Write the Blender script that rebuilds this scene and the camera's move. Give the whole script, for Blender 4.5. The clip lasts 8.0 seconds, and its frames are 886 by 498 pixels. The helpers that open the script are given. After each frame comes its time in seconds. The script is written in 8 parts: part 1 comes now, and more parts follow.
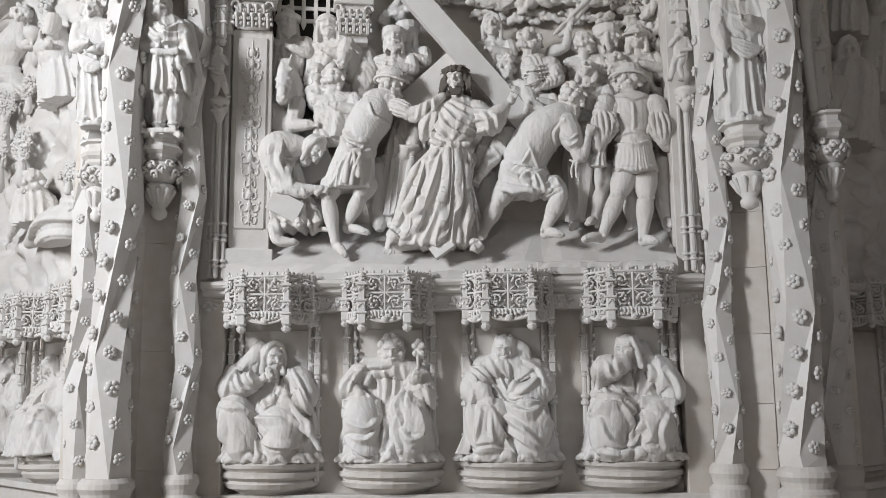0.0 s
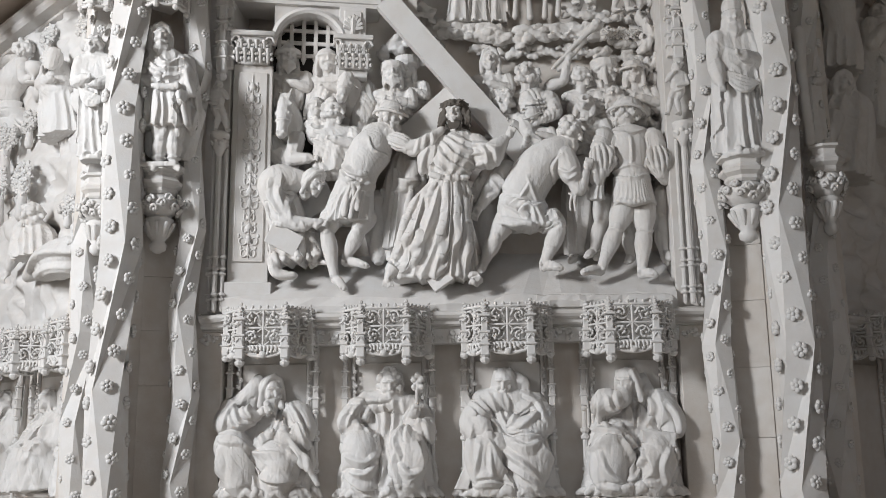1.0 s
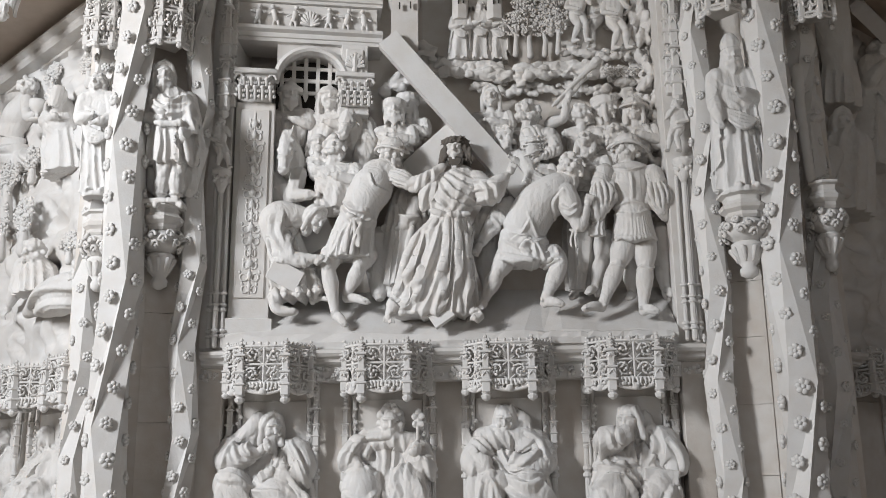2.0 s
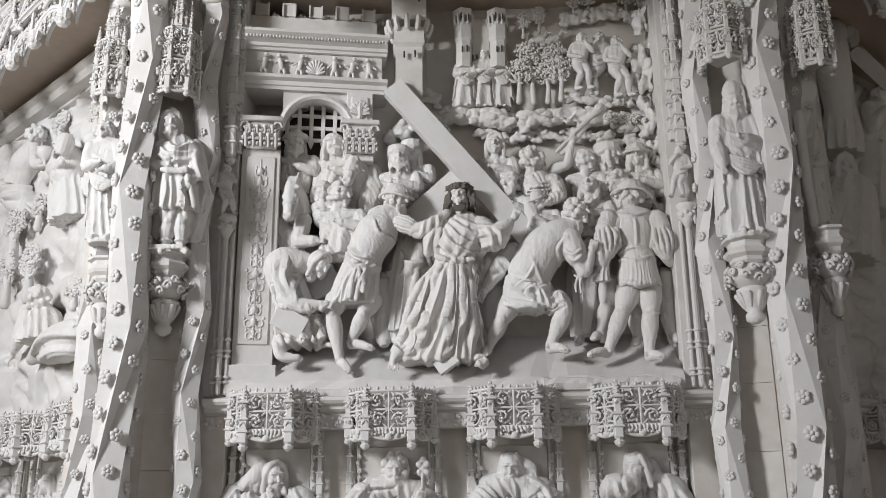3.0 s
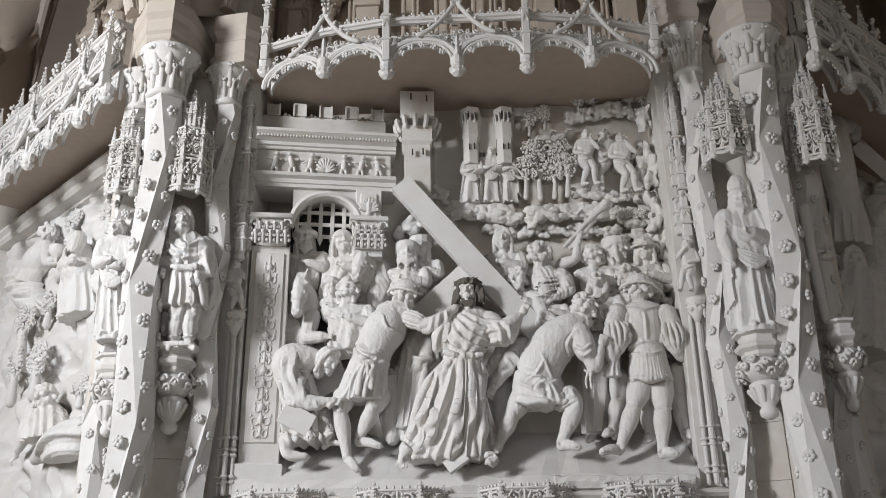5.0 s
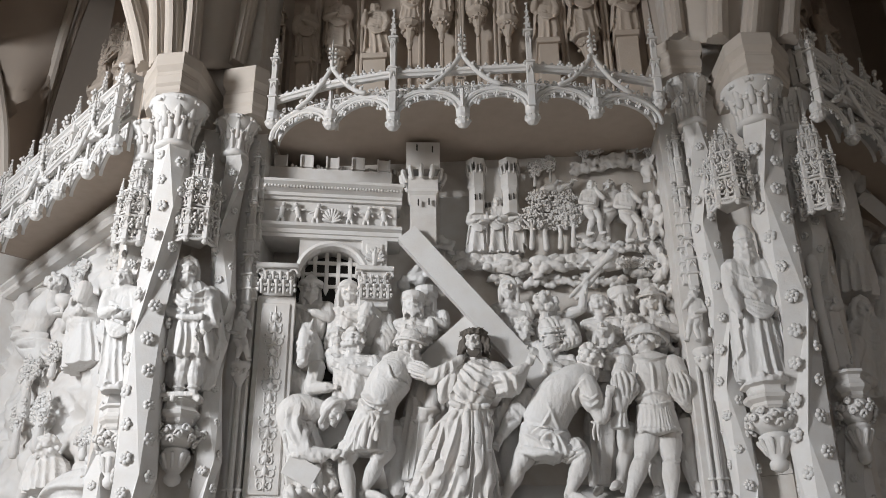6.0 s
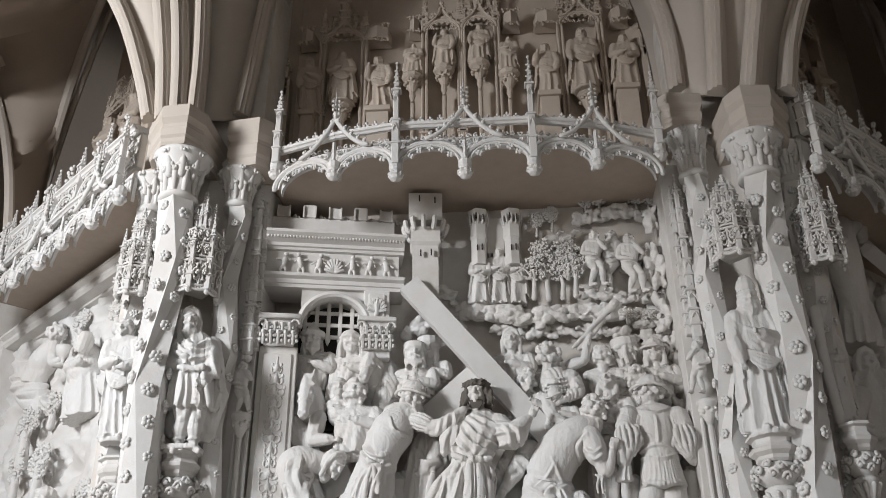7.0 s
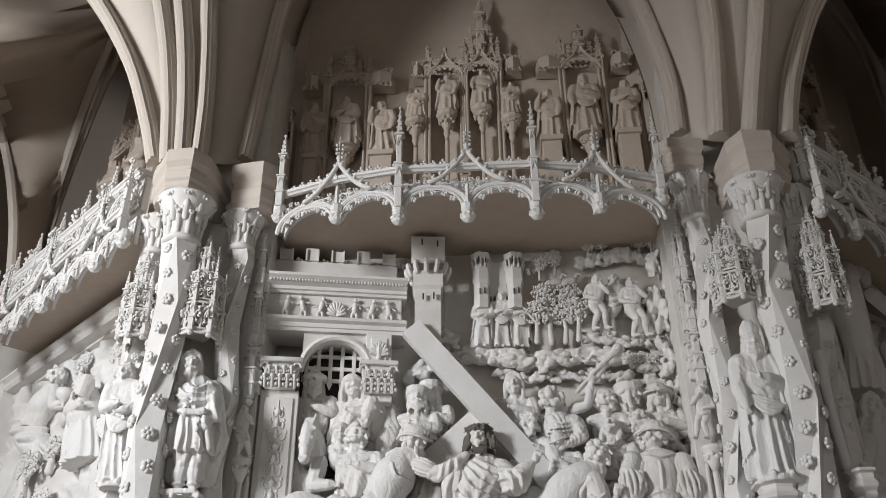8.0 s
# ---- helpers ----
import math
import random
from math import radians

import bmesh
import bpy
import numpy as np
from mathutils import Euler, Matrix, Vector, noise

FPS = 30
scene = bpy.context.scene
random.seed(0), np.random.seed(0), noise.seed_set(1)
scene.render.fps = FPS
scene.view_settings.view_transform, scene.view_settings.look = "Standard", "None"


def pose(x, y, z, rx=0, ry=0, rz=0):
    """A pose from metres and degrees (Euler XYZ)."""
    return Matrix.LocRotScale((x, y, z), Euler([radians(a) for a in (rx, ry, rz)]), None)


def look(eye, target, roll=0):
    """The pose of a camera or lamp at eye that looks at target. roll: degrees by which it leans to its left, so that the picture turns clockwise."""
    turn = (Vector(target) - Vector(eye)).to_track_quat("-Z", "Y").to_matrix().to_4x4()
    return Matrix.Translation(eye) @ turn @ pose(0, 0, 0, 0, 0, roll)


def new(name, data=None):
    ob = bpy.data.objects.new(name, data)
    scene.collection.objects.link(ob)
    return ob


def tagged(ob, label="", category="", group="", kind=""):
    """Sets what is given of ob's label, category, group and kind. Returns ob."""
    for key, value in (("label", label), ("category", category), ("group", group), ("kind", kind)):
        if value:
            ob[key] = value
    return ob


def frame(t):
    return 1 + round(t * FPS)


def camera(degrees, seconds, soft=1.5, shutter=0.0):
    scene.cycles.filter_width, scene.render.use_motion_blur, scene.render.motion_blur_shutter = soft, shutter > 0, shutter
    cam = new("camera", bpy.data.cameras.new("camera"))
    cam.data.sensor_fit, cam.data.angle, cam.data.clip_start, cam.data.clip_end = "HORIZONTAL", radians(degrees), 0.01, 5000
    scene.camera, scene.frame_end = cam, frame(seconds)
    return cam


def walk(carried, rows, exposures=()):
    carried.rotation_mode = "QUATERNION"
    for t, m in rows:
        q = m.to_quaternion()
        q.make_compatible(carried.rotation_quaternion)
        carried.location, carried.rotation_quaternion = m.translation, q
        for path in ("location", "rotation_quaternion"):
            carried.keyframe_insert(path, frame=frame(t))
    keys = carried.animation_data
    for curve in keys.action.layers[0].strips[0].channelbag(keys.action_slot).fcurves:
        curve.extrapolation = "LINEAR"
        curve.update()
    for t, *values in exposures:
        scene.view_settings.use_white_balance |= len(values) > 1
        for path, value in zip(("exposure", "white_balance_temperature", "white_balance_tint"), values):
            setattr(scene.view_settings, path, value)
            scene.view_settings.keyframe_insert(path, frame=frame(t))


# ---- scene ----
cam = camera(51.0, 8.0, soft=0.8)
EYE = (0.0, 0.0, 1.6)
# seconds, tilt, lean, turn (degrees): the camera stands and tips upwards
ROWS = [
    (0.0, 99.070, 0.553, 2.477),
    (0.5, 100.062, 0.598, 2.452),
    (1.0, 101.113, 0.613, 2.422),
    (1.5, 102.142, 0.615, 2.421),
    (3.0, 106.171, 0.623, 2.780),
    (3.5, 107.623, 0.756, 2.959),
    (4.0, 108.979, 0.788, 3.083),
    (4.5, 110.481, 0.776, 3.203),
    (6.0, 115.136, 0.585, 3.693),
    (6.5, 116.647, 0.514, 3.761),
    (7.0, 118.246, 0.491, 3.805),
    (7.5, 119.707, 0.423, 3.842),
    (8.0, 120.926, 0.305, 3.883),
]
walk(cam, [(t, pose(*EYE, rx, ry, rz)) for t, rx, ry, rz in ROWS], exposures=[(0.0, 0.0), (8.0, 0.0)])

# ---- light ----
world = bpy.data.worlds.new("sky")
scene.world = world
world.use_nodes = True
wn = world.node_tree
sky = wn.nodes.new("ShaderNodeTexSky")
sky.sky_type, sky.sun_disc = "NISHITA", False
sky.sun_elevation, sky.sun_rotation = radians(24), radians(-130)
wn.links.new(sky.outputs[0], wn.nodes["Background"].inputs[0])
wn.nodes["Background"].inputs[1].default_value = 0.1


def key_fill_lamp(eye, target, width, height, power, colour):
    """An area lamp: the sky's light in the west chapel window, and the added fills."""
    data = bpy.data.lights.new("key_fill_light", "AREA")
    data.shape, data.size, data.size_y, data.energy, data.color = "RECTANGLE", width, height, power, colour
    new("key_fill_light", data).matrix_world = look(eye, target)


key_fill_lamp((-8.0, 0.0, 6.0), (0.0, 7.0, 3.6), 1.5, 2.4, 1060, (0.94, 0.965, 1.0))
# two weak warm fill lamps, added behind and to the east to lift shadows
key_fill_lamp((0.5, -3.9, 5.2), (0.0, 7.0, 4.0), 1.8, 3.4, 62, (1.0, 0.965, 0.93))
key_fill_lamp((7.9, 1.2, 4.6), (3.0, 7.0, 3.0), 1.8, 3.4, 14, (1.0, 0.95, 0.9))


# ---- materials ----
def stone(name, base, rough=0.85, spread=0.06, grain=60.0, bump=0.12, stain=None, stain_amount=0.25, crease=0.0):
    m = bpy.data.materials.new(name)
    m.use_nodes = True
    n, l = m.node_tree.nodes, m.node_tree.links
    b = n["Principled BSDF"]
    b.inputs["Roughness"].default_value = rough
    b.inputs["Specular IOR Level"].default_value = 0.25
    co = n.new("ShaderNodeTexCoord")
    big, fine, mid = (n.new("ShaderNodeTexNoise") for _ in range(3))
    for node, s, d in ((big, 1.3, 5), (mid, 9.0, 6), (fine, grain, 3)):
        node.inputs["Scale"].default_value, node.inputs["Detail"].default_value = s, d
        l.new(co.outputs["Object"], node.inputs["Vector"])
    info = n.new("ShaderNodeObjectInfo")
    ramp = n.new("ShaderNodeValToRGB")
    dark = [c * (1 - 2.2 * spread) for c in base]
    if stain:
        dark = [c * (1 - stain_amount) + s * stain_amount for c, s in zip(base, stain)]
    ramp.color_ramp.elements[0].position, ramp.color_ramp.elements[1].position = 0.3, 0.62
    ramp.color_ramp.elements[0].color = (*dark, 1)
    ramp.color_ramp.elements[1].color = (*base, 1)
    add = n.new("ShaderNodeMath")
    add.operation = "MULTIPLY_ADD"
    add.inputs[1].default_value = 0.55
    l.new(big.outputs["Fac"], add.inputs[0])
    half = n.new("ShaderNodeMath")
    half.operation = "MULTIPLY_ADD"
    half.inputs[1].default_value, half.inputs[2].default_value = 0.45, 0.0
    l.new(mid.outputs["Fac"], half.inputs[0])
    l.new(half.outputs[0], add.inputs[2])
    l.new(add.outputs[0], ramp.inputs[0])
    hsv = n.new("ShaderNodeHueSaturation")
    vary = n.new("ShaderNodeMapRange")
    vary.inputs["To Min"].default_value, vary.inputs["To Max"].default_value = 1 - spread, 1 + spread * 0.5
    l.new(info.outputs["Random"], vary.inputs[0])
    l.new(vary.outputs[0], hsv.inputs["Value"])
    l.new(ramp.outputs[0], hsv.inputs["Color"])
    l.new(hsv.outputs[0], b.inputs["Base Color"])
    bp = n.new("ShaderNodeBump")
    bp.inputs["Strength"].default_value, bp.inputs["Distance"].default_value = bump, 0.02
    mix = n.new("ShaderNodeMath")
    mix.operation = "MULTIPLY_ADD"
    mix.inputs[1].default_value = 0.35
    l.new(fine.outputs["Fac"], mix.inputs[0])
    l.new(mid.outputs["Fac"], mix.inputs[2])
    l.new(mix.outputs[0], bp.inputs["Height"])
    l.new(bp.outputs[0], b.inputs["Normal"])
    if crease:
        # chiselled creases that run down the cloth
        stretch, chisel, cut = n.new("ShaderNodeMapping"), n.new("ShaderNodeTexNoise"), n.new("ShaderNodeBump")
        stretch.inputs["Scale"].default_value = (1.0, 1.0, 0.32)
        chisel.inputs["Scale"].default_value, chisel.inputs["Detail"].default_value, chisel.inputs["Distortion"].default_value = 17.0, 2.0, 0.6
        cut.inputs["Strength"].default_value, cut.inputs["Distance"].default_value = crease, 0.05
        l.new(co.outputs["Object"], stretch.inputs["Vector"])
        l.new(stretch.outputs[0], chisel.inputs["Vector"])
        l.new(chisel.outputs["Fac"], cut.inputs["Height"])
        l.new(cut.outputs[0], bp.inputs["Normal"])
    return m


LIME = stone("limestone", (0.66, 0.65, 0.638), stain=(0.48, 0.41, 0.34), stain_amount=0.5)
CARVED = stone("carved_limestone", (0.68, 0.674, 0.667), spread=0.05, bump=0.2, stain=(0.53, 0.46, 0.39), stain_amount=0.42)
DRAPED = stone("draped_limestone", (0.68, 0.674, 0.667), spread=0.04, bump=0.18, crease=0.3, stain=(0.53, 0.46, 0.39), stain_amount=0.42)
ROUGH = stone("rough_limestone", (0.6, 0.582, 0.56), bump=0.5, grain=35, stain=(0.42, 0.36, 0.3), stain_amount=0.4)
ASHLAR = stone("ashlar_limestone", (0.64, 0.615, 0.585), bump=0.18, stain=(0.42, 0.33, 0.25), stain_amount=0.5)
VAULT = stone("vault_plaster", (0.39, 0.325, 0.27), bump=0.1, stain=(0.36, 0.31, 0.27), stain_amount=0.5)
AGED = stone("aged_limestone", (0.52, 0.45, 0.385), bump=0.25, stain=(0.42, 0.34, 0.27), stain_amount=0.5)
# browner, darker limestone: shade of upper walls and soffits put into the colour
DIM = stone("shade_toned_limestone", (0.5, 0.425, 0.36), bump=0.15, stain=(0.36, 0.29, 0.23), stain_amount=0.5)
UPPER = stone("vault_limestone", (0.52, 0.47, 0.42), bump=0.1, stain=(0.48, 0.41, 0.345), stain_amount=0.5)
# near-black colour that paints the shade of hollows
DARK = stone("painted_shade", (0.06, 0.055, 0.05))
HAIR = stone("brown_stained_stone", (0.13, 0.115, 0.1), rough=0.7, bump=0.3)
FLOOR = stone("floor_slabs", (0.42, 0.39, 0.35), rough=0.5, bump=0.1)


# ---- building kit ----
class Solid:
    """Collects closed pieces of one mesh."""

    def __init__(self):
        self.v, self.f, self.bare, self.pleats = [], [], [], []

    def add(self, verts, faces):
        k = len(self.v)
        self.v += [tuple(p) for p in verts]
        self.f += [tuple(i + k for i in q) for q in faces]
        return self

    def box(self, x0, x1, y0, y1, z0, z1, c=0.006):
        """A block with chamfered edges."""
        c = min(c, (x1 - x0) / 3, (y1 - y0) / 3, (z1 - z0) / 3)
        verts = []
        for sx in (0, 1):
            for sy in (0, 1):
                for sz in (0, 1):
                    X, Y, Z = (x0, x1)[sx], (y0, y1)[sy], (z0, z1)[sz]
                    dx, dy, dz = (c, -c)[sx], (c, -c)[sy], (c, -c)[sz]
                    verts += [(X, Y + dy, Z + dz), (X + dx, Y, Z + dz), (X + dx, Y + dy, Z)]
        def i(a, b, d, k):
            return (a * 4 + b * 2 + d) * 3 + k
        fs = []
        for s in (0, 1):
            fs += [[i(s, 0, 0, 0), i(s, 0, 1, 0), i(s, 1, 1, 0), i(s, 1, 0, 0)], [i(0, s, 0, 1), i(0, s, 1, 1), i(1, s, 1, 1), i(1, s, 0, 1)],
                   [i(0, 0, s, 2), i(0, 1, s, 2), i(1, 1, s, 2), i(1, 0, s, 2)]]
            for r in (0, 1):
                fs += [[i(s, r, 0, 0), i(s, r, 1, 0), i(s, r, 1, 1), i(s, r, 0, 1)], [i(s, 0, r, 0), i(s, 1, r, 0), i(s, 1, r, 2), i(s, 0, r, 2)],
                       [i(0, s, r, 1), i(1, s, r, 1), i(1, s, r, 2), i(0, s, r, 2)]]
                for q in (0, 1):
                    fs.append([i(s, r, q, 0), i(s, r, q, 1), i(s, r, q, 2)])
        return self.add(verts, fs)

    def loft(self, rings, caps=True):
        """Skins rings of equally many points."""
        n, verts, fs = len(rings[0]), [p for r in rings for p in r], []
        for k in range(len(rings) - 1):
            for j in range(n):
                a, b = k * n + j, k * n + (j + 1) % n
                fs.append((a, b, b + n, a + n))
        if caps:
            fs += [tuple(range(n))[::-1], tuple(range(len(verts) - n, len(verts)))]
        return self.add(verts, fs)

    def lathe(self, cx, cy, profile, seg=20, phase=0.0):
        """Turned piece: profile of (radius, z)."""
        return self.loft([[(cx + r * math.cos(phase + 2 * math.pi * j / seg), cy + r * math.sin(phase + 2 * math.pi * j / seg), z) for j in range(seg)] for r, z in profile])

    def tube(self, pts, radii, seg=8, flat=1.0):
        """A limb through points with radii; round ends."""
        P = [Vector(p) for p in pts]
        if not hasattr(radii, "__len__"):
            radii = [radii] * len(P)
        d0, d1 = (P[1] - P[0]).normalized(), (P[-1] - P[-2]).normalized()
        P = [P[0] - d0 * radii[0] * 0.7] + P + [P[-1] + d1 * radii[-1] * 0.7]
        R = [radii[0] * 0.55] + list(radii) + [radii[-1] * 0.55]
        rings = []
        u = None
        for k, p in enumerate(P):
            d = (P[min(k + 1, len(P) - 1)] - P[max(k - 1, 0)])
            d = d.normalized() if d.length > 1e-9 else Vector((0, 0, 1))
            if u is None:
                u = d.cross(Vector((0.3, 0.9, 0.2)))
            u = (u - d * u.dot(d)).normalized()
            w = d.cross(u)
            rings.append([p + R[k] * (math.cos(a) * u * flat + math.sin(a) * w) for a in (2 * math.pi * j / seg for j in range(seg))])
        return self.loft(rings)

    def ball(self, c, r, seg=10, rings=7, turn=None):
        """An ellipsoid of radii r (a number or three)."""
        r = (r, r, r) if not hasattr(r, "__len__") else r
        q = turn.to_3x3() if turn else None
        rows = []
        for k in range(rings):
            a = math.pi * (k + 0.35) / (rings - 0.3)
            row = []
            for j in range(seg):
                b = 2 * math.pi * j / seg
                p = Vector((r[0] * math.sin(a) * math.cos(b), r[1] * math.sin(a) * math.sin(b), r[2] * math.cos(a)))
                row.append((q @ p if q else p) + Vector(c))
            rows.append(row)
        return self.loft(rows[::-1])

    def sweep(self, path, profile, up=(0, 0, 1), closed=False):
        """Carries a profile of (side, up) points along a path; side is to the path's right."""
        P, up, rings, m = [Vector(p) for p in path], Vector(up), [], len(path)
        for k, p in enumerate(P):
            if closed:
                a, b = P[(k - 1) % m], P[(k + 1) % m]
            else:
                a, b = P[max(k - 1, 0)], P[min(k + 1, m - 1)]
            d = (b - a).normalized()
            side = d.cross(up).normalized()
            top = side.cross(d)
            grow = 1.0
            if (closed or 0 < k < m - 1):
                e = (p - a).normalized()
                grow = 1 / max(0.45, abs(e.dot(d)))
            rings.append([p + side * s * grow + top * t for s, t in profile])
        if closed:
            rings.append(rings[0])
        return self.loft(rings, caps=not closed)

    def slab(self, outline, y0, y1):
        """A plate cut to an outline of (x, z), from y0 (front) to y1."""
        return self.loft([[(x, y0, z) for x, z in outline], [(x, y1, z) for x, z in outline]])


def thing(name, label, category, group="", at=None, kind=""):
    e = tagged(new(name), label, category, group, kind)
    if at is not None:
        e.matrix_world = at
    return e


def part(name, solid, mat, parent=None, label="", smooth=False, at=None):
    if isinstance(solid, Solid):
        me = bpy.data.meshes.new(name)
        me.from_pydata(solid.v, [], solid.f)
        bm = bmesh.new()
        bm.from_mesh(me)
        bmesh.ops.recalc_face_normals(bm, faces=bm.faces)
        bm.to_mesh(me)
        bm.free()
        me.materials.append(mat)
        if smooth:
            me.polygons.foreach_set("use_smooth", [True] * len(me.polygons))
            me.update()
    else:
        me = solid
    ob = new(name, me)
    if parent:
        ob.parent = parent
    if at is not None:
        ob.matrix_basis = at
    if label:
        ob["label"] = label
    return ob


def whole(name, solid, mat, label, category, group="", kind="", smooth=False, at=None):
    return tagged(part(name, solid, mat, None, "", smooth, at), label, category, group, kind)


def pleat_height(co, no, pleats, rs):
    """How far sharp-crested folds lift each point: steep on one side, gentle on the other, fading at their ends."""
    lift = np.zeros(len(co))
    for line, high, wide in pleats:
        lo, hi = line.min(0) - 2 * wide, line.max(0) + 2 * wide
        idx = np.where((co[:, 0] > lo[0]) & (co[:, 0] < hi[0]) & (co[:, 2] > lo[1]) & (co[:, 2] < hi[1]) & (no[:, 1] < 0.25))[0]
        if not len(idx):
            continue
        p = co[idx][:, (0, 2)]
        best, side, along = np.full(len(idx), 9.0), np.zeros(len(idx)), np.zeros(len(idx))
        n = len(line) - 1
        for k in range(n):
            a, d = line[k], line[k + 1] - line[k]
            u = np.clip(((p - a) @ d) / max(1e-9, d @ d), 0, 1)
            q = p - a - u[:, None] * d
            m = np.hypot(q[:, 0], q[:, 1])
            near = m < best
            best[near], along[near] = m[near], (k + u[near]) / n
            side[near] = np.sign(d[0] * q[near, 1] - d[1] * q[near, 0])
        steep = rs.choice((-1, 1))
        w = wide * np.where(side == steep, 0.55, 1.35)
        fade = np.sin(np.pi * (0.06 + 0.88 * along)) ** 0.5
        g = np.clip(1 - best / w, 0, 1)
        lift[idx] = np.maximum(lift[idx], high * fade * g ** 1.15)
        # a narrow groove at the foot of the steep side
        lift[idx] -= np.where(side == steep, 0.4 * high * fade * np.exp(-((best - 0.6 * wide) / (0.16 * wide)) ** 2), 0)
    return lift


def carve(ob, voxel=0.008, soft=1, folds=0.0, spacing=0.055, seed=0, bare=(), chips=0.0, pleats=()):
    """Melts the pieces of a statue into one carved block, then cuts folds (cloth) or chips (rock) into its skin."""
    m = ob.modifiers.new("carve", "REMESH")
    m.mode, m.voxel_size = "VOXEL", voxel
    if soft:
        sm = ob.modifiers.new("soften", "SMOOTH")
        sm.factor, sm.iterations = 0.5, soft
    me = bpy.data.meshes.new_from_object(ob.evaluated_get(bpy.context.evaluated_depsgraph_get()))
    ob.modifiers.clear()
    n = len(me.vertices)
    co, no = np.empty(n * 3), np.empty(n * 3)
    me.vertices.foreach_get("co", co)
    me.vertices.foreach_get("normal", no)
    co, no = co.reshape(-1, 3), no.reshape(-1, 3)
    rs = np.random.RandomState(seed + 1)
    out = np.zeros(n)
    if folds:
        warp = np.zeros(n)
        for i in range(6):
            q = rs.normal(size=3) * (3.5 + 2.6 * i)
            warp += np.sin(co @ q + rs.uniform(0, 6.28)) * 1.5 / (1 + 0.4 * i)
        tilt = rs.uniform(-0.5, 0.5)
        v = np.pi / (spacing * 1.7) * (co[:, 0] + tilt * co[:, 2] + 0.4 * co[:, 1]) + 1.7 * warp
        strong = np.clip(0.15 + 0.95 * np.sin(co @ (rs.normal(size=3) * 5) + rs.uniform(0, 6)), 0.12, 1)
        out += folds * strong * (np.abs(np.sin(v)) ** 0.6 - 0.7)
        v2 = np.pi / (spacing * 1.3) * (co[:, 0] * 0.75 + co[:, 2] * rs.uniform(0.5, 0.9)) + 2.1 * np.roll(warp, 0) + 1.3 * np.sin(co @ (rs.normal(size=3) * 9))
        part2 = np.clip(np.sin(co @ (rs.normal(size=3) * 7) + rs.uniform(0, 6)), 0, 1)
        out -= folds * 0.9 * part2 * np.exp(-(np.sin(v2) / 0.28) ** 2)
        for a0, b0, r0 in bare:
            a0, b0 = np.array(a0), np.array(b0)
            d = b0 - a0
            u = np.clip(((co - a0) @ d) / max(1e-9, d @ d), 0, 1)[:, None]
            out *= np.clip((np.linalg.norm(co - a0 - u * d, axis=1) - r0) / (0.35 * r0), 0, 1)
    if pleats:
        lift = pleat_height(co, no, pleats, rs)
        ends = np.empty(len(me.edges) * 2, dtype=np.int64)
        me.edges.foreach_get("vertices", ends)
        a, b = ends[::2], ends[1::2]
        count = np.maximum(1, np.bincount(ends, minlength=n))
        for _ in range(2):
            near = (np.bincount(a, lift[b], n) + np.bincount(b, lift[a], n)) / count
            lift = 0.4 * lift + 0.6 * near
        out += lift
    if chips:
        for i in range(5):
            q = rs.normal(size=(2, 3)) * (14 * 1.7 ** i)
            out += chips / (1 + i) * (np.abs(np.sin(co @ q[0] + rs.uniform(0, 6) + 1.5 * np.sin(co @ q[1] * 0.5))) - 0.6)
    co += no * out[:, None]
    me.vertices.foreach_set("co", co.ravel())
    me.polygons.foreach_set("use_smooth", [True] * len(me.polygons))
    me.update()
    old = ob.data
    ob.data = me
    bpy.data.meshes.remove(old)
    return ob


def arc(cx, cz, r, a0, a1, n, y=0.0):
    return [(cx + r * math.cos(radians(a0 + (a1 - a0) * k / n)), y, cz + r * math.sin(radians(a0 + (a1 - a0) * k / n))) for k in range(n + 1)]


def curve(pts, n=14):
    """A smooth line through points (Catmull-Rom)."""
    P = [Vector(p) for p in pts]
    P = [P[0] * 2 - P[1], *P, P[-1] * 2 - P[-2]]
    out = []
    for k in range(n + 1):
        u = k / n * (len(P) - 3)
        i = min(int(u), len(P) - 4)
        u -= i
        a, b, c, d = P[i:i + 4]
        out.append(0.5 * ((2 * b) + (c - a) * u + (2 * a - 5 * b + 4 * c - d) * u * u + (3 * b - 3 * c + d - a) * u ** 3))
    return out


RNG = random.Random(7)


# ---- the large structure ----
def wall_with_windows(name, length, height, thick, windows, mat):
    """A wall along x from 0, with openings (x0, x1, z0, z1) cut right through."""
    s = Solid()
    xs = sorted({0, length, *[w[0] for w in windows], *[w[1] for w in windows]})
    for a, b in zip(xs, xs[1:]):
        w = [q for q in windows if q[0] <= a and q[1] >= b]
        if w:
            s.box(a, b, 0, thick, 0, w[0][2], 0.001).box(a, b, 0, thick, w[0][3], height, 0.001)
        else:
            s.box(a, b, 0, thick, 0, height, 0.001)
    return part(name, s, mat)


tagged(part("floor", Solid().box(-12, 12, -6, 14, -0.2, 0), FLOOR), "worn stone slab floor of the ambulatory", "floor", kind="structure")
tagged(part("ceiling", Solid().box(-12, 12, -6, 14, 17.0, 17.3), VAULT), "plain plaster over the ambulatory vault", "ceiling", kind="structure")
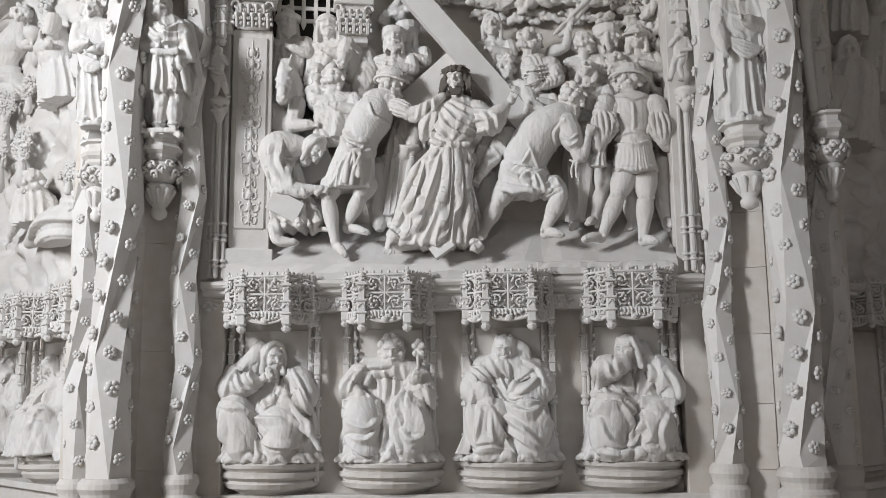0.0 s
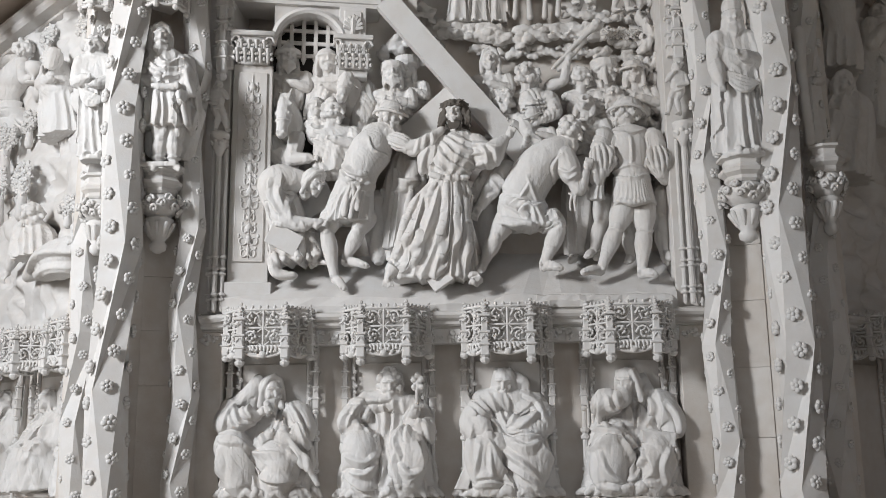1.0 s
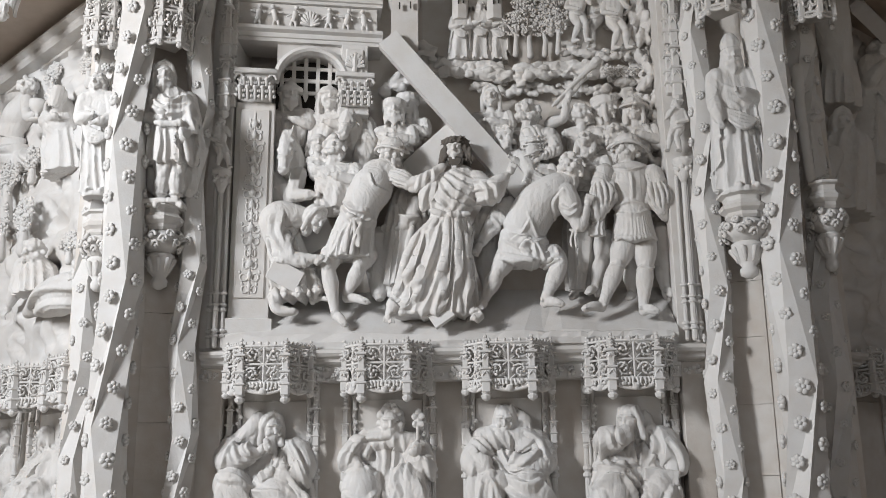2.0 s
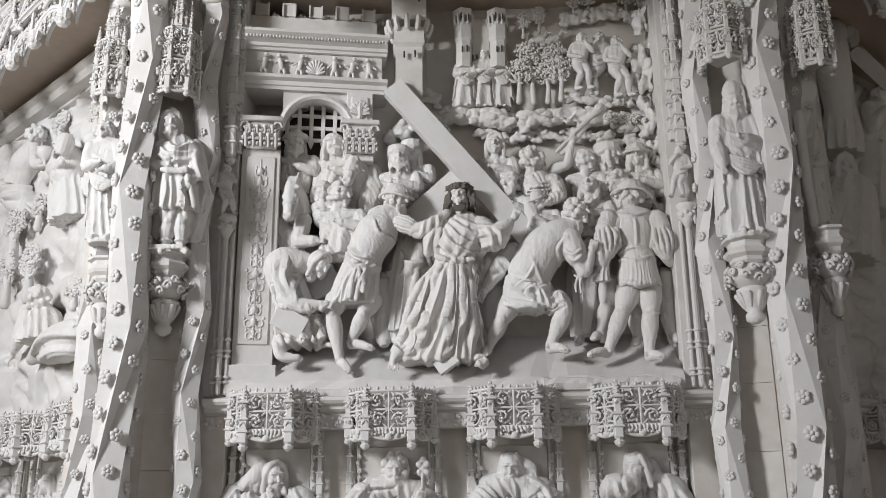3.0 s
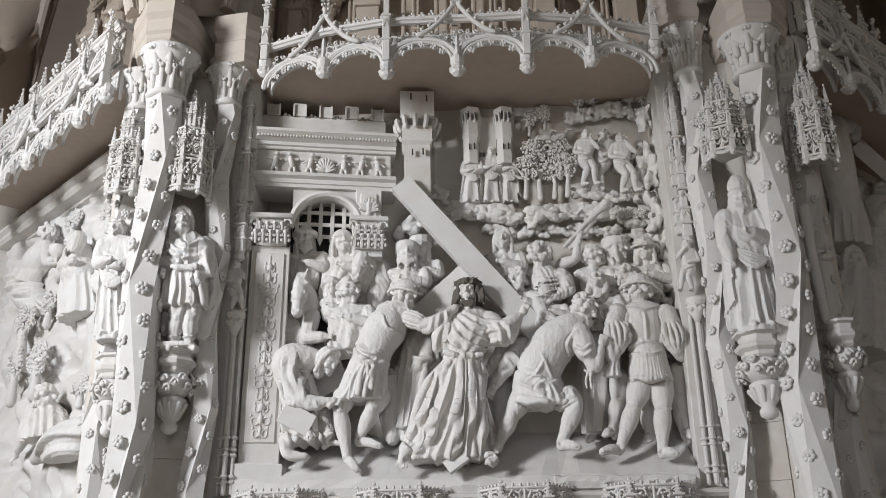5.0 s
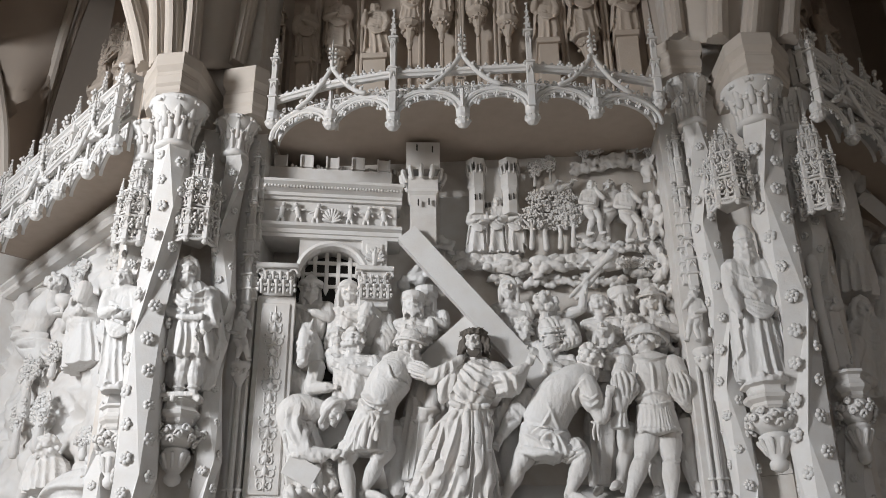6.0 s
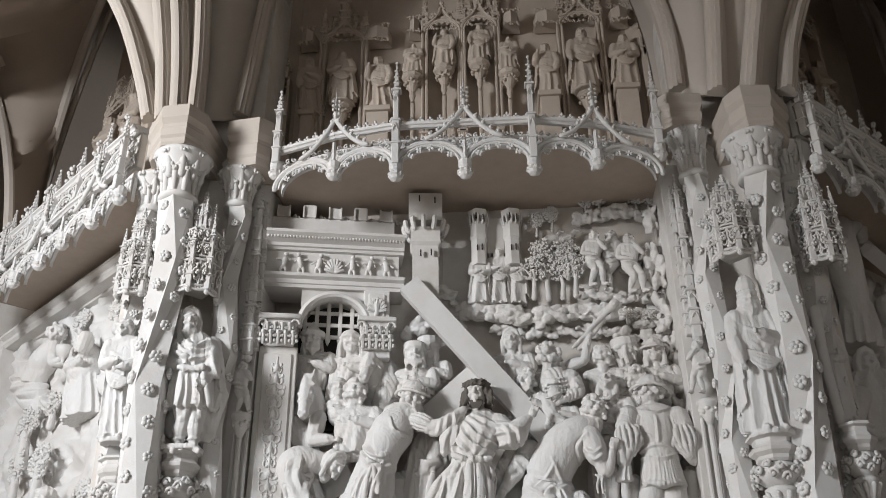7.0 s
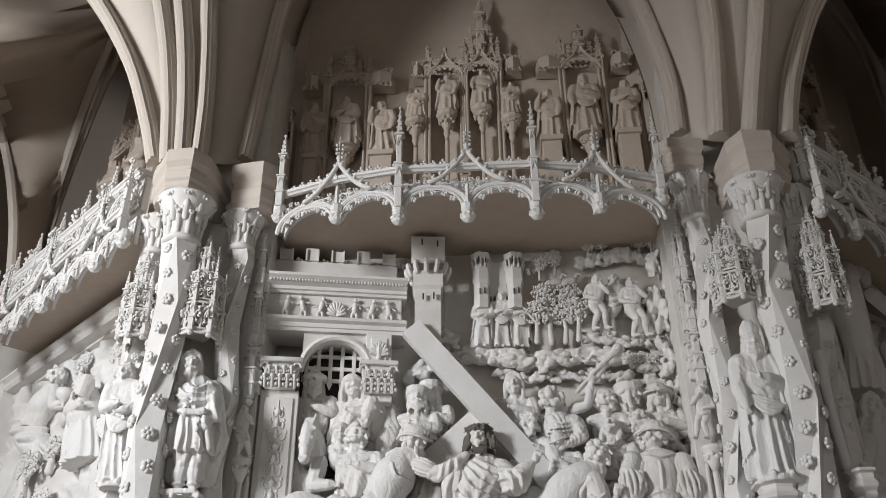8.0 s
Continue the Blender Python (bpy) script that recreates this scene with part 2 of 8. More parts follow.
# the south and east openings are added to house the fill lamps
for name, m, wins in (("wall_south", pose(-9, -4.2, 0, 0, 0, 0), [(8.5, 10.6, 3.9, 9.2)]),
                      ("wall_west", pose(-8.2, -4.5, 0, 0, 0, 90) , [(3.4, 5.6, 4.1, 8.3)]),
                      ("wall_east", pose(8.2, 13.5, 0, 0, 0, -90), [(11.2, 13.4, 3.6, 9.0)])):
    w = wall_with_windows(name, 18.0, 17.0, 0.35, wins, VAULT)
    w.matrix_world = m
    tagged(w, "pale plastered outer wall, out of view, with a tall lamp opening", "wall", kind="structure")
tagged(part("wall_north", Solid().box(-9, 9, 13.2, 13.5, 0, 17), VAULT), "plain pale wall closing the choir", "wall", kind="structure")


# added slab out of view, cut like an arch haunch, keeping key light off the upper tier
edge = [(-4.1, 12.9), (-4.1, 4.3), (0.3, 5.7), (1.6, 6.15), (2.25, 6.55), (2.6, 7.4), (2.8, 8.8), (3.4, 12.9)]
tagged(part("wall_chapel_arch", Solid().loft([[(x, y, z) for y, z in edge] for x in (-5.6, -5.35)]), VAULT), "plastered slab out of view that shades the upper tier", "wall", kind="structure")


def plan_prism(outline, z0, z1):
    return Solid().loft([[(x, y, z0) for x, y in outline], [(x, y, z1) for x, y in outline]])


# pier cores, seen in plan: front corner at the great column
PIER = [(0.52, 1.1), (0.52, 0.48), (0.12, 0.32), (-0.02, 0.22), (-0.25, 0.42), (-0.62, 0.62), (-0.62, 1.1)]
for name, flip, px in (("pier_west", 1, -2.62), ("pier_east", -1, 2.16)):
    out = [(px + flip * x, 6.5 + y) for x, y in PIER]
    ob = tagged(part(name, plan_prism(out, 0.0, 12.9), ASHLAR), "pale ashlar pier of the choir screen", "pier", kind="structure")
    # courses of dressed blocks on the face between the two shafts
    a, b = Vector((px + flip * 0.09, 6.5 + 0.30, 0)), Vector((px + flip * 0.44, 6.5 + 0.442, 0))
    d = (b - a).normalized()
    nrm = Vector((d.y, -d.x, 0)) * flip
    z = 0.2
    while z < 3.0:
        h = 0.44 + RNG.uniform(-0.04, 0.06)
        lo, hi = z + 0.0015, z + h - 0.0015
        off = 0.012 + RNG.uniform(0, 0.005)
        ring = [a, b, b + nrm * off, a + nrm * off]
        part("stone_block", Solid().loft([[(p.x, p.y, lo) for p in ring], [(p.x, p.y, hi) for p in ring]]), ASHLAR, ob)
        z += h

# screen wall, plinth, ledge and recess of the middle bay
def bay_shell(x0, x1, at, tag, back=7.56):
    s = Solid().box(x0, x1, 7.15, 7.9, 0.0, 2.36).box(x0, x1, back, 7.9, 2.36, 6.1)
    tagged(part("wall_upper_" + tag, Solid().box(x0, x1, 7.75, 8.1, 6.1, 16.9), DIM, at=at), "brownish limestone wall above the screen, toned down for shade", "wall", kind="structure")
    w = tagged(part("wall_" + tag, s, ASHLAR, at=at), "pale limestone back wall of the choir screen", "wall", kind="structure")
    p = Solid().box(x0, x1, 7.0, 7.148, 0.0, 0.84).box(x0, x1, 6.95, 7.148, 0.842, 0.9)
    tagged(part("plinth_" + tag, p, LIME, at=at), "plain limestone plinth under the niches", "plinth", kind="structure")
    return w


HOME = Matrix.Identity(4)
BAY_L = Matrix.Translation((-2.95, 6.34, 0)) @ pose(0, 0, 0, 0, 0, -42) @ Matrix.Translation((-1.45, -6.3, 0))
BAY_R = Matrix.Translation((2.49, 6.34, 0)) @ pose(0, 0, 0, 0, 0, 42) @ Matrix.Translation((1.9, -6.3, 0))
bay_shell(-2.15, 1.68, HOME, "middle", 7.46)
for tag, a, c in (("west", -2.14, -1.96), ("east", 1.47, 1.67)):
    tagged(part("wall_return_" + tag, Solid().box(a, c, 6.965, 7.149, 0.0, 2.358), ASHLAR), "pale limestone wall strip beside the niches", "wall", kind="structure")
bay_shell(-3.2, 1.2, BAY_L, "west_bay", 7.32)
bay_shell(-1.7, 2.9, BAY_R, "east_bay", 7.32)


# ---- zigzag columns ----
FLOWER = Solid()
for k in range(6):
    a = k * math.pi / 3
    FLOWER.ball((math.cos(a) * 0.021, -0.012, math.sin(a) * 0.021), (0.016, 0.013, 0.016), 6, 4)
FLOWER.ball((0, -0.019, 0), (0.011, 0.011, 0.011), 6, 4).ball((0, -0.003, 0), (0.026, 0.008, 0.026), 8, 4)
SEED = part("rosette", FLOWER, CARVED, smooth=True)
ROSETTE = SEED.data
bpy.data.objects.remove(SEED)


def zigzag_column(x, y, r, z0, z1, period, phase, label, size=1.0, turn=0.0, sway=0.02):
    """A shaft whose arrises swing from side to side, set with carved rosettes; its base belongs to it."""
    t = thing("zigzag_column", label, "column", "zigzag columns", at=pose(x, y, 0))
    n = 5
    def tri(z):
        return 4 * abs(((z - z0) / period + phase) % 1.0 - 0.5) - 1
    def ring(z):
        w = tri(z)
        return [(r * math.cos(a) + sway * w, r * math.sin(a), z) for a in (radians(-90 + turn + 360 * j / n + 24 * w) for j in range(n))]
    turns = [z0 + (k / 2 - phase) * period for k in range(40)]
    zs = [z0, *[z for z in turns if z0 + 0.04 < z < z1 - 0.04], z1]
    part("shaft", Solid().loft([ring(z) for z in zs]), CARVED, t)
    b = Solid().lathe(0, 0, [(r * 1.25, z0 - 1.0), (r * 1.25, z0 - 0.3), (r * 1.2, z0 - 0.26), (r * 1.28, z0 - 0.22), (r * 1.28, z0 - 0.16), (r * 1.05, z0 - 0.13), (r * 1.12, z0 - 0.09), (r * 1.26, z0 - 0.055),
                             (r * 1.22, z0 - 0.02), (r * 1.02, z0 + 0.012)], 24)
    part("base", b, LIME, t)
    for f in (-2, -1, 0, 1):
        mid = -90 + turn + 72 * f + 36
        if math.sin(radians(mid)) > 0.45:
            continue
        z = z0 + 0.14 + (0.12 if f % 2 else 0.0)
        while z < z1 - 0.08:
            w = tri(z)
            a = radians(mid + 24 * w)
            m = Matrix.Translation((r * 0.8 * math.cos(a) + sway * w, r * 0.8 * math.sin(a), z)) @ pose(0, 0, 0, 0, 0, math.degrees(a) + 90) @ pose(0, 0, 0, 0, RNG.uniform(0, 60), 0)
            part("rosette", ROSETTE, None, t, at=m @ Matrix.Diagonal((*([size * RNG.uniform(0.9, 1.1)] * 3), 1)))
            z += 0.25 + RNG.uniform(-0.012, 0.012)
    return t


LBL = "pale limestone shaft with zigzag edges and carved rosettes"
zigzag_column(-2.62, 6.5, 0.155, 1.06, 5.64, 2.1, 0.1, LBL + " on the west pier", 1.4, 8)
zigzag_column(-2.2, 6.8, 0.108, 1.06, 5.72, 1.25, 0.35, "slender " + LBL, 1.05, 20)
zigzag_column(-2.93, 6.72, 0.108, 1.04, 5.66, 1.3, 0.0, "slender " + LBL, 1.0, -25)
zigzag_column(2.16, 6.5, 0.155, 1.11, 5.62, 1.9, 0.45, LBL + " on the east pier", 1.4, 0)
zigzag_column(1.72, 6.8, 0.108, 1.11, 5.84, 1.35, 0.7, "slender " + LBL, 1.05, 5)
zigzag_column(2.5, 6.75, 0.108, 1.1, 5.7, 1.3, 0.2, "slender " + LBL, 1.0, 25)


# ---- capitals, imposts and ribs ----
def leaf(s, base, out, h, w):
    """A curled acanthus leaf rising from base and bending over along out."""
    b, o = Vector(base), Vector(out)
    side = Vector((-o.y, o.x, 0))
    mid = [b, b + Vector((0, 0, h * 0.45)) + o * 0.015, b + Vector((0, 0, h * 0.85)) + o * 0.05, b + Vector((0, 0, h * 0.98)) + o * 0.1, b + Vector((0, 0, h * 0.86)) + o * 0.125]
    s.tube(mid, [w * 0.5, w * 0.55, w * 0.5, w * 0.4, w * 0.22], 6)
    for q in (-1, 1):
        for k in (1, 2, 3):
            p = mid[k] + side * q * w * 0.5
            s.ball(p, (w * 0.38, w * 0.38, w * 0.5), 6, 4)


def capital(x, y, r, z0, z1, top, label):
    t = thing("capital", label, "capital", "pier capitals", at=pose(x, y, 0))
    h = z1 - z0
    part("bell", Solid().lathe(0, 0, [(r, z0 - 0.05), (r * 1.22, z0 - 0.04), (r * 1.25, z0 - 0.01), (r * 1.02, z0 + 0.02), (r, z0 + h * 0.2), (r * 1.1, z0 + h * 0.6), (top * 0.95, z0 + h * 0.92), (top, z1)], 24), CARVED, t, smooth=True)
    s = Solid()
    for row, (n, zz, hh) in enumerate(((10, z0 + 0.02, h * 0.5), (9, z0 + h * 0.4, h * 0.56))):
        for k in range(n):
            a = 2 * math.pi * (k + row * 0.5) / n - math.pi / 2
            o = Vector((math.cos(a), math.sin(a), 0))
            leaf(s, o * r * (0.98 + 0.12 * row) + Vector((0, 0, zz)), o * (0.4 + 0.35 * row), hh, r * (0.36 + 0.1 * row))
    part("foliage", s, CARVED, t, smooth=True)
    return t


def impost(outline, z0, h, label):
    """A moulded polygonal slab; the outline is seen in plan."""
    cx, cy = sum(p[0] for p in outline) / len(outline), sum(p[1] for p in outline) / len(outline)
    rings = []
    for g, f in ((0.86, 0), (0.9, 0.06), (0.9, 0.16), (0.96, 0.22), (0.97, 0.42), (0.93, 0.46), (0.93, 0.54), (1.0, 0.62), (1.04, 0.66), (1.04, 0.94), (1.02, 1.0)):
        rings.append([(cx + (x - cx) * g, cy + (y - cy) * g, z0 + h * f) for x, y in outline])
    return whole("impost", Solid().loft(rings), UPPER, label, "impost", "pier imposts")


def ngon(cx, cy, r, n, a0=0.0):
    return [(cx + r * math.cos(radians(a0) + 2 * math.pi * k / n), cy + r * math.sin(radians(a0) + 2 * math.pi * k / n)) for k in range(n)]


CAPL = "leafy limestone capital on a pier shaft"
capital(-2.62, 6.5, 0.135, 5.67, 6.06, 0.25, CAPL)
capital(-2.2, 6.8, 0.1, 5.76, 6.07, 0.19, CAPL)
capital(-2.93, 6.72, 0.1, 5.7, 6.0, 0.19, CAPL)
capital(2.16, 6.5, 0.135, 5.66, 5.98, 0.25, CAPL)
capital(1.72, 6.8, 0.1, 5.88, 6.28, 0.18, CAPL)
capital(2.5, 6.75, 0.1, 5.75, 6.05, 0.19, CAPL)
IMPL = "moulded limestone impost block above the capitals"
impost([(-2.38, 7.0), (-2.42, 6.36), (-2.52, 6.2), (-2.75, 6.22), (-2.96, 6.5), (-3.05, 7.0)], 6.06, 0.37, IMPL)
impost([(-1.9, 7.2), (-1.92, 6.68), (-2.02, 6.58), (-2.3, 6.62), (-2.36, 7.2)], 6.07, 0.47, "smaller " + IMPL)
impost([(1.92, 7.0), (1.96, 6.36), (2.06, 6.2), (2.29, 6.22), (2.5, 6.5), (2.59, 7.0)], 5.98, 0.37, IMPL)
impost([(1.44, 7.2), (1.46, 6.68), (1.56, 6.58), (1.84, 6.62), (1.9, 7.2)], 6.28, 0.32, "smaller " + IMPL)


def rib(pts, w, label):
    """A moulded vault rib along a path."""
    prof = [(-w, -0.6 * w), (-w, 0.2 * w), (-0.72 * w, 0.35 * w), (-0.6 * w, 0.75 * w), (-0.25 * w, 0.85 * w), (-0.22 * w, 1.15 * w), (0.22 * w, 1.15 * w), (0.25 * w, 0.85 * w), (0.6 * w, 0.75 * w), (0.72 * w, 0.35 * w), (w, 0.2 * w), (w, -0.6 * w)]
    return whole("vault_rib", Solid().sweep(pts, prof, up=(0.02, -1, 0.15)), UPPER, label, "vault rib", "vault ribs")


def bow(a, mid, b, n=18):
    A, M_, B = Vector(a), Vector(mid), Vector(b)
    return [A * (1 - u) ** 2 + M_ * 2 * u * (1 - u) + B * u * u for u in (k / n for k in range(n + 1))]


RIBL = "pale moulded stone vault rib rising from the impost"

VAULT_PATHS = {"west": [], "east": []}
VAULT_PATHS["west"].append(curve([(-3.239, 7.2, 7.028), (-3.397, 7.3, 7.647), (-3.686, 7.4, 8.565), (-4.142, 7.5, 9.643), (-4.821, 7.6, 10.87), (-5.815, 7.7, 12.397)], 22))
VAULT_PATHS["west"].append(curve([(-2.937, 6.4, 6.44), (-3.082, 6.42, 6.923), (-3.3, 6.3, 7.541), (-3.662, 6.1, 8.164), (-4.156, 5.8, 8.714), (-4.866, 5.4, 9.248)], 22))
VAULT_PATHS["west"].append(curve([(-2.802, 6.36, 6.403), (-2.88, 6.36, 7.025), (-2.929, 6.2, 7.563), (-2.994, 6, 8.01), (-3.058, 5.6, 8.54), (-3.198, 5.2, 9.06)], 22))
VAULT_PATHS["west"].append(curve([(-2.668, 6.34, 6.381), (-2.716, 6.32, 6.982), (-2.736, 6.15, 7.503), (-2.766, 5.95, 7.942), (-2.791, 5.6, 8.517), (-2.799, 5.2, 9.021)], 22))
VAULT_PATHS["west"].append(curve([(-2.545, 6.38, 6.416), (-2.563, 6.38, 7.022), (-2.553, 6.22, 7.555), (-2.532, 6, 7.976), (-2.5, 5.7, 8.611), (-2.396, 5.3, 9.119)], 22))
VAULT_PATHS["west"].append(curve([(-2.259, 6.75, 6.684), (-2.219, 6.78, 7.262), (-2.15, 6.75, 7.946), (-2.032, 6.65, 8.608), (-1.706, 6.4, 9.463), (-1.217, 6.1, 10.102)], 22))
VAULT_PATHS["west"].append(curve([(-2.196, 7.2, 7.011), (-2.165, 7.3, 7.683), (-2.113, 7.35, 8.495), (-1.983, 7.4, 9.377), (-1.562, 7.4, 10.656), (-0.902, 7.4, 11.857)], 22))
VAULT_PATHS["east"].append(curve([(1.62, 7.2, 7.061), (1.603, 7.3, 7.818), (1.496, 7.35, 8.567), (1.366, 7.4, 9.125), (0.963, 7.4, 10.339), (0.362, 7.4, 11.623)], 22))
VAULT_PATHS["east"].append(curve([(1.697, 6.75, 6.741), (1.707, 6.78, 7.361), (1.616, 6.72, 7.879), (1.492, 6.62, 8.312), (1.12, 6.4, 9.217), (0.589, 6.1, 9.924)], 22))
VAULT_PATHS["east"].append(curve([(1.93, 6.4, 6.438), (2, 6.4, 7.014), (2.004, 6.25, 7.405), (1.962, 6.05, 7.689), (1.875, 5.7, 8.234), (1.732, 5.3, 8.712)], 22))
VAULT_PATHS["east"].append(curve([(2.179, 6.34, 6.377), (2.294, 6.32, 6.925), (2.345, 6.15, 7.286), (2.368, 5.95, 7.555), (2.42, 5.6, 8.067), (2.469, 5.2, 8.502)], 22))
VAULT_PATHS["east"].append(curve([(2.504, 6.42, 6.42), (2.633, 6.45, 6.952), (2.803, 6.35, 7.445), (2.958, 6.2, 7.768), (3.309, 5.9, 8.274), (3.799, 5.5, 8.628)], 22))
VAULT_PATHS["east"].append(curve([(2.759, 7.2, 6.996), (2.926, 7.3, 7.66), (3.164, 7.4, 8.418), (3.46, 7.5, 9.071), (4.012, 7.6, 10.218), (4.79, 7.7, 11.491)], 22))
for side, paths in VAULT_PATHS.items():
    for k, p in enumerate(paths):
        if 0 < k < len(paths) - 1:
            rib(p, 0.075 if side == "west" else 0.085, RIBL)
    for k, (p, q) in enumerate(zip(paths, paths[1:])):
        s = Solid()
        n = min(len(p), len(q)) - 1
        rows = []
        for i in range(n + 1):
            a, c = p[round(i * (len(p) - 1) / n)], q[round(i * (len(q) - 1) / n)]
            m = a.lerp(c, 0.5)
            back = Vector((0, 0.05, 0.02))
            rows.append([a + back, m + back * 1.6, c + back, c + back * 2.6, m + back * 3.2, a + back * 2.6])
        s.loft(rows)
        tagged(part("vault_web_" + side, s, UPPER, smooth=True), "smooth plastered vault web between the ribs", "vault", kind="structure")


# wall arches of the side bays and the webs that spring from the piers beyond
for tag, at_bay, edge, outer in (("west", BAY_L, [(-3.947, 7.25, 7.729), (-3.774, 7.25, 9.13), (-3.509, 7.25, 10.414), (-3.106, 7.25, 11.486), (-2.535, 7.25, 12.009), (-1.066, 7.25, 12.25)], [(-2.091, 6.5, 6.557), (-2.778, 6.5, 7.94), (-3.888, 6.45, 9.576), (-2.575, 5.6, 9.475), (-2.298, 4.9, 9.959), (-23.052, 4.3, 28.574)]),
                                 ("east", BAY_R, [(2.814, 7.25, 7.619), (3.024, 7.25, 9.117), (3.034, 7.25, 10.519), (2.751, 7.25, 11.22), (2.396, 7.25, 11.672), (1.318, 7.25, 12.084)], [(1.27, 6.5, 6.534), (1.907, 6.5, 7.825), (2.757, 6.45, 9.046), (1.611, 5.6, 8.896), (0.629, 4.9, 8.565), (0.712, 4.3, 8.891)])):
    e, o = [at_bay @ p for p in curve(edge, 24)], [at_bay @ p for p in curve(outer, 24)]
    for line, w in ((e, 0.07), (o, 0.06)):
        whole("vault_rib", Solid().tube(line, w, 8), UPPER, "curved pale stone wall arch of a side bay", "vault rib", "vault ribs")
    inner = [p.lerp(q, -0.14) + Vector((0, 0.06, 0)) for p, q in zip(e, o)]
    whole("vault_rib", Solid().tube(inner, 0.045, 8), UPPER, "slim pale stone moulding beside a wall arch", "vault rib", "vault ribs")
    rows = []
    for p, q in zip(e, o):
        m = p.lerp(q, 0.5) + Vector((0, 0.12, 0.05))
        rows.append([p, m, q, q + Vector((0, 0.14, 0.06)), m + Vector((0, 0.14, 0.06)), p + Vector((0, 0.14, 0.06))])
    tagged(part("vault_web_" + tag + "_bay", Solid().loft(rows), VAULT, smooth=True), "smooth brownish plastered vault web over the side bay", "vault", kind="structure")
    pier = [at_bay @ Vector((x, y, 0)) for x, y in (((-3.75, 6.3), (-3.2, 6.3), (-3.1, 7.6), (-3.75, 7.6)) if tag == "west" else ((3.1, 6.3), (3.6, 6.3), (3.6, 7.6), (3.0, 7.6)))]
    tagged(part("pier_" + tag + "_end", plan_prism([(p.x, p.y) for p in pier], 0.0, 6.4), ASHLAR), "pale ashlar pier at the end of the side bay", "pier", kind="structure")


# ---- mouldings and ledges of a bay ----
def ledge(x0, x1, at, tag):
    prof = [(0.0, 0.0), (0.03, 0.0), (0.05, 0.02), (0.05, 0.05), (0.09, 0.07), (0.11, 0.1), (0.11, 0.13), (0.0, 0.17)]
    s = Solid().sweep([(x0, 6.97, 2.375), (x1, 6.97, 2.375)], [(p[0] * 1.0, p[1] * 0.75) for p in prof])
    s.box(x0, x1, 6.965, 7.6, 2.36, 2.5)
    return tagged(part("trim_ledge_" + tag, s, LIME, at=at), "moulded limestone ledge above the niches", "ledge", kind="structure")


ledge(-2.12, 1.64, HOME, "middle")
ledge(-3.2, 1.15, BAY_L, "west_bay")
ledge(-1.7, 2.9, BAY_R, "east_bay")


# ---- carved canopies ----
def tracery(s, o, u, w, h, rows=2, r=0.0075, seed=0):
    """Openwork of a panel: frame, mullion, wheels of leaves and crossed stems; o is its lower corner, u runs along it."""
    o, u, z = Vector(o), Vector(u).normalized(), Vector((0, 0, 1))
    f = u.cross(z) * 1.0
    def q(a, b, d=0.0):
        return o + u * (a * w) + z * (b * h) + f * d
    rnd = random.Random(seed)
    for b in [k / rows for k in range(rows + 1)]:
        s.tube([q(0, b), q(1, b)], r * (1.5 if b in (0, 1) else 1.1), 6)
    s.tube([q(0.5, 0), q(0.5, 1)], r * 1.2, 6)
    for k in range(rows):
        for c in (0.25, 0.75):
            m, R, e = (k + 0.5) / rows, 0.4 * h / rows, rnd.choice((-1, 1))
            W = min(R, 0.22 * w)
            # two mouchettes curling round one another, with leaves at their tips
            for t in (0, math.pi):
                pts = []
                for j in range(8):
                    a, g = t + e * 0.62 * j, 1.05 - 0.115 * j
                    pts.append(q(c, m, 0.004 * j) + u * math.cos(a) * W * g + z * math.sin(a) * R * g)
                s.tube(pts, [r * (1.25 - 0.06 * j) for j in range(8)], 5)
                for j in (1, 3, 5, 7):
                    p = pts[j]
                    s.ball(p + (u * rnd.uniform(-1, 1) + z * rnd.uniform(-1, 1)) * r * 1.2 + f * 0.006, r * rnd.uniform(1.0, 1.8), 5, 4)
            for sx, sz in ((-1, -1), (1, 1), (-1, 1), (1, -1)):
                s.tube([q(c + sx * 0.12, m + sz * 0.26 / rows), q(c + sx * 0.23, m + sz * 0.48 / rows)], r * 0.8, 4)


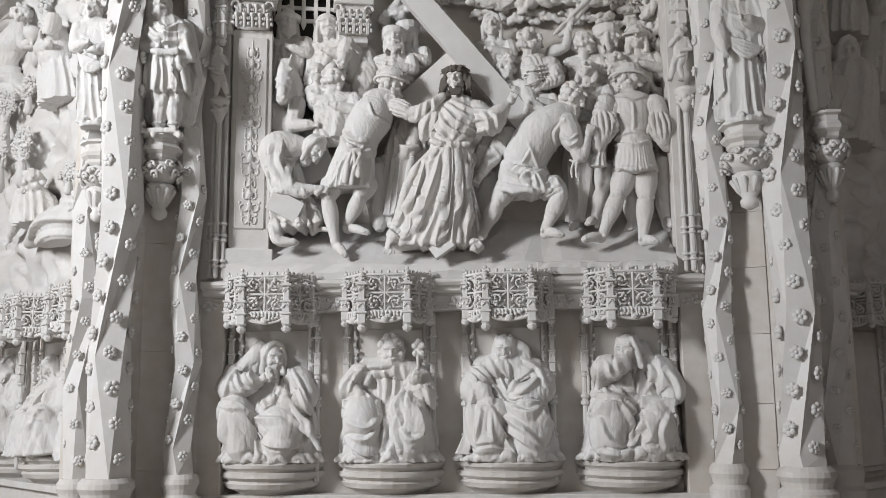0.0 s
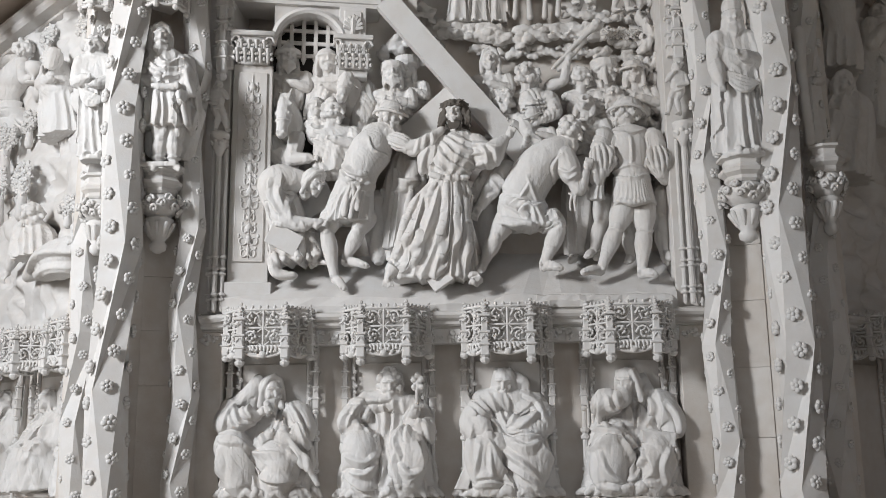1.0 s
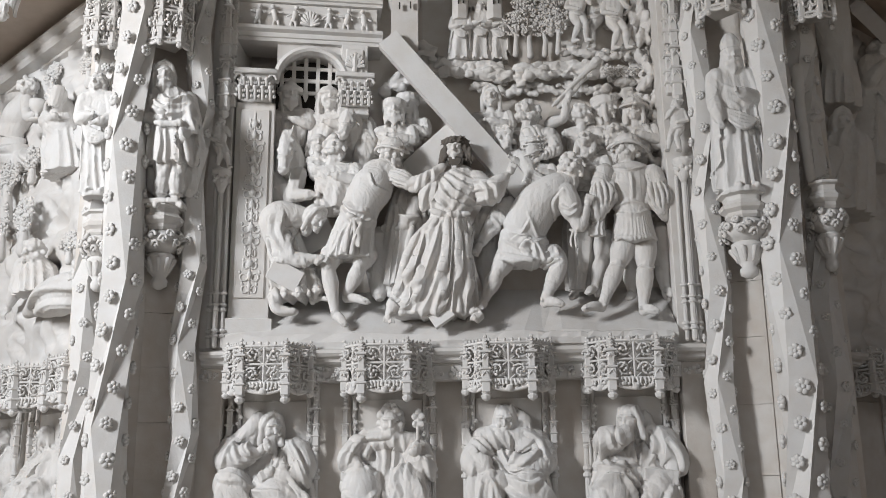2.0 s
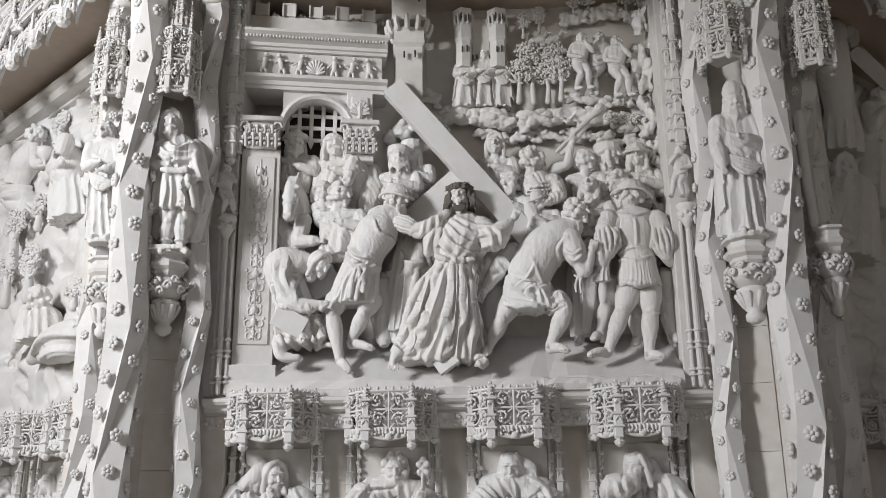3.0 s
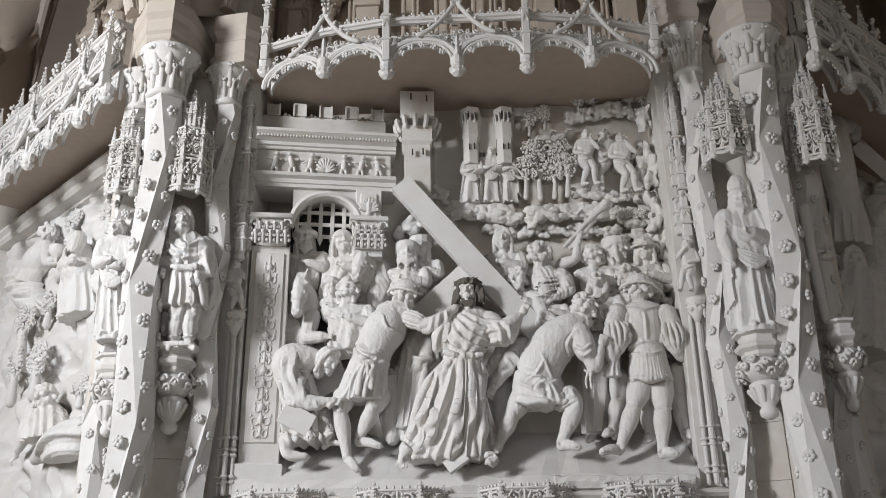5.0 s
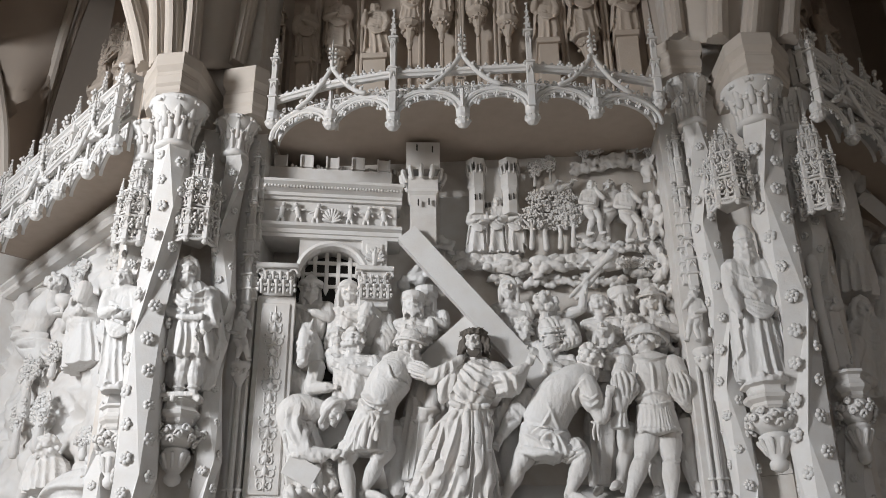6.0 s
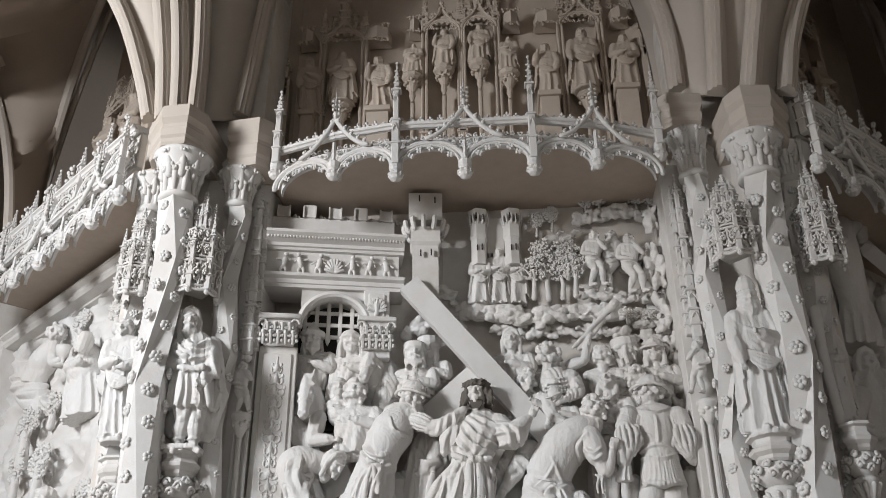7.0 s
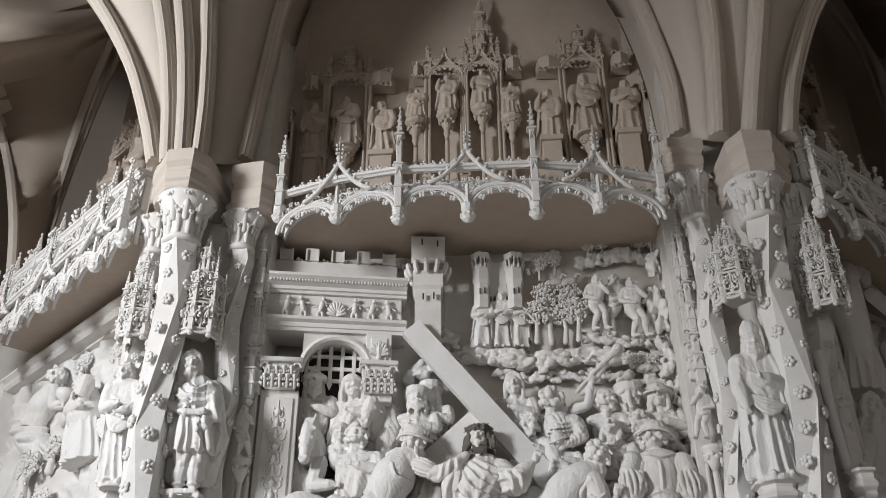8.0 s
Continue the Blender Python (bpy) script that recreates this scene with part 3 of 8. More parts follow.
def pinnacle(s, x, y, z0, z1, w, drop=True):
    """A little square buttress with set-offs, crockets and a knop below."""
    h = z1 - z0
    for g, a, b in ((1.0, 0.0, 0.42), (0.78, 0.42, 0.72)):
        s.box(x - w * g / 2, x + w * g / 2, y - w * g / 2, y + w * g / 2, z0 + h * a, z0 + h * b, w * 0.1)
    for a in (0.18, 0.4, 0.7):
        s.box(x - w * 0.68, x + w * 0.68, y - w * 0.68, y + w * 0.68, z0 + h * a, z0 + h * a + w * 0.28, w * 0.08)
    s.loft([[(x - w * g, y - w * g, z0 + h * a), (x + w * g, y - w * g, z0 + h * a), (x + w * g, y + w * g, z0 + h * a), (x - w * g, y + w * g, z0 + h * a)] for g, a in ((0.4, 0.7), (0.08, 0.98))])
    for k in range(4):
        for dx, dy in ((-1, 0), (1, 0), (0, -1)):
            g = 0.46 - 0.09 * k
            s.ball((x + dx * w * g, y + dy * w * g, z0 + h * (0.74 + 0.06 * k)), (w * 0.2, w * 0.15, w * 0.13), 5, 4)
    for a in (0.3, 0.6):
        for dx in (-1, 1):
            s.tube([(x + dx * w * 0.35, y - w * 0.55, z0 + h * a), (x, y - w * 0.6, z0 + h * (a + 0.07))], w * 0.09, 4)
    s.ball((x, y, z1), w * 0.24, 6, 4)
    if drop:
        s.lathe(x, y, [(w * 0.15, z0 - w * 1.0), (w * 0.5, z0 - w * 0.75), (w * 0.62, z0 - w * 0.4), (w * 0.4, z0 - w * 0.2), (w * 0.6, z0 + 0.002)], 8)


def cusped_arch(s, a, b, rise, r):
    """A round arch from a to b with leafy cusps under it."""
    A, B_ = Vector(a), Vector(b)
    pts = []
    for k in range(13):
        t = math.pi * k / 12
        pts.append(A.lerp(B_, (1 - math.cos(t)) / 2) + Vector((0, 0, rise * math.sin(t))))
    s.tube(pts, r, 7)
    inner = [A.lerp(B_, 0.5 + (p - A.lerp(B_, 0.5)).dot((B_ - A).normalized()) / (B_ - A).length * 0.84) + Vector((0, 0, (p.z - A.z) * 0.86)) for p in pts]
    s.tube(inner, r * 0.55, 6)
    mid = A.lerp(B_, 0.5)
    for k in (2, 4, 6, 8, 10):
        p = inner[k]
        q = p.lerp(mid + Vector((0, 0, rise * 0.25)), 0.22)
        s.tube([p, q], [r * 0.55, r * 0.4], 5)
        for j in range(4):
            e = Vector((math.cos(j * 1.57 + k), 0, math.sin(j * 1.57 + k))) * r * 0.75
            s.ball(q + e, r * 0.62, 5, 4)
    return pts


# niche canopies over the seated statues
def niche_canopy(x, at, seed, label):
    t = thing("niche_canopy", label, "canopy", "niche canopies", at=at @ pose(x, 0, 0))
    plan = [(-0.335, 7.1), (-0.315, 6.86), (-0.165, 6.69), (0.165, 6.69), (0.315, 6.86), (0.335, 7.1)]
    core = [(px * 0.86, 7.12 + (py - 7.12) * 0.84) for px, py in plan]
    s = Solid().loft([[(px * g, 7.12 + (py - 7.12) * g, z) for px, py in core] for g, z in ((0.7, 2.215), (0.98, 2.24), (1.0, 2.3), (1.0, 2.47), (0.9, 2.5))])
    part("core", s, ROUGH, t)
    for k, (a, b) in enumerate(zip(plan, plan[1:])):
        u = Vector((b[0] - a[0], b[1] - a[1], 0))
        p = Solid()
        tracery(p, (a[0], a[1], 2.22), u, u.length, 0.27, 2, 0.0078, seed + k)
        va, vb = Vector((a[0], a[1], 2.22)), Vector((b[0], b[1], 2.22))
        if u.length > 0.2:
            cusped_arch(p, va, vb, -0.075, 0.012)
            m = va.lerp(vb, 0.5)
            p.ball(m + Vector((0, -0.012, -0.06)), (0.03, 0.02, 0.028), 7, 5)
        for j in range(6):
            q = va.lerp(vb, (j + 0.5) / 6) + Vector((0, -0.004, 0.285))
            p.ball(q, (0.013, 0.011, 0.018), 5, 4)
        rl = random.Random(seed + 31 * k)
        for j in range(round(u.length / 0.028)):
            q = va.lerp(vb, (j + 0.5) / round(u.length / 0.028)) + Vector((0, -0.008, 0.0))
            d = rl.uniform(0.02, 0.055)
            p.tube([q, q + Vector((rl.uniform(-0.012, 0.012), -0.006, -d))], [0.01, 0.007], 5)
            p.ball(q + Vector((rl.uniform(-0.01, 0.01), -0.008, -d)), rl.uniform(0.009, 0.016), 5, 4)
        part("tracery_panel", p, CARVED, t, smooth=True)
    for k, (px, py) in enumerate(plan[1:5]):
        p = Solid()
        pinnacle(p, px, py - 0.012, 2.13 if k in (1, 2) else 2.17, 2.53, 0.062 if k in (1, 2) else 0.05)
        part("buttress", p, CARVED, t)
    return t


CAN = "pale openwork limestone canopy above a seated statue"
NICHES = (-1.585, -0.705, 0.19, 1.085)
for k, x in enumerate(NICHES):
    niche_canopy(x, HOME, 10 * k, CAN)
for k, x in enumerate((0.55, -0.42, -1.4)):
    niche_canopy(x, BAY_L, 50 + 10 * k, CAN + " of the west bay")
for k, x in enumerate((-0.2, 0.75)):
    niche_canopy(x, BAY_R, 90 + 10 * k, CAN + " of the east bay")


# niche frames, pedestals
def niche_frame(x, at, w=0.6):
    """The sunk panel behind a seat, with slim colonnettes on its sides."""
    t = thing("statue_niche", "limestone niche panel framed by slim carved colonnettes", "niche", "niche frames", at=at @ pose(x, 0, 0))
    s = Solid().box(-w / 2, w / 2, 7.12, 7.16, 0.95, 2.3).box(-w / 2 + 0.05, w / 2 - 0.05, 7.095, 7.122, 1.0, 2.12)
    part("panel", s, LIME, t)
    for sx in (-1, 1):
        for dx, y, r in ((w / 2 + 0.03, 7.06, 0.019), (w / 2 - 0.035, 7.08, 0.014)):
            p = Solid()
            X = sx * dx
            p.tube([(X, y, 1.0 if abs(dx) > 0.3 else 1.14), (X, y, 2.25)], r, 8)
            for z in (1.17, 1.32, 1.55, 1.6):
                p.lathe(X, y, [(r, z - 0.02), (r * 1.7, z - 0.01), (r * 1.7, z + 0.01), (r, z + 0.02)], 8)
            if y < 7.07:
                pinnacle(p, X, y - 0.01, 1.78, 2.16, 0.045)
            else:
                for k in range(6):
                    p.ball((X + RNG.uniform(-0.02, 0.02), y - 0.015, 1.8 + 0.05 * k), 0.018, 6, 4)
            part("colonnette", p, CARVED, t)
    return t


def pedestal(x, at, label, r=0.43):
    t = thing("pedestal", label, "pedestal", "seat pedestals", at=at @ pose(x, 7.3, 0))
    prof = [(0.1, 0.5), (0.16, 0.74), (0.24, 0.84), (r * 0.74, 0.92), (r * 0.9, 0.95), (r * 0.94, 0.985), (r * 0.9, 1.005), (r * 0.93, 1.012), (r * 0.985, 1.03), (r * 0.985, 1.062), (r * 0.92, 1.072), (r * 0.95, 1.085), (r * 1.0, 1.1),
            (r * 1.02, 1.125), (r * 0.97, 1.14)]
    rings = []
    for q, z in prof:
        row = []
        for k in range(28):
            a = math.tau * (k + 0.5) / 28
            g = q * (1 + 0.012 * math.sin(5 * a + 40 * z))
            row.append((g * math.cos(a), g * math.sin(a) * 1.15, z))
        rings.append(row)
    part("moulded_base", Solid().loft(rings), LIME, t)
    return t


for x in NICHES:
    niche_frame(x, HOME)
    pedestal(x + (-0.03 if x < -1 else 0.0), HOME, "round moulded limestone pedestal under a seated statue")
for x in (0.55, -0.42, -1.4):
    niche_frame(x, BAY_L)
    pedestal(x, BAY_L, "round moulded limestone pedestal in the west bay", 0.4)
for x in (-0.2, 0.75):
    niche_frame(x, BAY_R)

# carved corner brackets below the ledge ends
for x in (-2.05, -1.14, -0.26, 0.64, 1.54):
    s = Solid().box(x - 0.11, x + 0.11, 6.97, 7.36, 2.25, 2.36)
    for k in range(12):
        s.ball((x + RNG.uniform(-0.09, 0.09), 6.965, 2.3 + RNG.uniform(-0.04, 0.04)), RNG.uniform(0.012, 0.024), 6, 4)
    whole("carved_bracket", s, CARVED, "small limestone bracket carved with leaves below the ledge", "bracket", "ledge brackets")


# ---- the great canopy over a relief ----
def great_canopy(pend, at, label, back=7.7, tall=(2, 4)):
    """pend: (x, y, z) of the hanging knops, left to right; pairs of arches share one ogee."""
    t = thing("great_canopy", label, "canopy", "relief canopies", at=at)
    zt = 6.0
    front = [(x, y + 0.03) for x, y, z in pend]
    plan = [(front[0][0] - 0.1, front[0][1] + 0.05), *front, (front[-1][0] + 0.1, front[-1][1] + 0.05), (front[-1][0] + 0.1, back), (front[0][0] - 0.1, back)]
    inner = [(x, y + (0.14 if y < 7 else 0)) for x, y in plan]
    # the underside's shade is partly in its darker colour
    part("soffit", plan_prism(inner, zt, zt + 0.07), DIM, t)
    for k in range(len(front) - 1):
        s = Solid()
        s.sweep([(front[k][0], front[k][1] - 0.03, zt + 0.02), (front[k + 1][0], front[k + 1][1] - 0.03, zt + 0.02)], [(-0.03, 0.055), (0.0, 0.055), (0.012, 0.07), (0.028, 0.075), (0.03, 0.1), (-0.03, 0.11)])
        part("cornice", s, CARVED, t)
    for k in range(len(pend) - 1):
        a, b = Vector(pend[k]), Vector(pend[k + 1])
        p = Solid()
        z = 5.72
        a2, b2 = Vector((a.x, a.y, z)), Vector((b.x, b.y, z))
        apex = cusped_arch(p, a2, b2, 0.2, 0.023)
        # spandrel plate over the arch
        d = (b2 - a2)
        nrm = Vector((d.y, -d.x, 0)).normalized()
        top = [Vector((q.x, q.y, zt + 0.03)) for q in apex]
        for q0, q1, t0, t1 in zip(apex, apex[1:], top, top[1:]):
            p.loft([[q - nrm * 0.1 for q in (q0, q1, t1, t0)], [q - nrm * 0.13 for q in (q0, q1, t1, t0)]])
        # pierced leaf work in the spandrels
        for j in range(9):
            q = a2.lerp(b2, (j + 0.5) / 9)
            e = abs((j + 0.5) / 9 - 0.5) * 2
            for i in range(1 + int(3 * e)):
                c = q + Vector((0, 0, 0.27 - 0.055 * i)) - nrm * 0.03
                w = j * 1.3 + i
                p.tube([c + Vector((0.022 * math.cos(w + 0.9 * g) * (1 - g / 9), -0.004, 0.022 * math.sin(w + 0.9 * g) * (1 - g / 9))) for g in range(7)], 0.008, 5)
        part("arch", p, CARVED, t, smooth=False)
    for k in range(0, len(pend) - 2, 2):
        # one ogee over each pair
        p = Solid()
        L, M_, R_ = Vector(pend[k]), Vector(pend[k + 1]), Vector(pend[k + 2])
        tip = Vector((M_.x, M_.y - 0.04, 6.26))
        for e in (L, R_):
            st = e.lerp(M_, 0.45)
            st = Vector((st.x, st.y - 0.045, 5.93))
            c = [st, e.lerp(M_, 0.72) + Vector((0, -0.05, 0)), tip - Vector((0, 0, 0.02))]
            c[1].z = 5.97
            pts = bow(*c, n=10)
            p.tube(pts, 0.02, 7)
            for j in range(1, 10, 2):
                q = pts[j] + Vector((0.0, -0.012, 0.03))
                p.ball(q, (0.017, 0.014, 0.02), 6, 4)
                p.ball(q + Vector((0.012, 0, 0.018)), 0.01, 5, 4)
        p.tube([tip, tip + Vector((0, 0, 0.12))], [0.02, 0.014], 6)
        for j in range(10):
            p.ball(tip + Vector((math.cos(j * 2.1) * 0.03, math.sin(j * 2.1) * 0.026 - 0.01, 0.03 + 0.014 * j)), 0.015, 6, 4)
        p.tube([tip + Vector((0, 0, 0.12)), tip + Vector((0, 0, 0.26))], [0.012, 0.004], 6)
        part("ogee", p, CARVED, t, smooth=True)
    for k, (x, y, z) in enumerate(pend):
        p = Solid()
        p.lathe(x, y, [(0.012, z - 0.04), (0.045, z - 0.02), (0.06, z + 0.02), (0.04, z + 0.05), (0.055, z + 0.07), (0.055, z + 0.12), (0.03, z + 0.15)], 10)
        for j in range(9):
            p.ball((x + 0.048 * math.cos(j * 0.7), y + 0.048 * math.sin(j * 0.7), z + 0.02), 0.02, 6, 4)
        if k in tall or k in (0, len(pend) - 1):
            pinnacle(p, x, y - 0.04, z + 0.1, z + (1.12 if k in tall else 0.85), 0.062, drop=False)
        else:
            p.tube([(x, y - 0.03, z + 0.1), (x, y - 0.03, z + 0.3)], 0.018, 6)
        part("pendant", p, CARVED, t)
    # leafy cresting along the rim
    p, rnd = Solid(), random.Random(len(label))
    for k in range(len(front) - 1):
        a, b = Vector((*front[k], zt + 0.12)), Vector((*front[k + 1], zt + 0.12))
        n = 7
        for j in range(n):
            q = a.lerp(b, (j + 0.5) / n)
            h = rnd.uniform(0.05, 0.085)
            p.tube([q, q + Vector((0, 0, h))], 0.009, 5)
            for e in (-1, 1):
                p.ball(q + Vector((e * 0.016, -0.006, h * 0.6)), (0.017, 0.012, 0.014), 5, 4)
            p.ball(q + Vector((0, 0, h)), 0.015, 5, 4)
    part("cresting", p, CARVED, t, smooth=True)
    return t


great_canopy([(-1.81, 6.5, 5.86), (-1.278, 6.3, 5.7), (-0.756, 6.2, 5.6), (-0.2, 6.2, 5.6), (0.347, 6.2, 5.6), (0.86, 6.3, 5.7), (1.403, 6.5, 5.88)], HOME, "overhanging openwork limestone canopy above the relief")
great_canopy([(1.2 - 0.55 * k, 6.3 + 0.02 * (k % 2), 5.68) for k in range(6, -1, -1)], BAY_L, "overhanging openwork limestone canopy above the west relief", tall=())
great_canopy([(-1.7 + 0.55 * k, 6.3 + 0.02 * (k % 2), 5.68) for k in range(7)], BAY_R, "overhanging openwork limestone canopy above the east relief", tall=())


# ---- jambs, pilaster and shafts of the relief frame ----
def jamb_shaft(x, label, top=5.95):
    t = thing("jamb_shaft", label, "shaft", "jamb shafts")
    y = 6.9
    for dx in (-0.05, 0.0, 0.05):
        p = Solid().tube([(x + dx, y + abs(dx) * 0.6, 2.52), (x + dx, y + abs(dx) * 0.6, 3.78)], 0.016 if dx else 0.021, 8)
        for z in (2.6, 2.64, 2.8, 2.84, 2.93):
            p.lathe(x + dx, y + abs(dx) * 0.6, [(0.018, z - 0.015), (0.03, z - 0.006), (0.03, z + 0.006), (0.018, z + 0.015)], 8)
        part("rod", p, CARVED, t)
    p = Solid()
    p.lathe(x, y, [(0.02, 3.72), (0.035, 3.76), (0.065, 3.82), (0.06, 3.86), (0.08, 3.88), (0.08, 3.91), (0.06, 3.92)], 10)
    for j in range(10):
        p.ball((x + 0.055 * math.cos(j * 0.63), y + 0.055 * math.sin(j * 0.63), 3.82 + 0.02 * (j % 2)), 0.022, 6, 4)
    part("console", p, CARVED, t, smooth=True)
    for z0, z1, w in ((4.42, 5.0, 0.075), (4.85, 5.5, 0.06), (5.35, top, 0.05)):
        p = Solid()
        for dx in (-0.045, 0, 0.045):
            pinnacle(p, x + dx, y - 0.01 + abs(dx), z0 + abs(dx), z1 - 2 * abs(dx), w * (0.8 if dx else 1), drop=dx == 0)
        part("pinnacle", p, CARVED, t)
    return t


SH = "bundled limestone shafts with a console and small pinnacles"
jamb_shaft(-2.02, SH)
jamb_shaft(1.575, SH)
jam = Solid()
for a, b in ((-2.2, -1.965), (1.465, 1.7)):
    jam.box(a, b, 6.96, 7.58, 2.5, 6.1)
tagged(part("trim_jambs", jam, LIME), "plain limestone jambs framing the relief", "jamb", kind="structure")


# ---- statues ----
def V(p, dx=0.0, dy=0.0, dz=0.0):
    return Vector((p[0] + dx, p[1] + dy, p[2] + dz))


def cloth(s, A, B_, n, r, rnd, bulge=0.0, wave=0.012, mid=None):
    """A hanging cloth from the edge A to the edge B: one sheet with n folds, which deepen, wander and split on the way down."""
    def along(pl, u):
        u = min(1, max(0, u)) * (len(pl) - 1)
        k = min(int(u), len(pl) - 2)
        return Vector(pl[k]).lerp(Vector(pl[k + 1]), u - k)
    cols, rows = 4 * n + 1, 8
    ph, w1, w2 = rnd.uniform(0, 3), rnd.uniform(0.5, 1.3), rnd.uniform(0, 6)
    deep = [rnd.uniform(0.55, 1.25) for _ in range(n + 2)]
    rings = []
    for k in range(rows):
        t = k / (rows - 1)
        front, back = [], []
        for i in range(cols):
            u = i / (cols - 1)
            uu = u + (0.35 / n) * math.sin(w2 + 2.2 * t + 5 * u) * t
            v = uu * n * w1 / w1 + ph + 0.35 * math.sin(3 * t + w2)
            fold = abs(math.sin(math.pi * v)) ** 0.75 * deep[min(int(u * n), n)]
            fold += 0.35 * abs(math.sin(math.pi * (2.3 * v + 1.7 * t))) * t
            p = along(A, u).lerp(along(B_, uu), t)
            d = r * (0.5 + 1.5 * t) * (fold - 0.35) + bulge * math.sin(math.pi * t)
            front.append(p + Vector((rnd.uniform(-0.2, 0.2) * wave, -d - 0.4 * r, (0.35 * r * math.sin(7 * u + w2) if k == rows - 1 else 0))))
            back.append(p + Vector((0, 1.2 * r + 0.02, 0)))
        rings.append(front + back[::-1])
    s.loft(rings)


def swag(s, a, b, sag, n, r, rnd, dy=-0.01):
    """Curved folds slung between two points."""
    a, b = Vector(a), Vector(b)
    for i in range(n):
        g = (i + 0.4) / n
        m = a.lerp(b, 0.5 + rnd.uniform(-0.08, 0.08)) + Vector((0, dy * (1 + g), -sag * g * 2))
        s.tube(bow(a, m, b, 8), [r * x for x in (0.3, 0.6, 0.8, 0.9, 0.95, 0.9, 0.8, 0.6, 0.3)], 6)


def head(s, c, k, face, rnd, hair="curls", beard=False, hat=None, tip=0.0):
    """A head of height about 0.2 k at c; face: the way it looks, in plan; tip: how far it looks up."""
    c = Vector(c)
    f = Vector((face[0], face[1], tip)).normalized()
    side = f.cross(Vector((0, 0, 1))).normalized()
    up = side.cross(f)
    q = Matrix((side, -f, up)).transposed()
    def at(x, y, z):
        return c + side * x * k + f * y * k + up * z * k
    s.bare.append((c, c + Vector((0, 0, 0.05 * k)), 0.115 * k))
    s.ball(c, (0.068 * k, 0.082 * k, 0.092 * k), 14, 10, q)
    s.ball(at(0, 0.018, -0.038), (0.047 * k, 0.052 * k, 0.058 * k), 10, 7, q)
    s.tube([at(0, 0.082, 0.022), at(0, 0.104, -0.02)], [0.009 * k, 0.014 * k], 6)
    s.tube([at(-0.048, 0.066, 0.026), at(-0.02, 0.085, 0.032), at(0, 0.084, 0.026), at(0.02, 0.085, 0.032), at(0.048, 0.066, 0.026)], 0.0105 * k, 6)
    for z_ in (-0.046, -0.06):
        s.tube([at(-0.022, 0.07, z_), at(0, 0.082, z_), at(0.022, 0.07, z_)], 0.0065 * k, 6)
    s.ball(at(0, 0.068, -0.082), 0.018 * k, 7, 5)
    for e in (-1, 1):
        s.ball(at(e * 0.036, 0.06, -0.026), 0.02 * k, 7, 5)
        s.ball(at(e * 0.03, 0.071, 0.008), (0.014 * k, 0.01 * k, 0.009 * k), 7, 5)
    s.tube([at(0, -0.012, -0.06), at(0, -0.02, -0.14)], [0.042 * k, 0.047 * k], 8)
    if hair == "curls":
        for _ in range(44):
            a, b = rnd.uniform(0.9, 5.4), rnd.uniform(-0.5, 1.35)
            d = (f * math.cos(a) + side * math.sin(a)) * math.cos(b) + up * math.sin(b)
            s.ball(c + side * d.dot(side) * 0.077 * k + f * d.dot(f) * 0.091 * k + up * d.dot(up) * 0.1 * k, rnd.uniform(0.02, 0.031) * k, 6, 4)
    elif hair == "long":
        for e in (-1, 1):
            for j in range(6):
                x, y = e * rnd.uniform(0.045, 0.075), rnd.uniform(-0.06, 0.035)
                s.tube([at(x * 0.7, y, 0.07), at(x, y, 0.0), at(x * 1.15, y, -0.07), at(x * 1.1, y + 0.01, -0.13)], [0.017 * k, 0.021 * k, 0.02 * k, 0.012 * k], 6)
    elif hair == "hood":
        s.tube([at(-0.075, 0.015, -0.11), at(-0.075, 0.02, 0.0), at(-0.045, 0.03, 0.085), at(0, 0.035, 0.11), at(0.045, 0.03, 0.085), at(0.075, 0.02, 0.0), at(0.075, 0.015, -0.11)], 0.021 * k, 7)
        s.ball(at(0, -0.03, 0.0), (0.082 * k, 0.075 * k, 0.108 * k), 10, 7, q)
    if beard:
        for j in range(9):
            x = (j - 4) * 0.0115
            s.tube([at(x, 0.066 - abs(x) * 0.4, -0.055), at(x * 1.1, 0.08 - abs(x) * 0.3, -0.1), at(x * 0.7, 0.072, -0.16 + abs(x))], [0.013 * k, 0.014 * k, 0.007 * k], 6)
    if hat == "helmet":
        s.ball(at(0, -0.012, 0.04), (0.09 * k, 0.105 * k, 0.092 * k), 14, 9, q)
        ring = [at(0.112 * math.cos(t), 0.142 * math.sin(t) - 0.01, 0.018 + 0.014 * math.cos(2 * t)) for t in (math.tau * j / 14 for j in range(15))]
        s.tube(ring, 0.0135 * k, 6)
        s.tube([at(0, 0.09, 0.06), at(0, 0.03, 0.125), at(0, -0.06, 0.1), at(0, -0.105, 0.03)], 0.013 * k, 6)
    elif hat == "turban":
        for j in range(4):
            ring = [at(0.082 * math.cos(t), 0.094 * math.sin(t) - 0.005, 0.036 + 0.019 * j + 0.016 * math.sin(t + j)) for t in (math.tau * i / 12 for i in range(13))]
            s.tube(ring, 0.022 * k, 7)
        s.ball(at(0, 0, 0.075), (0.07 * k, 0.08 * k, 0.055 * k), 10, 7, q)
    elif hat == "cap":
        s.ball(at(0, -0.008, 0.058), (0.078 * k, 0.09 * k, 0.052 * k), 10, 7, q)
        s.tube([at(0.076 * math.cos(t), 0.088 * math.sin(t), 0.035) for t in (math.tau * i / 12 for i in range(13))], 0.016 * k, 6)
    elif hat == "cone":
        s.tube([at(0, -0.005, 0.05), at(0, -0.01, 0.1), at(0, -0.015, 0.16)], [0.075 * k, 0.055 * k, 0.012 * k], 10)
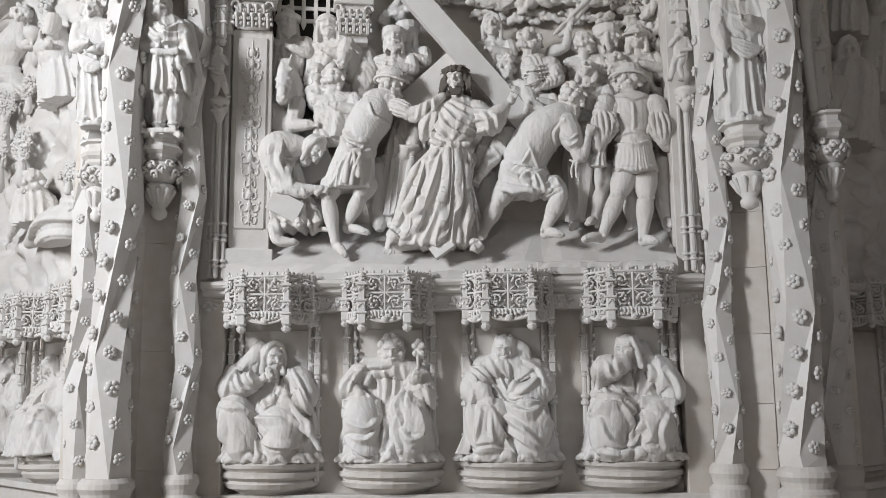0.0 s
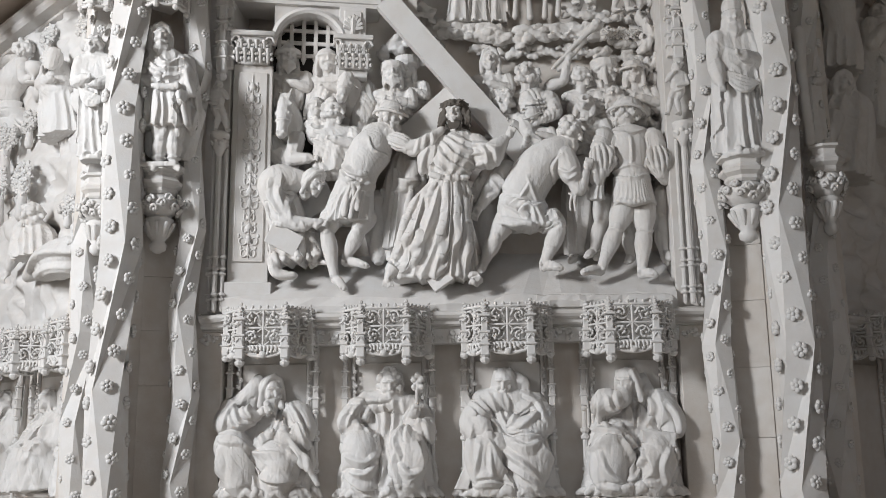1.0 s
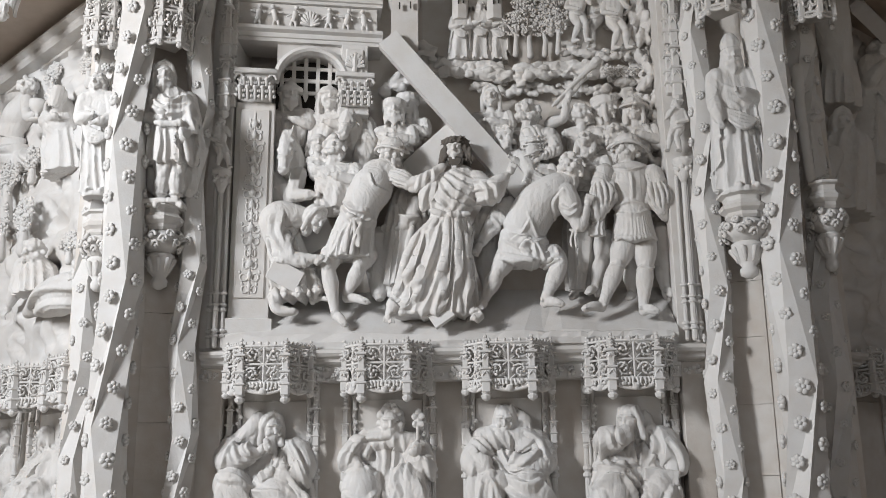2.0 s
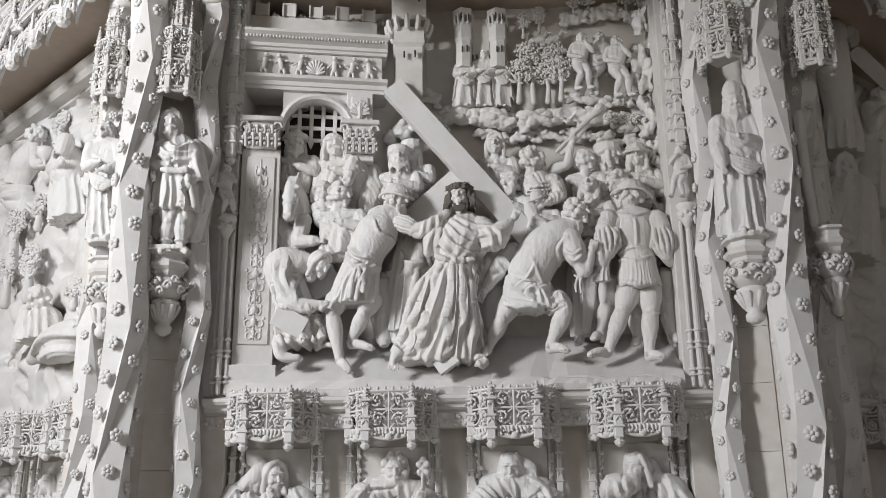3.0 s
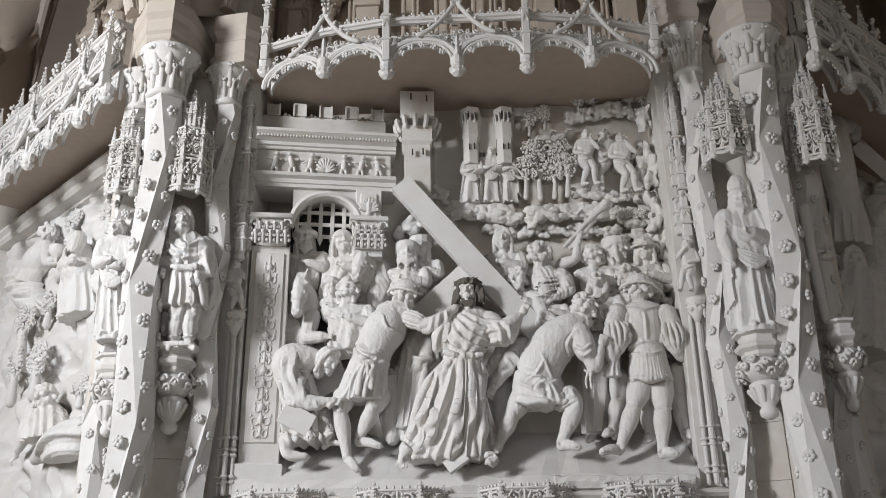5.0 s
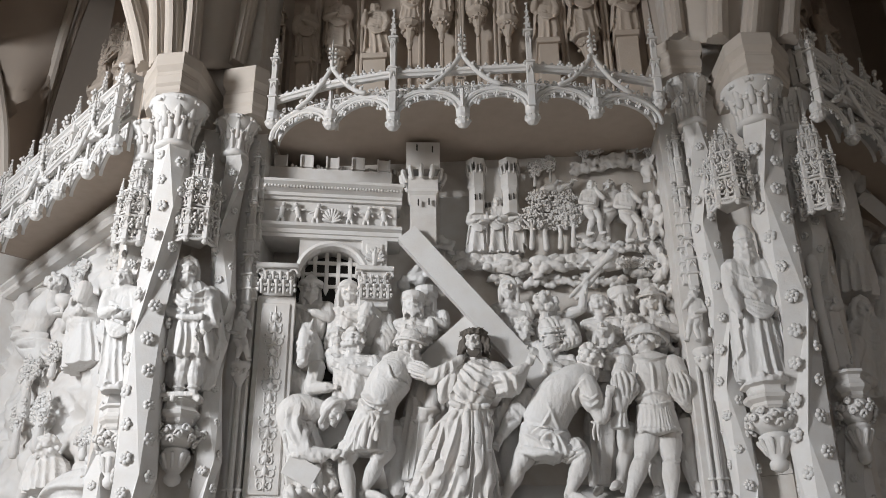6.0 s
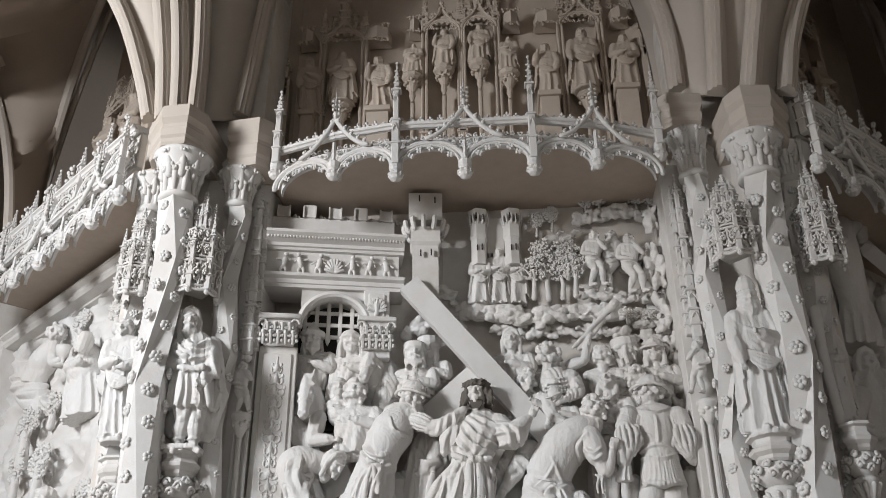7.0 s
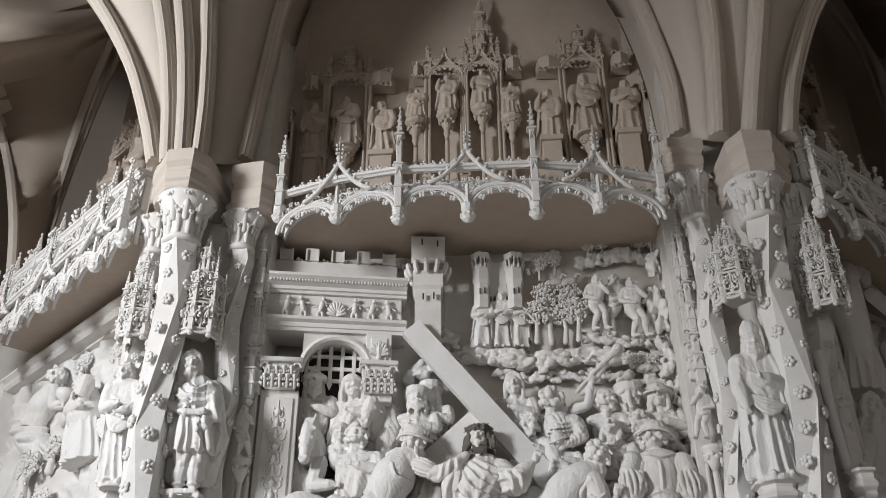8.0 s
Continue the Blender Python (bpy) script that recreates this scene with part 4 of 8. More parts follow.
        s.tube([at(0.088 * math.cos(t), 0.098 * math.sin(t), 0.04) for t in (math.tau * i / 12 for i in range(13))], 0.023 * k, 7)
    elif hat == "mitre":
        s.tube([at(0, -0.005, 0.05), at(0, -0.005, 0.12), at(0, -0.01, 0.17)], [0.07 * k, 0.085 * k, 0.07 * k], 10)
        s.tube([at(0.075 * math.cos(t), 0.085 * math.sin(t), 0.05) for t in (math.tau * i / 12 for i in range(13))], 0.015 * k, 6)
    elif hat == "crown":
        for j in range(3):
            s.tube([at((0.074 + 0.006 * math.sin(3 * t + j)) * math.cos(t), (0.086 + 0.006 * math.cos(4 * t)) * math.sin(t), 0.045 + 0.012 * math.sin(2 * t + 2 * j)) for t in (math.tau * i / 16 for i in range(17))], 0.011 * k, 6)


def hand(s, p, d, k, rnd):
    p, d = Vector(p), Vector(d).normalized()
    s.ball(p, 0.031 * k, 8, 6)
    s.bare.append((p, p + d * 0.04 * k, 0.04 * k))
    w = d.cross(Vector((0, -1, 0.2))).normalized()
    for j in range(4):
        b = p + w * (j - 1.5) * 0.015 * k + d * 0.015 * k
        s.tube([b, b + d * 0.035 * k + Vector((0, -0.012 * k, 0)), b + d * 0.05 * k + Vector((0, 0.005, -0.012 * k))], [0.009 * k, 0.0085 * k, 0.007 * k], 5)


def arm(s, a, b, c, k, rnd, sleeve="tight"):
    a, b, c = Vector(a), Vector(b), Vector(c)
    g = {"tight": 1.0, "puff": 1.15, "wide": 1.35, "bare": 0.88}[sleeve]
    s.tube([a, a.lerp(b, 0.45), b], [0.064 * k * g, 0.062 * k * g, 0.048 * k * g], 9)
    s.tube([b, b.lerp(c, 0.35), c], [0.048 * k * g, 0.049 * k * g, (0.03 if sleeve != "wide" else 0.05) * k], 9)
    hand(s, c + (c - b).normalized() * 0.03 * k, c - b, k, rnd)
    if sleeve != "bare":
        for u in range(5):
            t = (u + rnd.random() * 0.6) / 5
            for p0, p1, rr in ((a, b, 0.052), (b, c, 0.038)):
                p = p0.lerp(p1, t)
                d = (p1 - p0).normalized()
                w = d.cross(Vector((0, 1, 0.1))).normalized() * rr * k * g
                e = d * rnd.uniform(-0.03, 0.03) * k
                s.tube([p - w * 0.8 + e, p + Vector((0, -rr * k * g * 1.04, 0)), p + w * 0.8 - e], 0.0095 * k * (1.6 if sleeve == "puff" else 1.1), 5)
    if sleeve == "puff":
        for u in range(3):
            p = a.lerp(b, 0.12 + 0.24 * u)
            s.ball(p, (0.07 * k, 0.064 * k, 0.066 * k), 14, 9)


def leg(s, a, b, c, toe, k, boot=False):
    a, b, c, toe = Vector(a), Vector(b), Vector(c), Vector(toe)
    s.tube([a, a.lerp(b, 0.5), b], [0.092 * k, 0.082 * k, 0.06 * k], 10)
    calf = b.lerp(c, 0.35)
    s.bare += [(b, c, 0.07 * k), (c, toe, 0.05 * k), (a.lerp(b, 0.5), b, 0.085 * k)]
    s.tube([b, calf, b.lerp(c, 0.75), c], [0.057 * k, 0.066 * k, 0.046 * k, 0.035 * k], 10)
    s.ball(b + Vector((0, -0.018 * k, 0)), 0.05 * k, 8, 6)
    s.tube([c + Vector((0, 0, -0.02 * k)), c.lerp(toe, 0.55), toe], [0.036 * k, 0.034 * k, 0.024 * k], 8)
    if boot:
        for t in (0.2, 0.5, 0.8):
            p = b.lerp(c, t)
            s.tube([p + Vector((0.05 * k * math.cos(q), 0.05 * k * math.sin(q), 0)) for q in (math.tau * j / 8 for j in range(9))], 0.01 * k, 5)


def ring_edge(c, rx, ry, a0=-115, a1=115, n=9, dz=0.0):
    return [(c[0] + rx * math.sin(radians(a0 + (a1 - a0) * j / n)), c[1] - ry * math.cos(radians(a0 + (a1 - a0) * j / n)), c[2] + dz) for j in range(n + 1)]


def torso(s, ls, rs, hip, k, rnd, wrap=0, breast=1.0):
    ls, rs, hip = Vector(ls), Vector(rs), Vector(hip)
    m = ls.lerp(rs, 0.5)
    s.tube([ls, m + Vector((0, 0, 0.03 * k)), rs], [0.066 * k, 0.09 * k, 0.066 * k], 9)
    for e in (0.22, 0.5, 0.78):
        top = ls.lerp(rs, e)
        lo = hip + (rs - ls) * (e - 0.5) * 0.62
        s.tube([top, top.lerp(lo, 0.45) + Vector((0, -0.02 * k * breast, 0)), lo], [0.078 * k, 0.102 * k, 0.092 * k], 14)
    for j in range(wrap):
        t = (j + 0.5) / wrap
        a = ls.lerp(hip, 0.1 + 0.5 * t) + Vector((-0.05 * k, -0.06 * k, 0))
        b = rs.lerp(hip, 0.35 + 0.7 * t) + Vector((0.04 * k, -0.07 * k, -0.03 * k))
        s.tube(bow(a, a.lerp(b, 0.5) + Vector((0, -0.07 * k, -0.05 * k)), b, 6), [0.011 * k, 0.018 * k, 0.022 * k, 0.024 * k, 0.022 * k, 0.017 * k, 0.01 * k], 6)


def mass(s, rings, folds=0, depth=0.0, rnd=None, cols=96, rows=26):
    """A body or a robe: rings of (middle, half width, half depth), with folds that deepen on the way down."""
    mids = curve([r[0] for r in rings], rows)
    size = curve([(r[1], r[2], 0) for r in rings], rows)
    rnd = rnd or random.Random(1)
    deep = [rnd.uniform(0.45, 1.3) for _ in range(2 * folds + 2)]
    ph, w = rnd.uniform(0, 6), rnd.uniform(0, 6)
    out = []
    for k in range(rows + 1):
        t, row = k / rows, []
        for j in range(cols):
            a = math.tau * j / cols
            g = 0.0
            if folds:
                v = folds * (a + 0.1 * math.sin(3 * a + w) + 0.12 * math.sin(2.5 * t + ph) * t) / math.pi + ph
                g = depth * (0.25 + 0.75 * t) * ((1 - abs(math.sin(math.pi * v))) ** 1.15 - 0.35) * 1.35 * deep[int(v) % len(deep)]
            row.append(mids[k] + Vector(((size[k].x + g) * math.cos(a), (size[k].y + g) * math.sin(a), 0)))
        out.append(row)
    s.loft(out)


def folds_on(s, lines, r, high=2.7, wide=2.5):
    """Notes folds that run along lines of (x, z) over the front; they are cut when the statue is carved."""
    for line in lines:
        pts = curve([(x, 0, z) for x, z in line], 14)
        s.pleats.append((np.array([(p.x, p.z) for p in pts]), r * high, r * wide))


def limb(s, pts, radii, n=16, seg=22):
    """A rounded limb along a smooth line."""
    line = curve(pts, n)
    R = curve([(r, 0, 0) for r in radii], n)
    s.tube(line, [max(0.004, q.x) for q in R], seg)


def slashed(s, a, b, r, n=13):
    """A puffed sleeve from a to b, gathered into strips."""
    a, b = Vector(a), Vector(b)
    d = (b - a).normalized()
    u = d.cross(Vector((0, 1, 0.1))).normalized()
    w = d.cross(u)
    s.tube([a, a.lerp(b, 0.5), b], [r * 0.7, r * 0.86, r * 0.6], 12)
    for j in range(n):
        e = u * math.cos(math.tau * j / n) + w * math.sin(math.tau * j / n)
        s.tube([a + e * r * 0.6, a.lerp(b, 0.25) + e * r * 0.9, a.lerp(b, 0.5) + e * r * 1.0, a.lerp(b, 0.8) + e * r * 0.85, b + e * r * 0.5], [r * 0.1, r * 0.16, r * 0.18, r * 0.16, r * 0.08], 6)


def bare_leg(s, hip, knee, ankle, toe, k=1.0):
    """A leg with thigh, knee cap, calf, heel and toes."""
    hip, knee, ankle, toe = (Vector(p) for p in (hip, knee, ankle, toe))
    back = Vector((0, 0.03 * k, 0))
    limb(s, [hip, hip.lerp(knee, 0.5), knee], [0.088 * k, 0.08 * k, 0.056 * k])
    limb(s, [knee, knee.lerp(ankle, 0.33) + back * 0.5, knee.lerp(ankle, 0.72), ankle], [0.052 * k, 0.06 * k, 0.041 * k, 0.033 * k])
    s.ball(knee + Vector((0, -0.02 * k, 0)), 0.043 * k, 10, 7)
    f = (toe - ankle)
    limb(s, [ankle + Vector((0, 0.02 * k, -0.01 * k)), ankle.lerp(toe, 0.5) + Vector((0, 0, 0.006)), toe], [0.036 * k, 0.034 * k, 0.025 * k])
    side = f.cross(Vector((0, 0, 1))).normalized()
    for j in range(5):
        q = toe + side * (j - 2) * 0.014 * k + f.normalized() * (0.012 - 0.005 * abs(j - 1)) * k
        s.tube([q - f.normalized() * 0.03 * k, q], 0.009 * k, 6)
    for e in (-1, 1):
        s.ball(ankle + side * e * 0.03 * k, 0.014 * k, 6, 5)


def statue(s, label, mat=None, at=None, voxel=0.008, name="carved_figure", group="", soft=1, folds=0.013, spacing=0.06):
    return carve(whole(name, s, mat or DRAPED, label, "statue", group, at=at), voxel, soft, folds, spacing, len(s.v) % 97, s.bare, 0.0, s.pleats)


# --- figures of the middle relief ---
rnd = random.Random(11)
F = "carved figures of the relief"

# soldier in a helmet, leaning over
FINE = 0.0056
s = Solid()
limb(s, [(-0.749, 7.06, 3.957), (-0.837, 7.04, 3.799), (-0.925, 7.04, 3.64), (-0.971, 7.05, 3.483)], [0.1, 0.165, 0.15, 0.15], 20, 28)
limb(s, [(-0.842, 7.08, 3.937), (-0.7, 7.02, 3.882)], [0.1, 0.09])
head(s, (-0.682, 7.02, 4.058), 1.05, (0.8, -0.55), rnd, "curls", True, "helmet", -0.15)
mass(s, [((-0.972, 7.06, 3.546), 0.15, 0.13), ((-1.006, 7.05, 3.37), 0.18, 0.14), ((-1.031, 7.05, 3.208), 0.2, 0.15)], 7, 0.02, rnd)
slashed(s, (-0.707, 7, 3.88), (-0.517, 6.95, 3.787), 0.066)
limb(s, [(-0.553, 6.96, 3.777), (-0.406, 6.93, 3.814), (-0.277, 6.92, 3.908)], [0.056, 0.05, 0.032])
hand(s, (-0.278, 6.95, 3.927), (0.6, 0.2, 0.3), 0.85, rnd)
folds_on(s, [[(-0.538, 3.726), (-0.481, 3.748), (-0.449, 3.833)], [(-0.481, 3.725), (-0.419, 3.765), (-0.392, 3.85)], [(-0.419, 3.751), (-0.357, 3.799), (-0.348, 3.877)], [(-1.07, 3.612), (-1.02, 3.534), (-0.907, 3.474), (-0.841, 3.499)], [(-1.06, 3.648), (-0.986, 3.565), (-0.885, 3.545)]], 0.012)
folds_on(s, [[(-0.907, 3.501), (-0.924, 3.412), (-0.958, 3.332)], [(-0.842, 3.847), (-0.811, 3.755), (-0.71, 3.721)], [(-1.08, 3.379), (-1.12, 3.269), (-1.17, 3.194)], [(-1.03, 3.445), (-1.08, 3.335), (-1.1, 3.193)]], 0.009)
s.ball((-0.985, 6.9, 3.502), (0.035, 0.03, 0.03), 10, 7)
s.ball((-0.901, 6.92, 3.56), (0.05, 0.035, 0.035), 10, 7)
for line in ([(-0.982, 3.483), (-1.01, 3.373), (-1.03, 3.231)], [(-0.965, 3.479), (-0.956, 3.371), (-0.981, 3.213)], [(-0.93, 3.496), (-0.921, 3.393), (-0.929, 3.273)]):
    s.tube(curve([(x, 6.88, z) for x, z in line], 8), [0.011, 0.012, 0.013, 0.015, 0.017, 0.019, 0.021, 0.022, 0.02], 7)
bare_leg(s, (-1.158, 7.06, 3.262), (-1.185, 7.02, 3.132), (-1.114, 6.98, 2.768), (-1.028, 6.9, 2.667), 1.05)
bare_leg(s, (-0.887, 7.1, 3.266), (-0.938, 7.02, 3.136), (-1.054, 7.1, 2.921), (-0.873, 7, 2.856), 1.05)
statue(s, "carved limestone soldier in a helmet leaning forward with an outstretched arm", group=F, folds=0.003, spacing=0.05, voxel=FINE, soft=2)

# bent man with a box
s = Solid()
limb(s, [(-1.607, 7.1, 3.395), (-1.582, 7.08, 3.536), (-1.421, 7.06, 3.574)], [0.14, 0.165, 0.09], 20, 28)
head(s, (-1.297, 7.02, 3.542), 1.0, (0.75, -0.55), rnd, "hood", False, None, -0.7)
mass(s, [((-1.576, 7.12, 3.468), 0.14, 0.13), ((-1.508, 7.12, 3.214), 0.16, 0.13), ((-1.464, 7.1, 2.915), 0.2, 0.14)], 6, 0.035, rnd)
limb(s, [(-1.595, 7, 3.483), (-1.529, 6.96, 3.26), (-1.427, 6.94, 3.195), (-1.234, 6.94, 3.191)], [0.075, 0.075, 0.06, 0.03])
hand(s, (-1.225, 6.94, 3.196), (1, 0, -0.3), 1.0, rnd)
folds_on(s, [[(-1.63, 3.516), (-1.62, 3.403), (-1.55, 3.267)], [(-1.53, 3.559), (-1.55, 3.424), (-1.5, 3.288)], [(-1.66, 3.359), (-1.61, 3.223), (-1.52, 3.168)], [(-1.46, 3.445), (-1.49, 3.333), (-1.44, 3.229)], [(-1.39, 3.152), (-1.3, 3.128), (-1.24, 3.171)]], 0.014)
folds_on(s, [[(-1.61, 3.223), (-1.62, 3.045), (-1.55, 2.845)], [(-1.33, 3.151), (-1.26, 2.994), (-1.32, 2.863)], [(-1.52, 2.933), (-1.43, 2.865), (-1.36, 2.754)], [(-1.6, 2.89), (-1.54, 2.779), (-1.39, 2.768)], [(-1.39, 3.13), (-1.37, 2.952), (-1.45, 2.822)]], 0.018)
limb(s, [(-1.611, 7, 2.922), (-1.553, 6.95, 2.801), (-1.425, 6.92, 2.764)], [0.04, 0.045, 0.02])
bare_leg(s, (-1.296, 7.15, 3.08), (-1.268, 7.12, 2.983), (-1.308, 7.1, 2.912), (-1.166, 7.05, 2.887), 0.7)
statue(s, "carved limestone man in a hood bending over a box", group=F, folds=0.003, spacing=0.05, voxel=FINE, soft=2)
s = Solid().box(-0.13, 0.13, -0.05, 0.05, -0.085, 0.085, 0.004)
whole("carved_box", s, CARVED, "plain carved limestone box held by the bent man", "box", at=Matrix.Translation((-1.504, 6.98, 3.071)) @ pose(0, 0, 0, 8, 28, 6))

# central robed figure under the cross
s = Solid()
mass(s, [((-0.143, 7, 3.922), 0.07, 0.06), ((-0.157, 7, 3.849), 0.15, 0.1), ((-0.176, 6.98, 3.72), 0.185, 0.14), ((-0.212, 6.98, 3.607), 0.16, 0.13), ((-0.226, 6.98, 3.535), 0.13, 0.12)], 5, 0.012, rnd)
mass(s, [((-0.226, 6.98, 3.553), 0.13, 0.12), ((-0.281, 6.98, 3.338), 0.2, 0.14), ((-0.339, 6.97, 3.07), 0.27, 0.15), ((-0.368, 6.97, 2.741), 0.335, 0.16)], 8, 0.024, rnd, 120, 34)
limb(s, [(-0.025, 6.98, 3.821), (0.078, 6.92, 3.682), (0.157, 6.9, 3.755), (0.219, 6.9, 3.817)], [0.08, 0.1, 0.075, 0.035])
hand(s, (0.25, 6.9, 3.852), (0.4, -0.1, 0.9), 1.15, rnd)
limb(s, [(-0.29, 7, 3.843), (-0.387, 6.97, 3.708), (-0.422, 6.96, 3.606)], [0.08, 0.085, 0.05])
folds_on(s, [[(-0.272, 3.804), (-0.186, 3.69), (-0.044, 3.628), (0.102, 3.616)], [(-0.25, 3.84), (-0.142, 3.734), (-0.013, 3.69), (0.138, 3.678)], [(-0.206, 3.857), (-0.098, 3.782), (0.01, 3.753), (0.161, 3.731)], [(-0.303, 3.76), (-0.243, 3.646), (-0.123, 3.576), (-0.002, 3.583)], [(-0.347, 3.738), (-0.317, 3.625), (-0.253, 3.543)]], 0.013)
folds_on(s, [[(-0.381, 3.739), (-0.417, 3.65), (-0.435, 3.556)], [(-0.329, 3.76), (-0.356, 3.649), (-0.348, 3.554)], [(0.01, 3.753), (0.06, 3.684), (0.076, 3.599)], [(0.087, 3.728), (0.121, 3.696), (0.137, 3.624)], [(-0.361, 3.537), (-0.253, 3.499), (-0.089, 3.504)]], 0.014)
s.tube(curve([(x, 6.86, z) for x, z in [(-0.364, 3.531), (-0.231, 3.493), (-0.08, 3.507)]], 8), 0.014, 7)
folds_on(s, [[(-0.304, 3.471), (-0.425, 3.262), (-0.521, 3.046), (-0.683, 2.824)], [(-0.274, 3.471), (-0.34, 3.217), (-0.448, 2.98), (-0.59, 2.766)], [(-0.244, 3.461), (-0.272, 3.172), (-0.343, 2.913), (-0.471, 2.7)], [(-0.209, 3.46), (-0.212, 3.171), (-0.279, 2.912), (-0.344, 2.698)]], 0.025)
folds_on(s, [[(-0.175, 3.46), (-0.161, 3.17), (-0.19, 2.91), (-0.218, 2.687)], [(-0.14, 3.468), (-0.101, 3.212), (-0.096, 2.951), (-0.133, 2.703)], [(-0.115, 3.467), (-0.049, 3.255), (-0.036, 2.994), (-0.015, 2.757)], [(-0.338, 3.446), (-0.477, 3.307), (-0.546, 3.155), (-0.619, 2.939)]], 0.023)
folds_on(s, [[(-0.49, 3.154), (-0.436, 3.001), (-0.492, 2.829), (-0.641, 2.746)], [(-0.234, 3.171), (-0.214, 2.997), (-0.259, 2.825), (-0.319, 2.74)], [(-0.683, 2.841), (-0.632, 2.789), (-0.547, 2.822)], [(-0.641, 2.737), (-0.514, 2.701), (-0.387, 2.716)], [(-0.218, 2.696), (-0.125, 2.669), (-0.024, 2.71)]], 0.018)
limb(s, [(-0.625, 6.9, 2.834), (-0.677, 6.86, 2.771), (-0.692, 6.84, 2.704)], [0.04, 0.036, 0.028])
for j in range(5):
    s.tube([V((-0.721, 6.84, 2.713), 0.016 * j, 0, 0), V((-0.723, 6.82, 2.671), 0.018 * j, 0, -0.008 * (j % 3))], 0.009, 6)
s.bare.append(((-0.18, 6.97, 4.047), (-0.18, 6.97, 4.1), 0.12))
hand(s, (-0.057, 6.86, 2.739), (0.6, -0.3, -0.6), 1.2, rnd)
head(s, (-0.180, 6.97, 4.047), 1.08, (-0.15, -1), rnd, None, False, None)
statue(s, "carved limestone man in a long pleated robe bearing the cross", group=F, folds=0.003, spacing=0.05, voxel=FINE, soft=2)
s = Solid()
c = Vector((-0.180, 6.97, 4.047))
for e in (-1, 1):
    for j in range(11):
        x, y, z = e * rnd.uniform(0.068, 0.1), rnd.uniform(-0.05, 0.07), rnd.uniform(-0.02, 0.08)
        ph = rnd.random() * 6
        s.tube([c + Vector((x * (0.85 + 0.12 * i) + 0.012 * math.sin(ph + 1.9 * i), y + 0.01 * math.cos(ph + 1.9 * i), z - 0.035 * i)) for i in range(5)], [0.014, 0.019, 0.018, 0.017, 0.009], 6)
for j in range(7):
    x = (j - 3) * 0.014
    s.tube([c + Vector((x, -0.07 + abs(x) * 0.4, -0.07)), c + Vector((x, -0.084, -0.105)), c + Vector((x * 0.6, -0.074, -0.14))], [0.009, 0.012, 0.006], 6)
for j in range(5):
    s.tube([c + Vector(((0.088 + 0.014 * math.sin(5 * t + 2 * j)) * math.cos(t), (0.1 + 0.012 * math.cos(4 * t + j)) * math.sin(t), 0.062 + 0.022 * math.sin(3 * t + 2 * j))) for t in (math.tau * i / 20 for i in range(21))], 0.01, 6)
for j in range(26):
    a = rnd.uniform(0, math.tau)
    p = c + Vector((0.095 * math.cos(a), 0.1 * math.sin(a), 0.065 + rnd.uniform(-0.02, 0.02)))
    s.tube([p, p + Vector((0.03 * math.cos(a + 0.6), 0.03 * math.sin(a), rnd.uniform(-0.02, 0.03)))], [0.008, 0.004], 5)
statue(s, "dark-stained carved hair, beard and woven crown", HAIR, name="carved_hair", voxel=0.006, soft=0, folds=0.0)

# bending man in a short tunic
s = Solid()
limb(s, [(0.714, 7.02, 3.789), (0.602, 7.02, 3.714), (0.446, 7.03, 3.584), (0.333, 7.05, 3.388)], [0.09, 0.15, 0.175, 0.17], 20, 28)
head(s, (0.731, 6.98, 3.895), 1.08, (0.85, -0.5), rnd, "curls", False, None, 0.1)
mass(s, [((0.334, 7.06, 3.413), 0.17, 0.14), ((0.343, 7.05, 3.275), 0.2, 0.15), ((0.383, 7.04, 3.138), 0.245, 0.16)], 4, 0.014, rnd)
limb(s, [(0.661, 6.95, 3.692), (0.698, 6.92, 3.57), (0.719, 6.9, 3.483)], [0.09, 0.09, 0.07])
limb(s, [(0.712, 6.91, 3.5), (0.768, 6.9, 3.394), (0.824, 6.9, 3.539)], [0.05, 0.05, 0.033])
hand(s, (0.838, 6.9, 3.583), (0.3, -0.2, 1), 1.15, rnd)
folds_on(s, [[(0.151, 3.214), (0.299, 3.168), (0.468, 3.129), (0.605, 3.183)], [(0.154, 3.162), (0.319, 3.124), (0.488, 3.103), (0.595, 3.136)], [(0.195, 3.301), (0.321, 3.22), (0.427, 3.2)], [(0.491, 3.186), (0.564, 3.241), (0.597, 3.184)], [(0.218, 3.367), (0.345, 3.342), (0.429, 3.274)]], 0.011)
folds_on(s, [[(0.371, 3.496), (0.411, 3.385), (0.451, 3.296)], [(0.391, 3.465), (0.325, 3.364), (0.238, 3.3)], [(0.632, 3.668), (0.565, 3.58), (0.584, 3.491)], [(0.649, 3.512), (0.691, 3.476), (0.743, 3.51)], [(0.629, 3.557), (0.683, 3.52), (0.736, 3.555)]], 0.009)
folds_on(s, [[(0.345, 3.307), (0.408, 3.275), (0.494, 3.313)], [(0.421, 3.288), (0.449, 3.217), (0.485, 3.142)], [(0.404, 3.288), (0.41, 3.209), (0.426, 3.165)], [(0.387, 3.297), (0.322, 3.246), (0.342, 3.202)]], 0.015)
for line in ([(0.712, 3.356), (0.693, 3.291), (0.696, 3.238)], [(0.738, 3.356), (0.727, 3.29), (0.734, 3.229)], [(0.687, 3.37), (0.746, 3.351), (0.757, 3.421)]):
    s.tube(curve([(x, 6.9, z) for x, z in line], 6), 0.011, 6)
bare_leg(s, (0.229, 7.08, 3.24), (0.129, 7.02, 3.063), (0.016, 7.02, 2.844), (-0.015, 6.93, 2.776), 1.08)
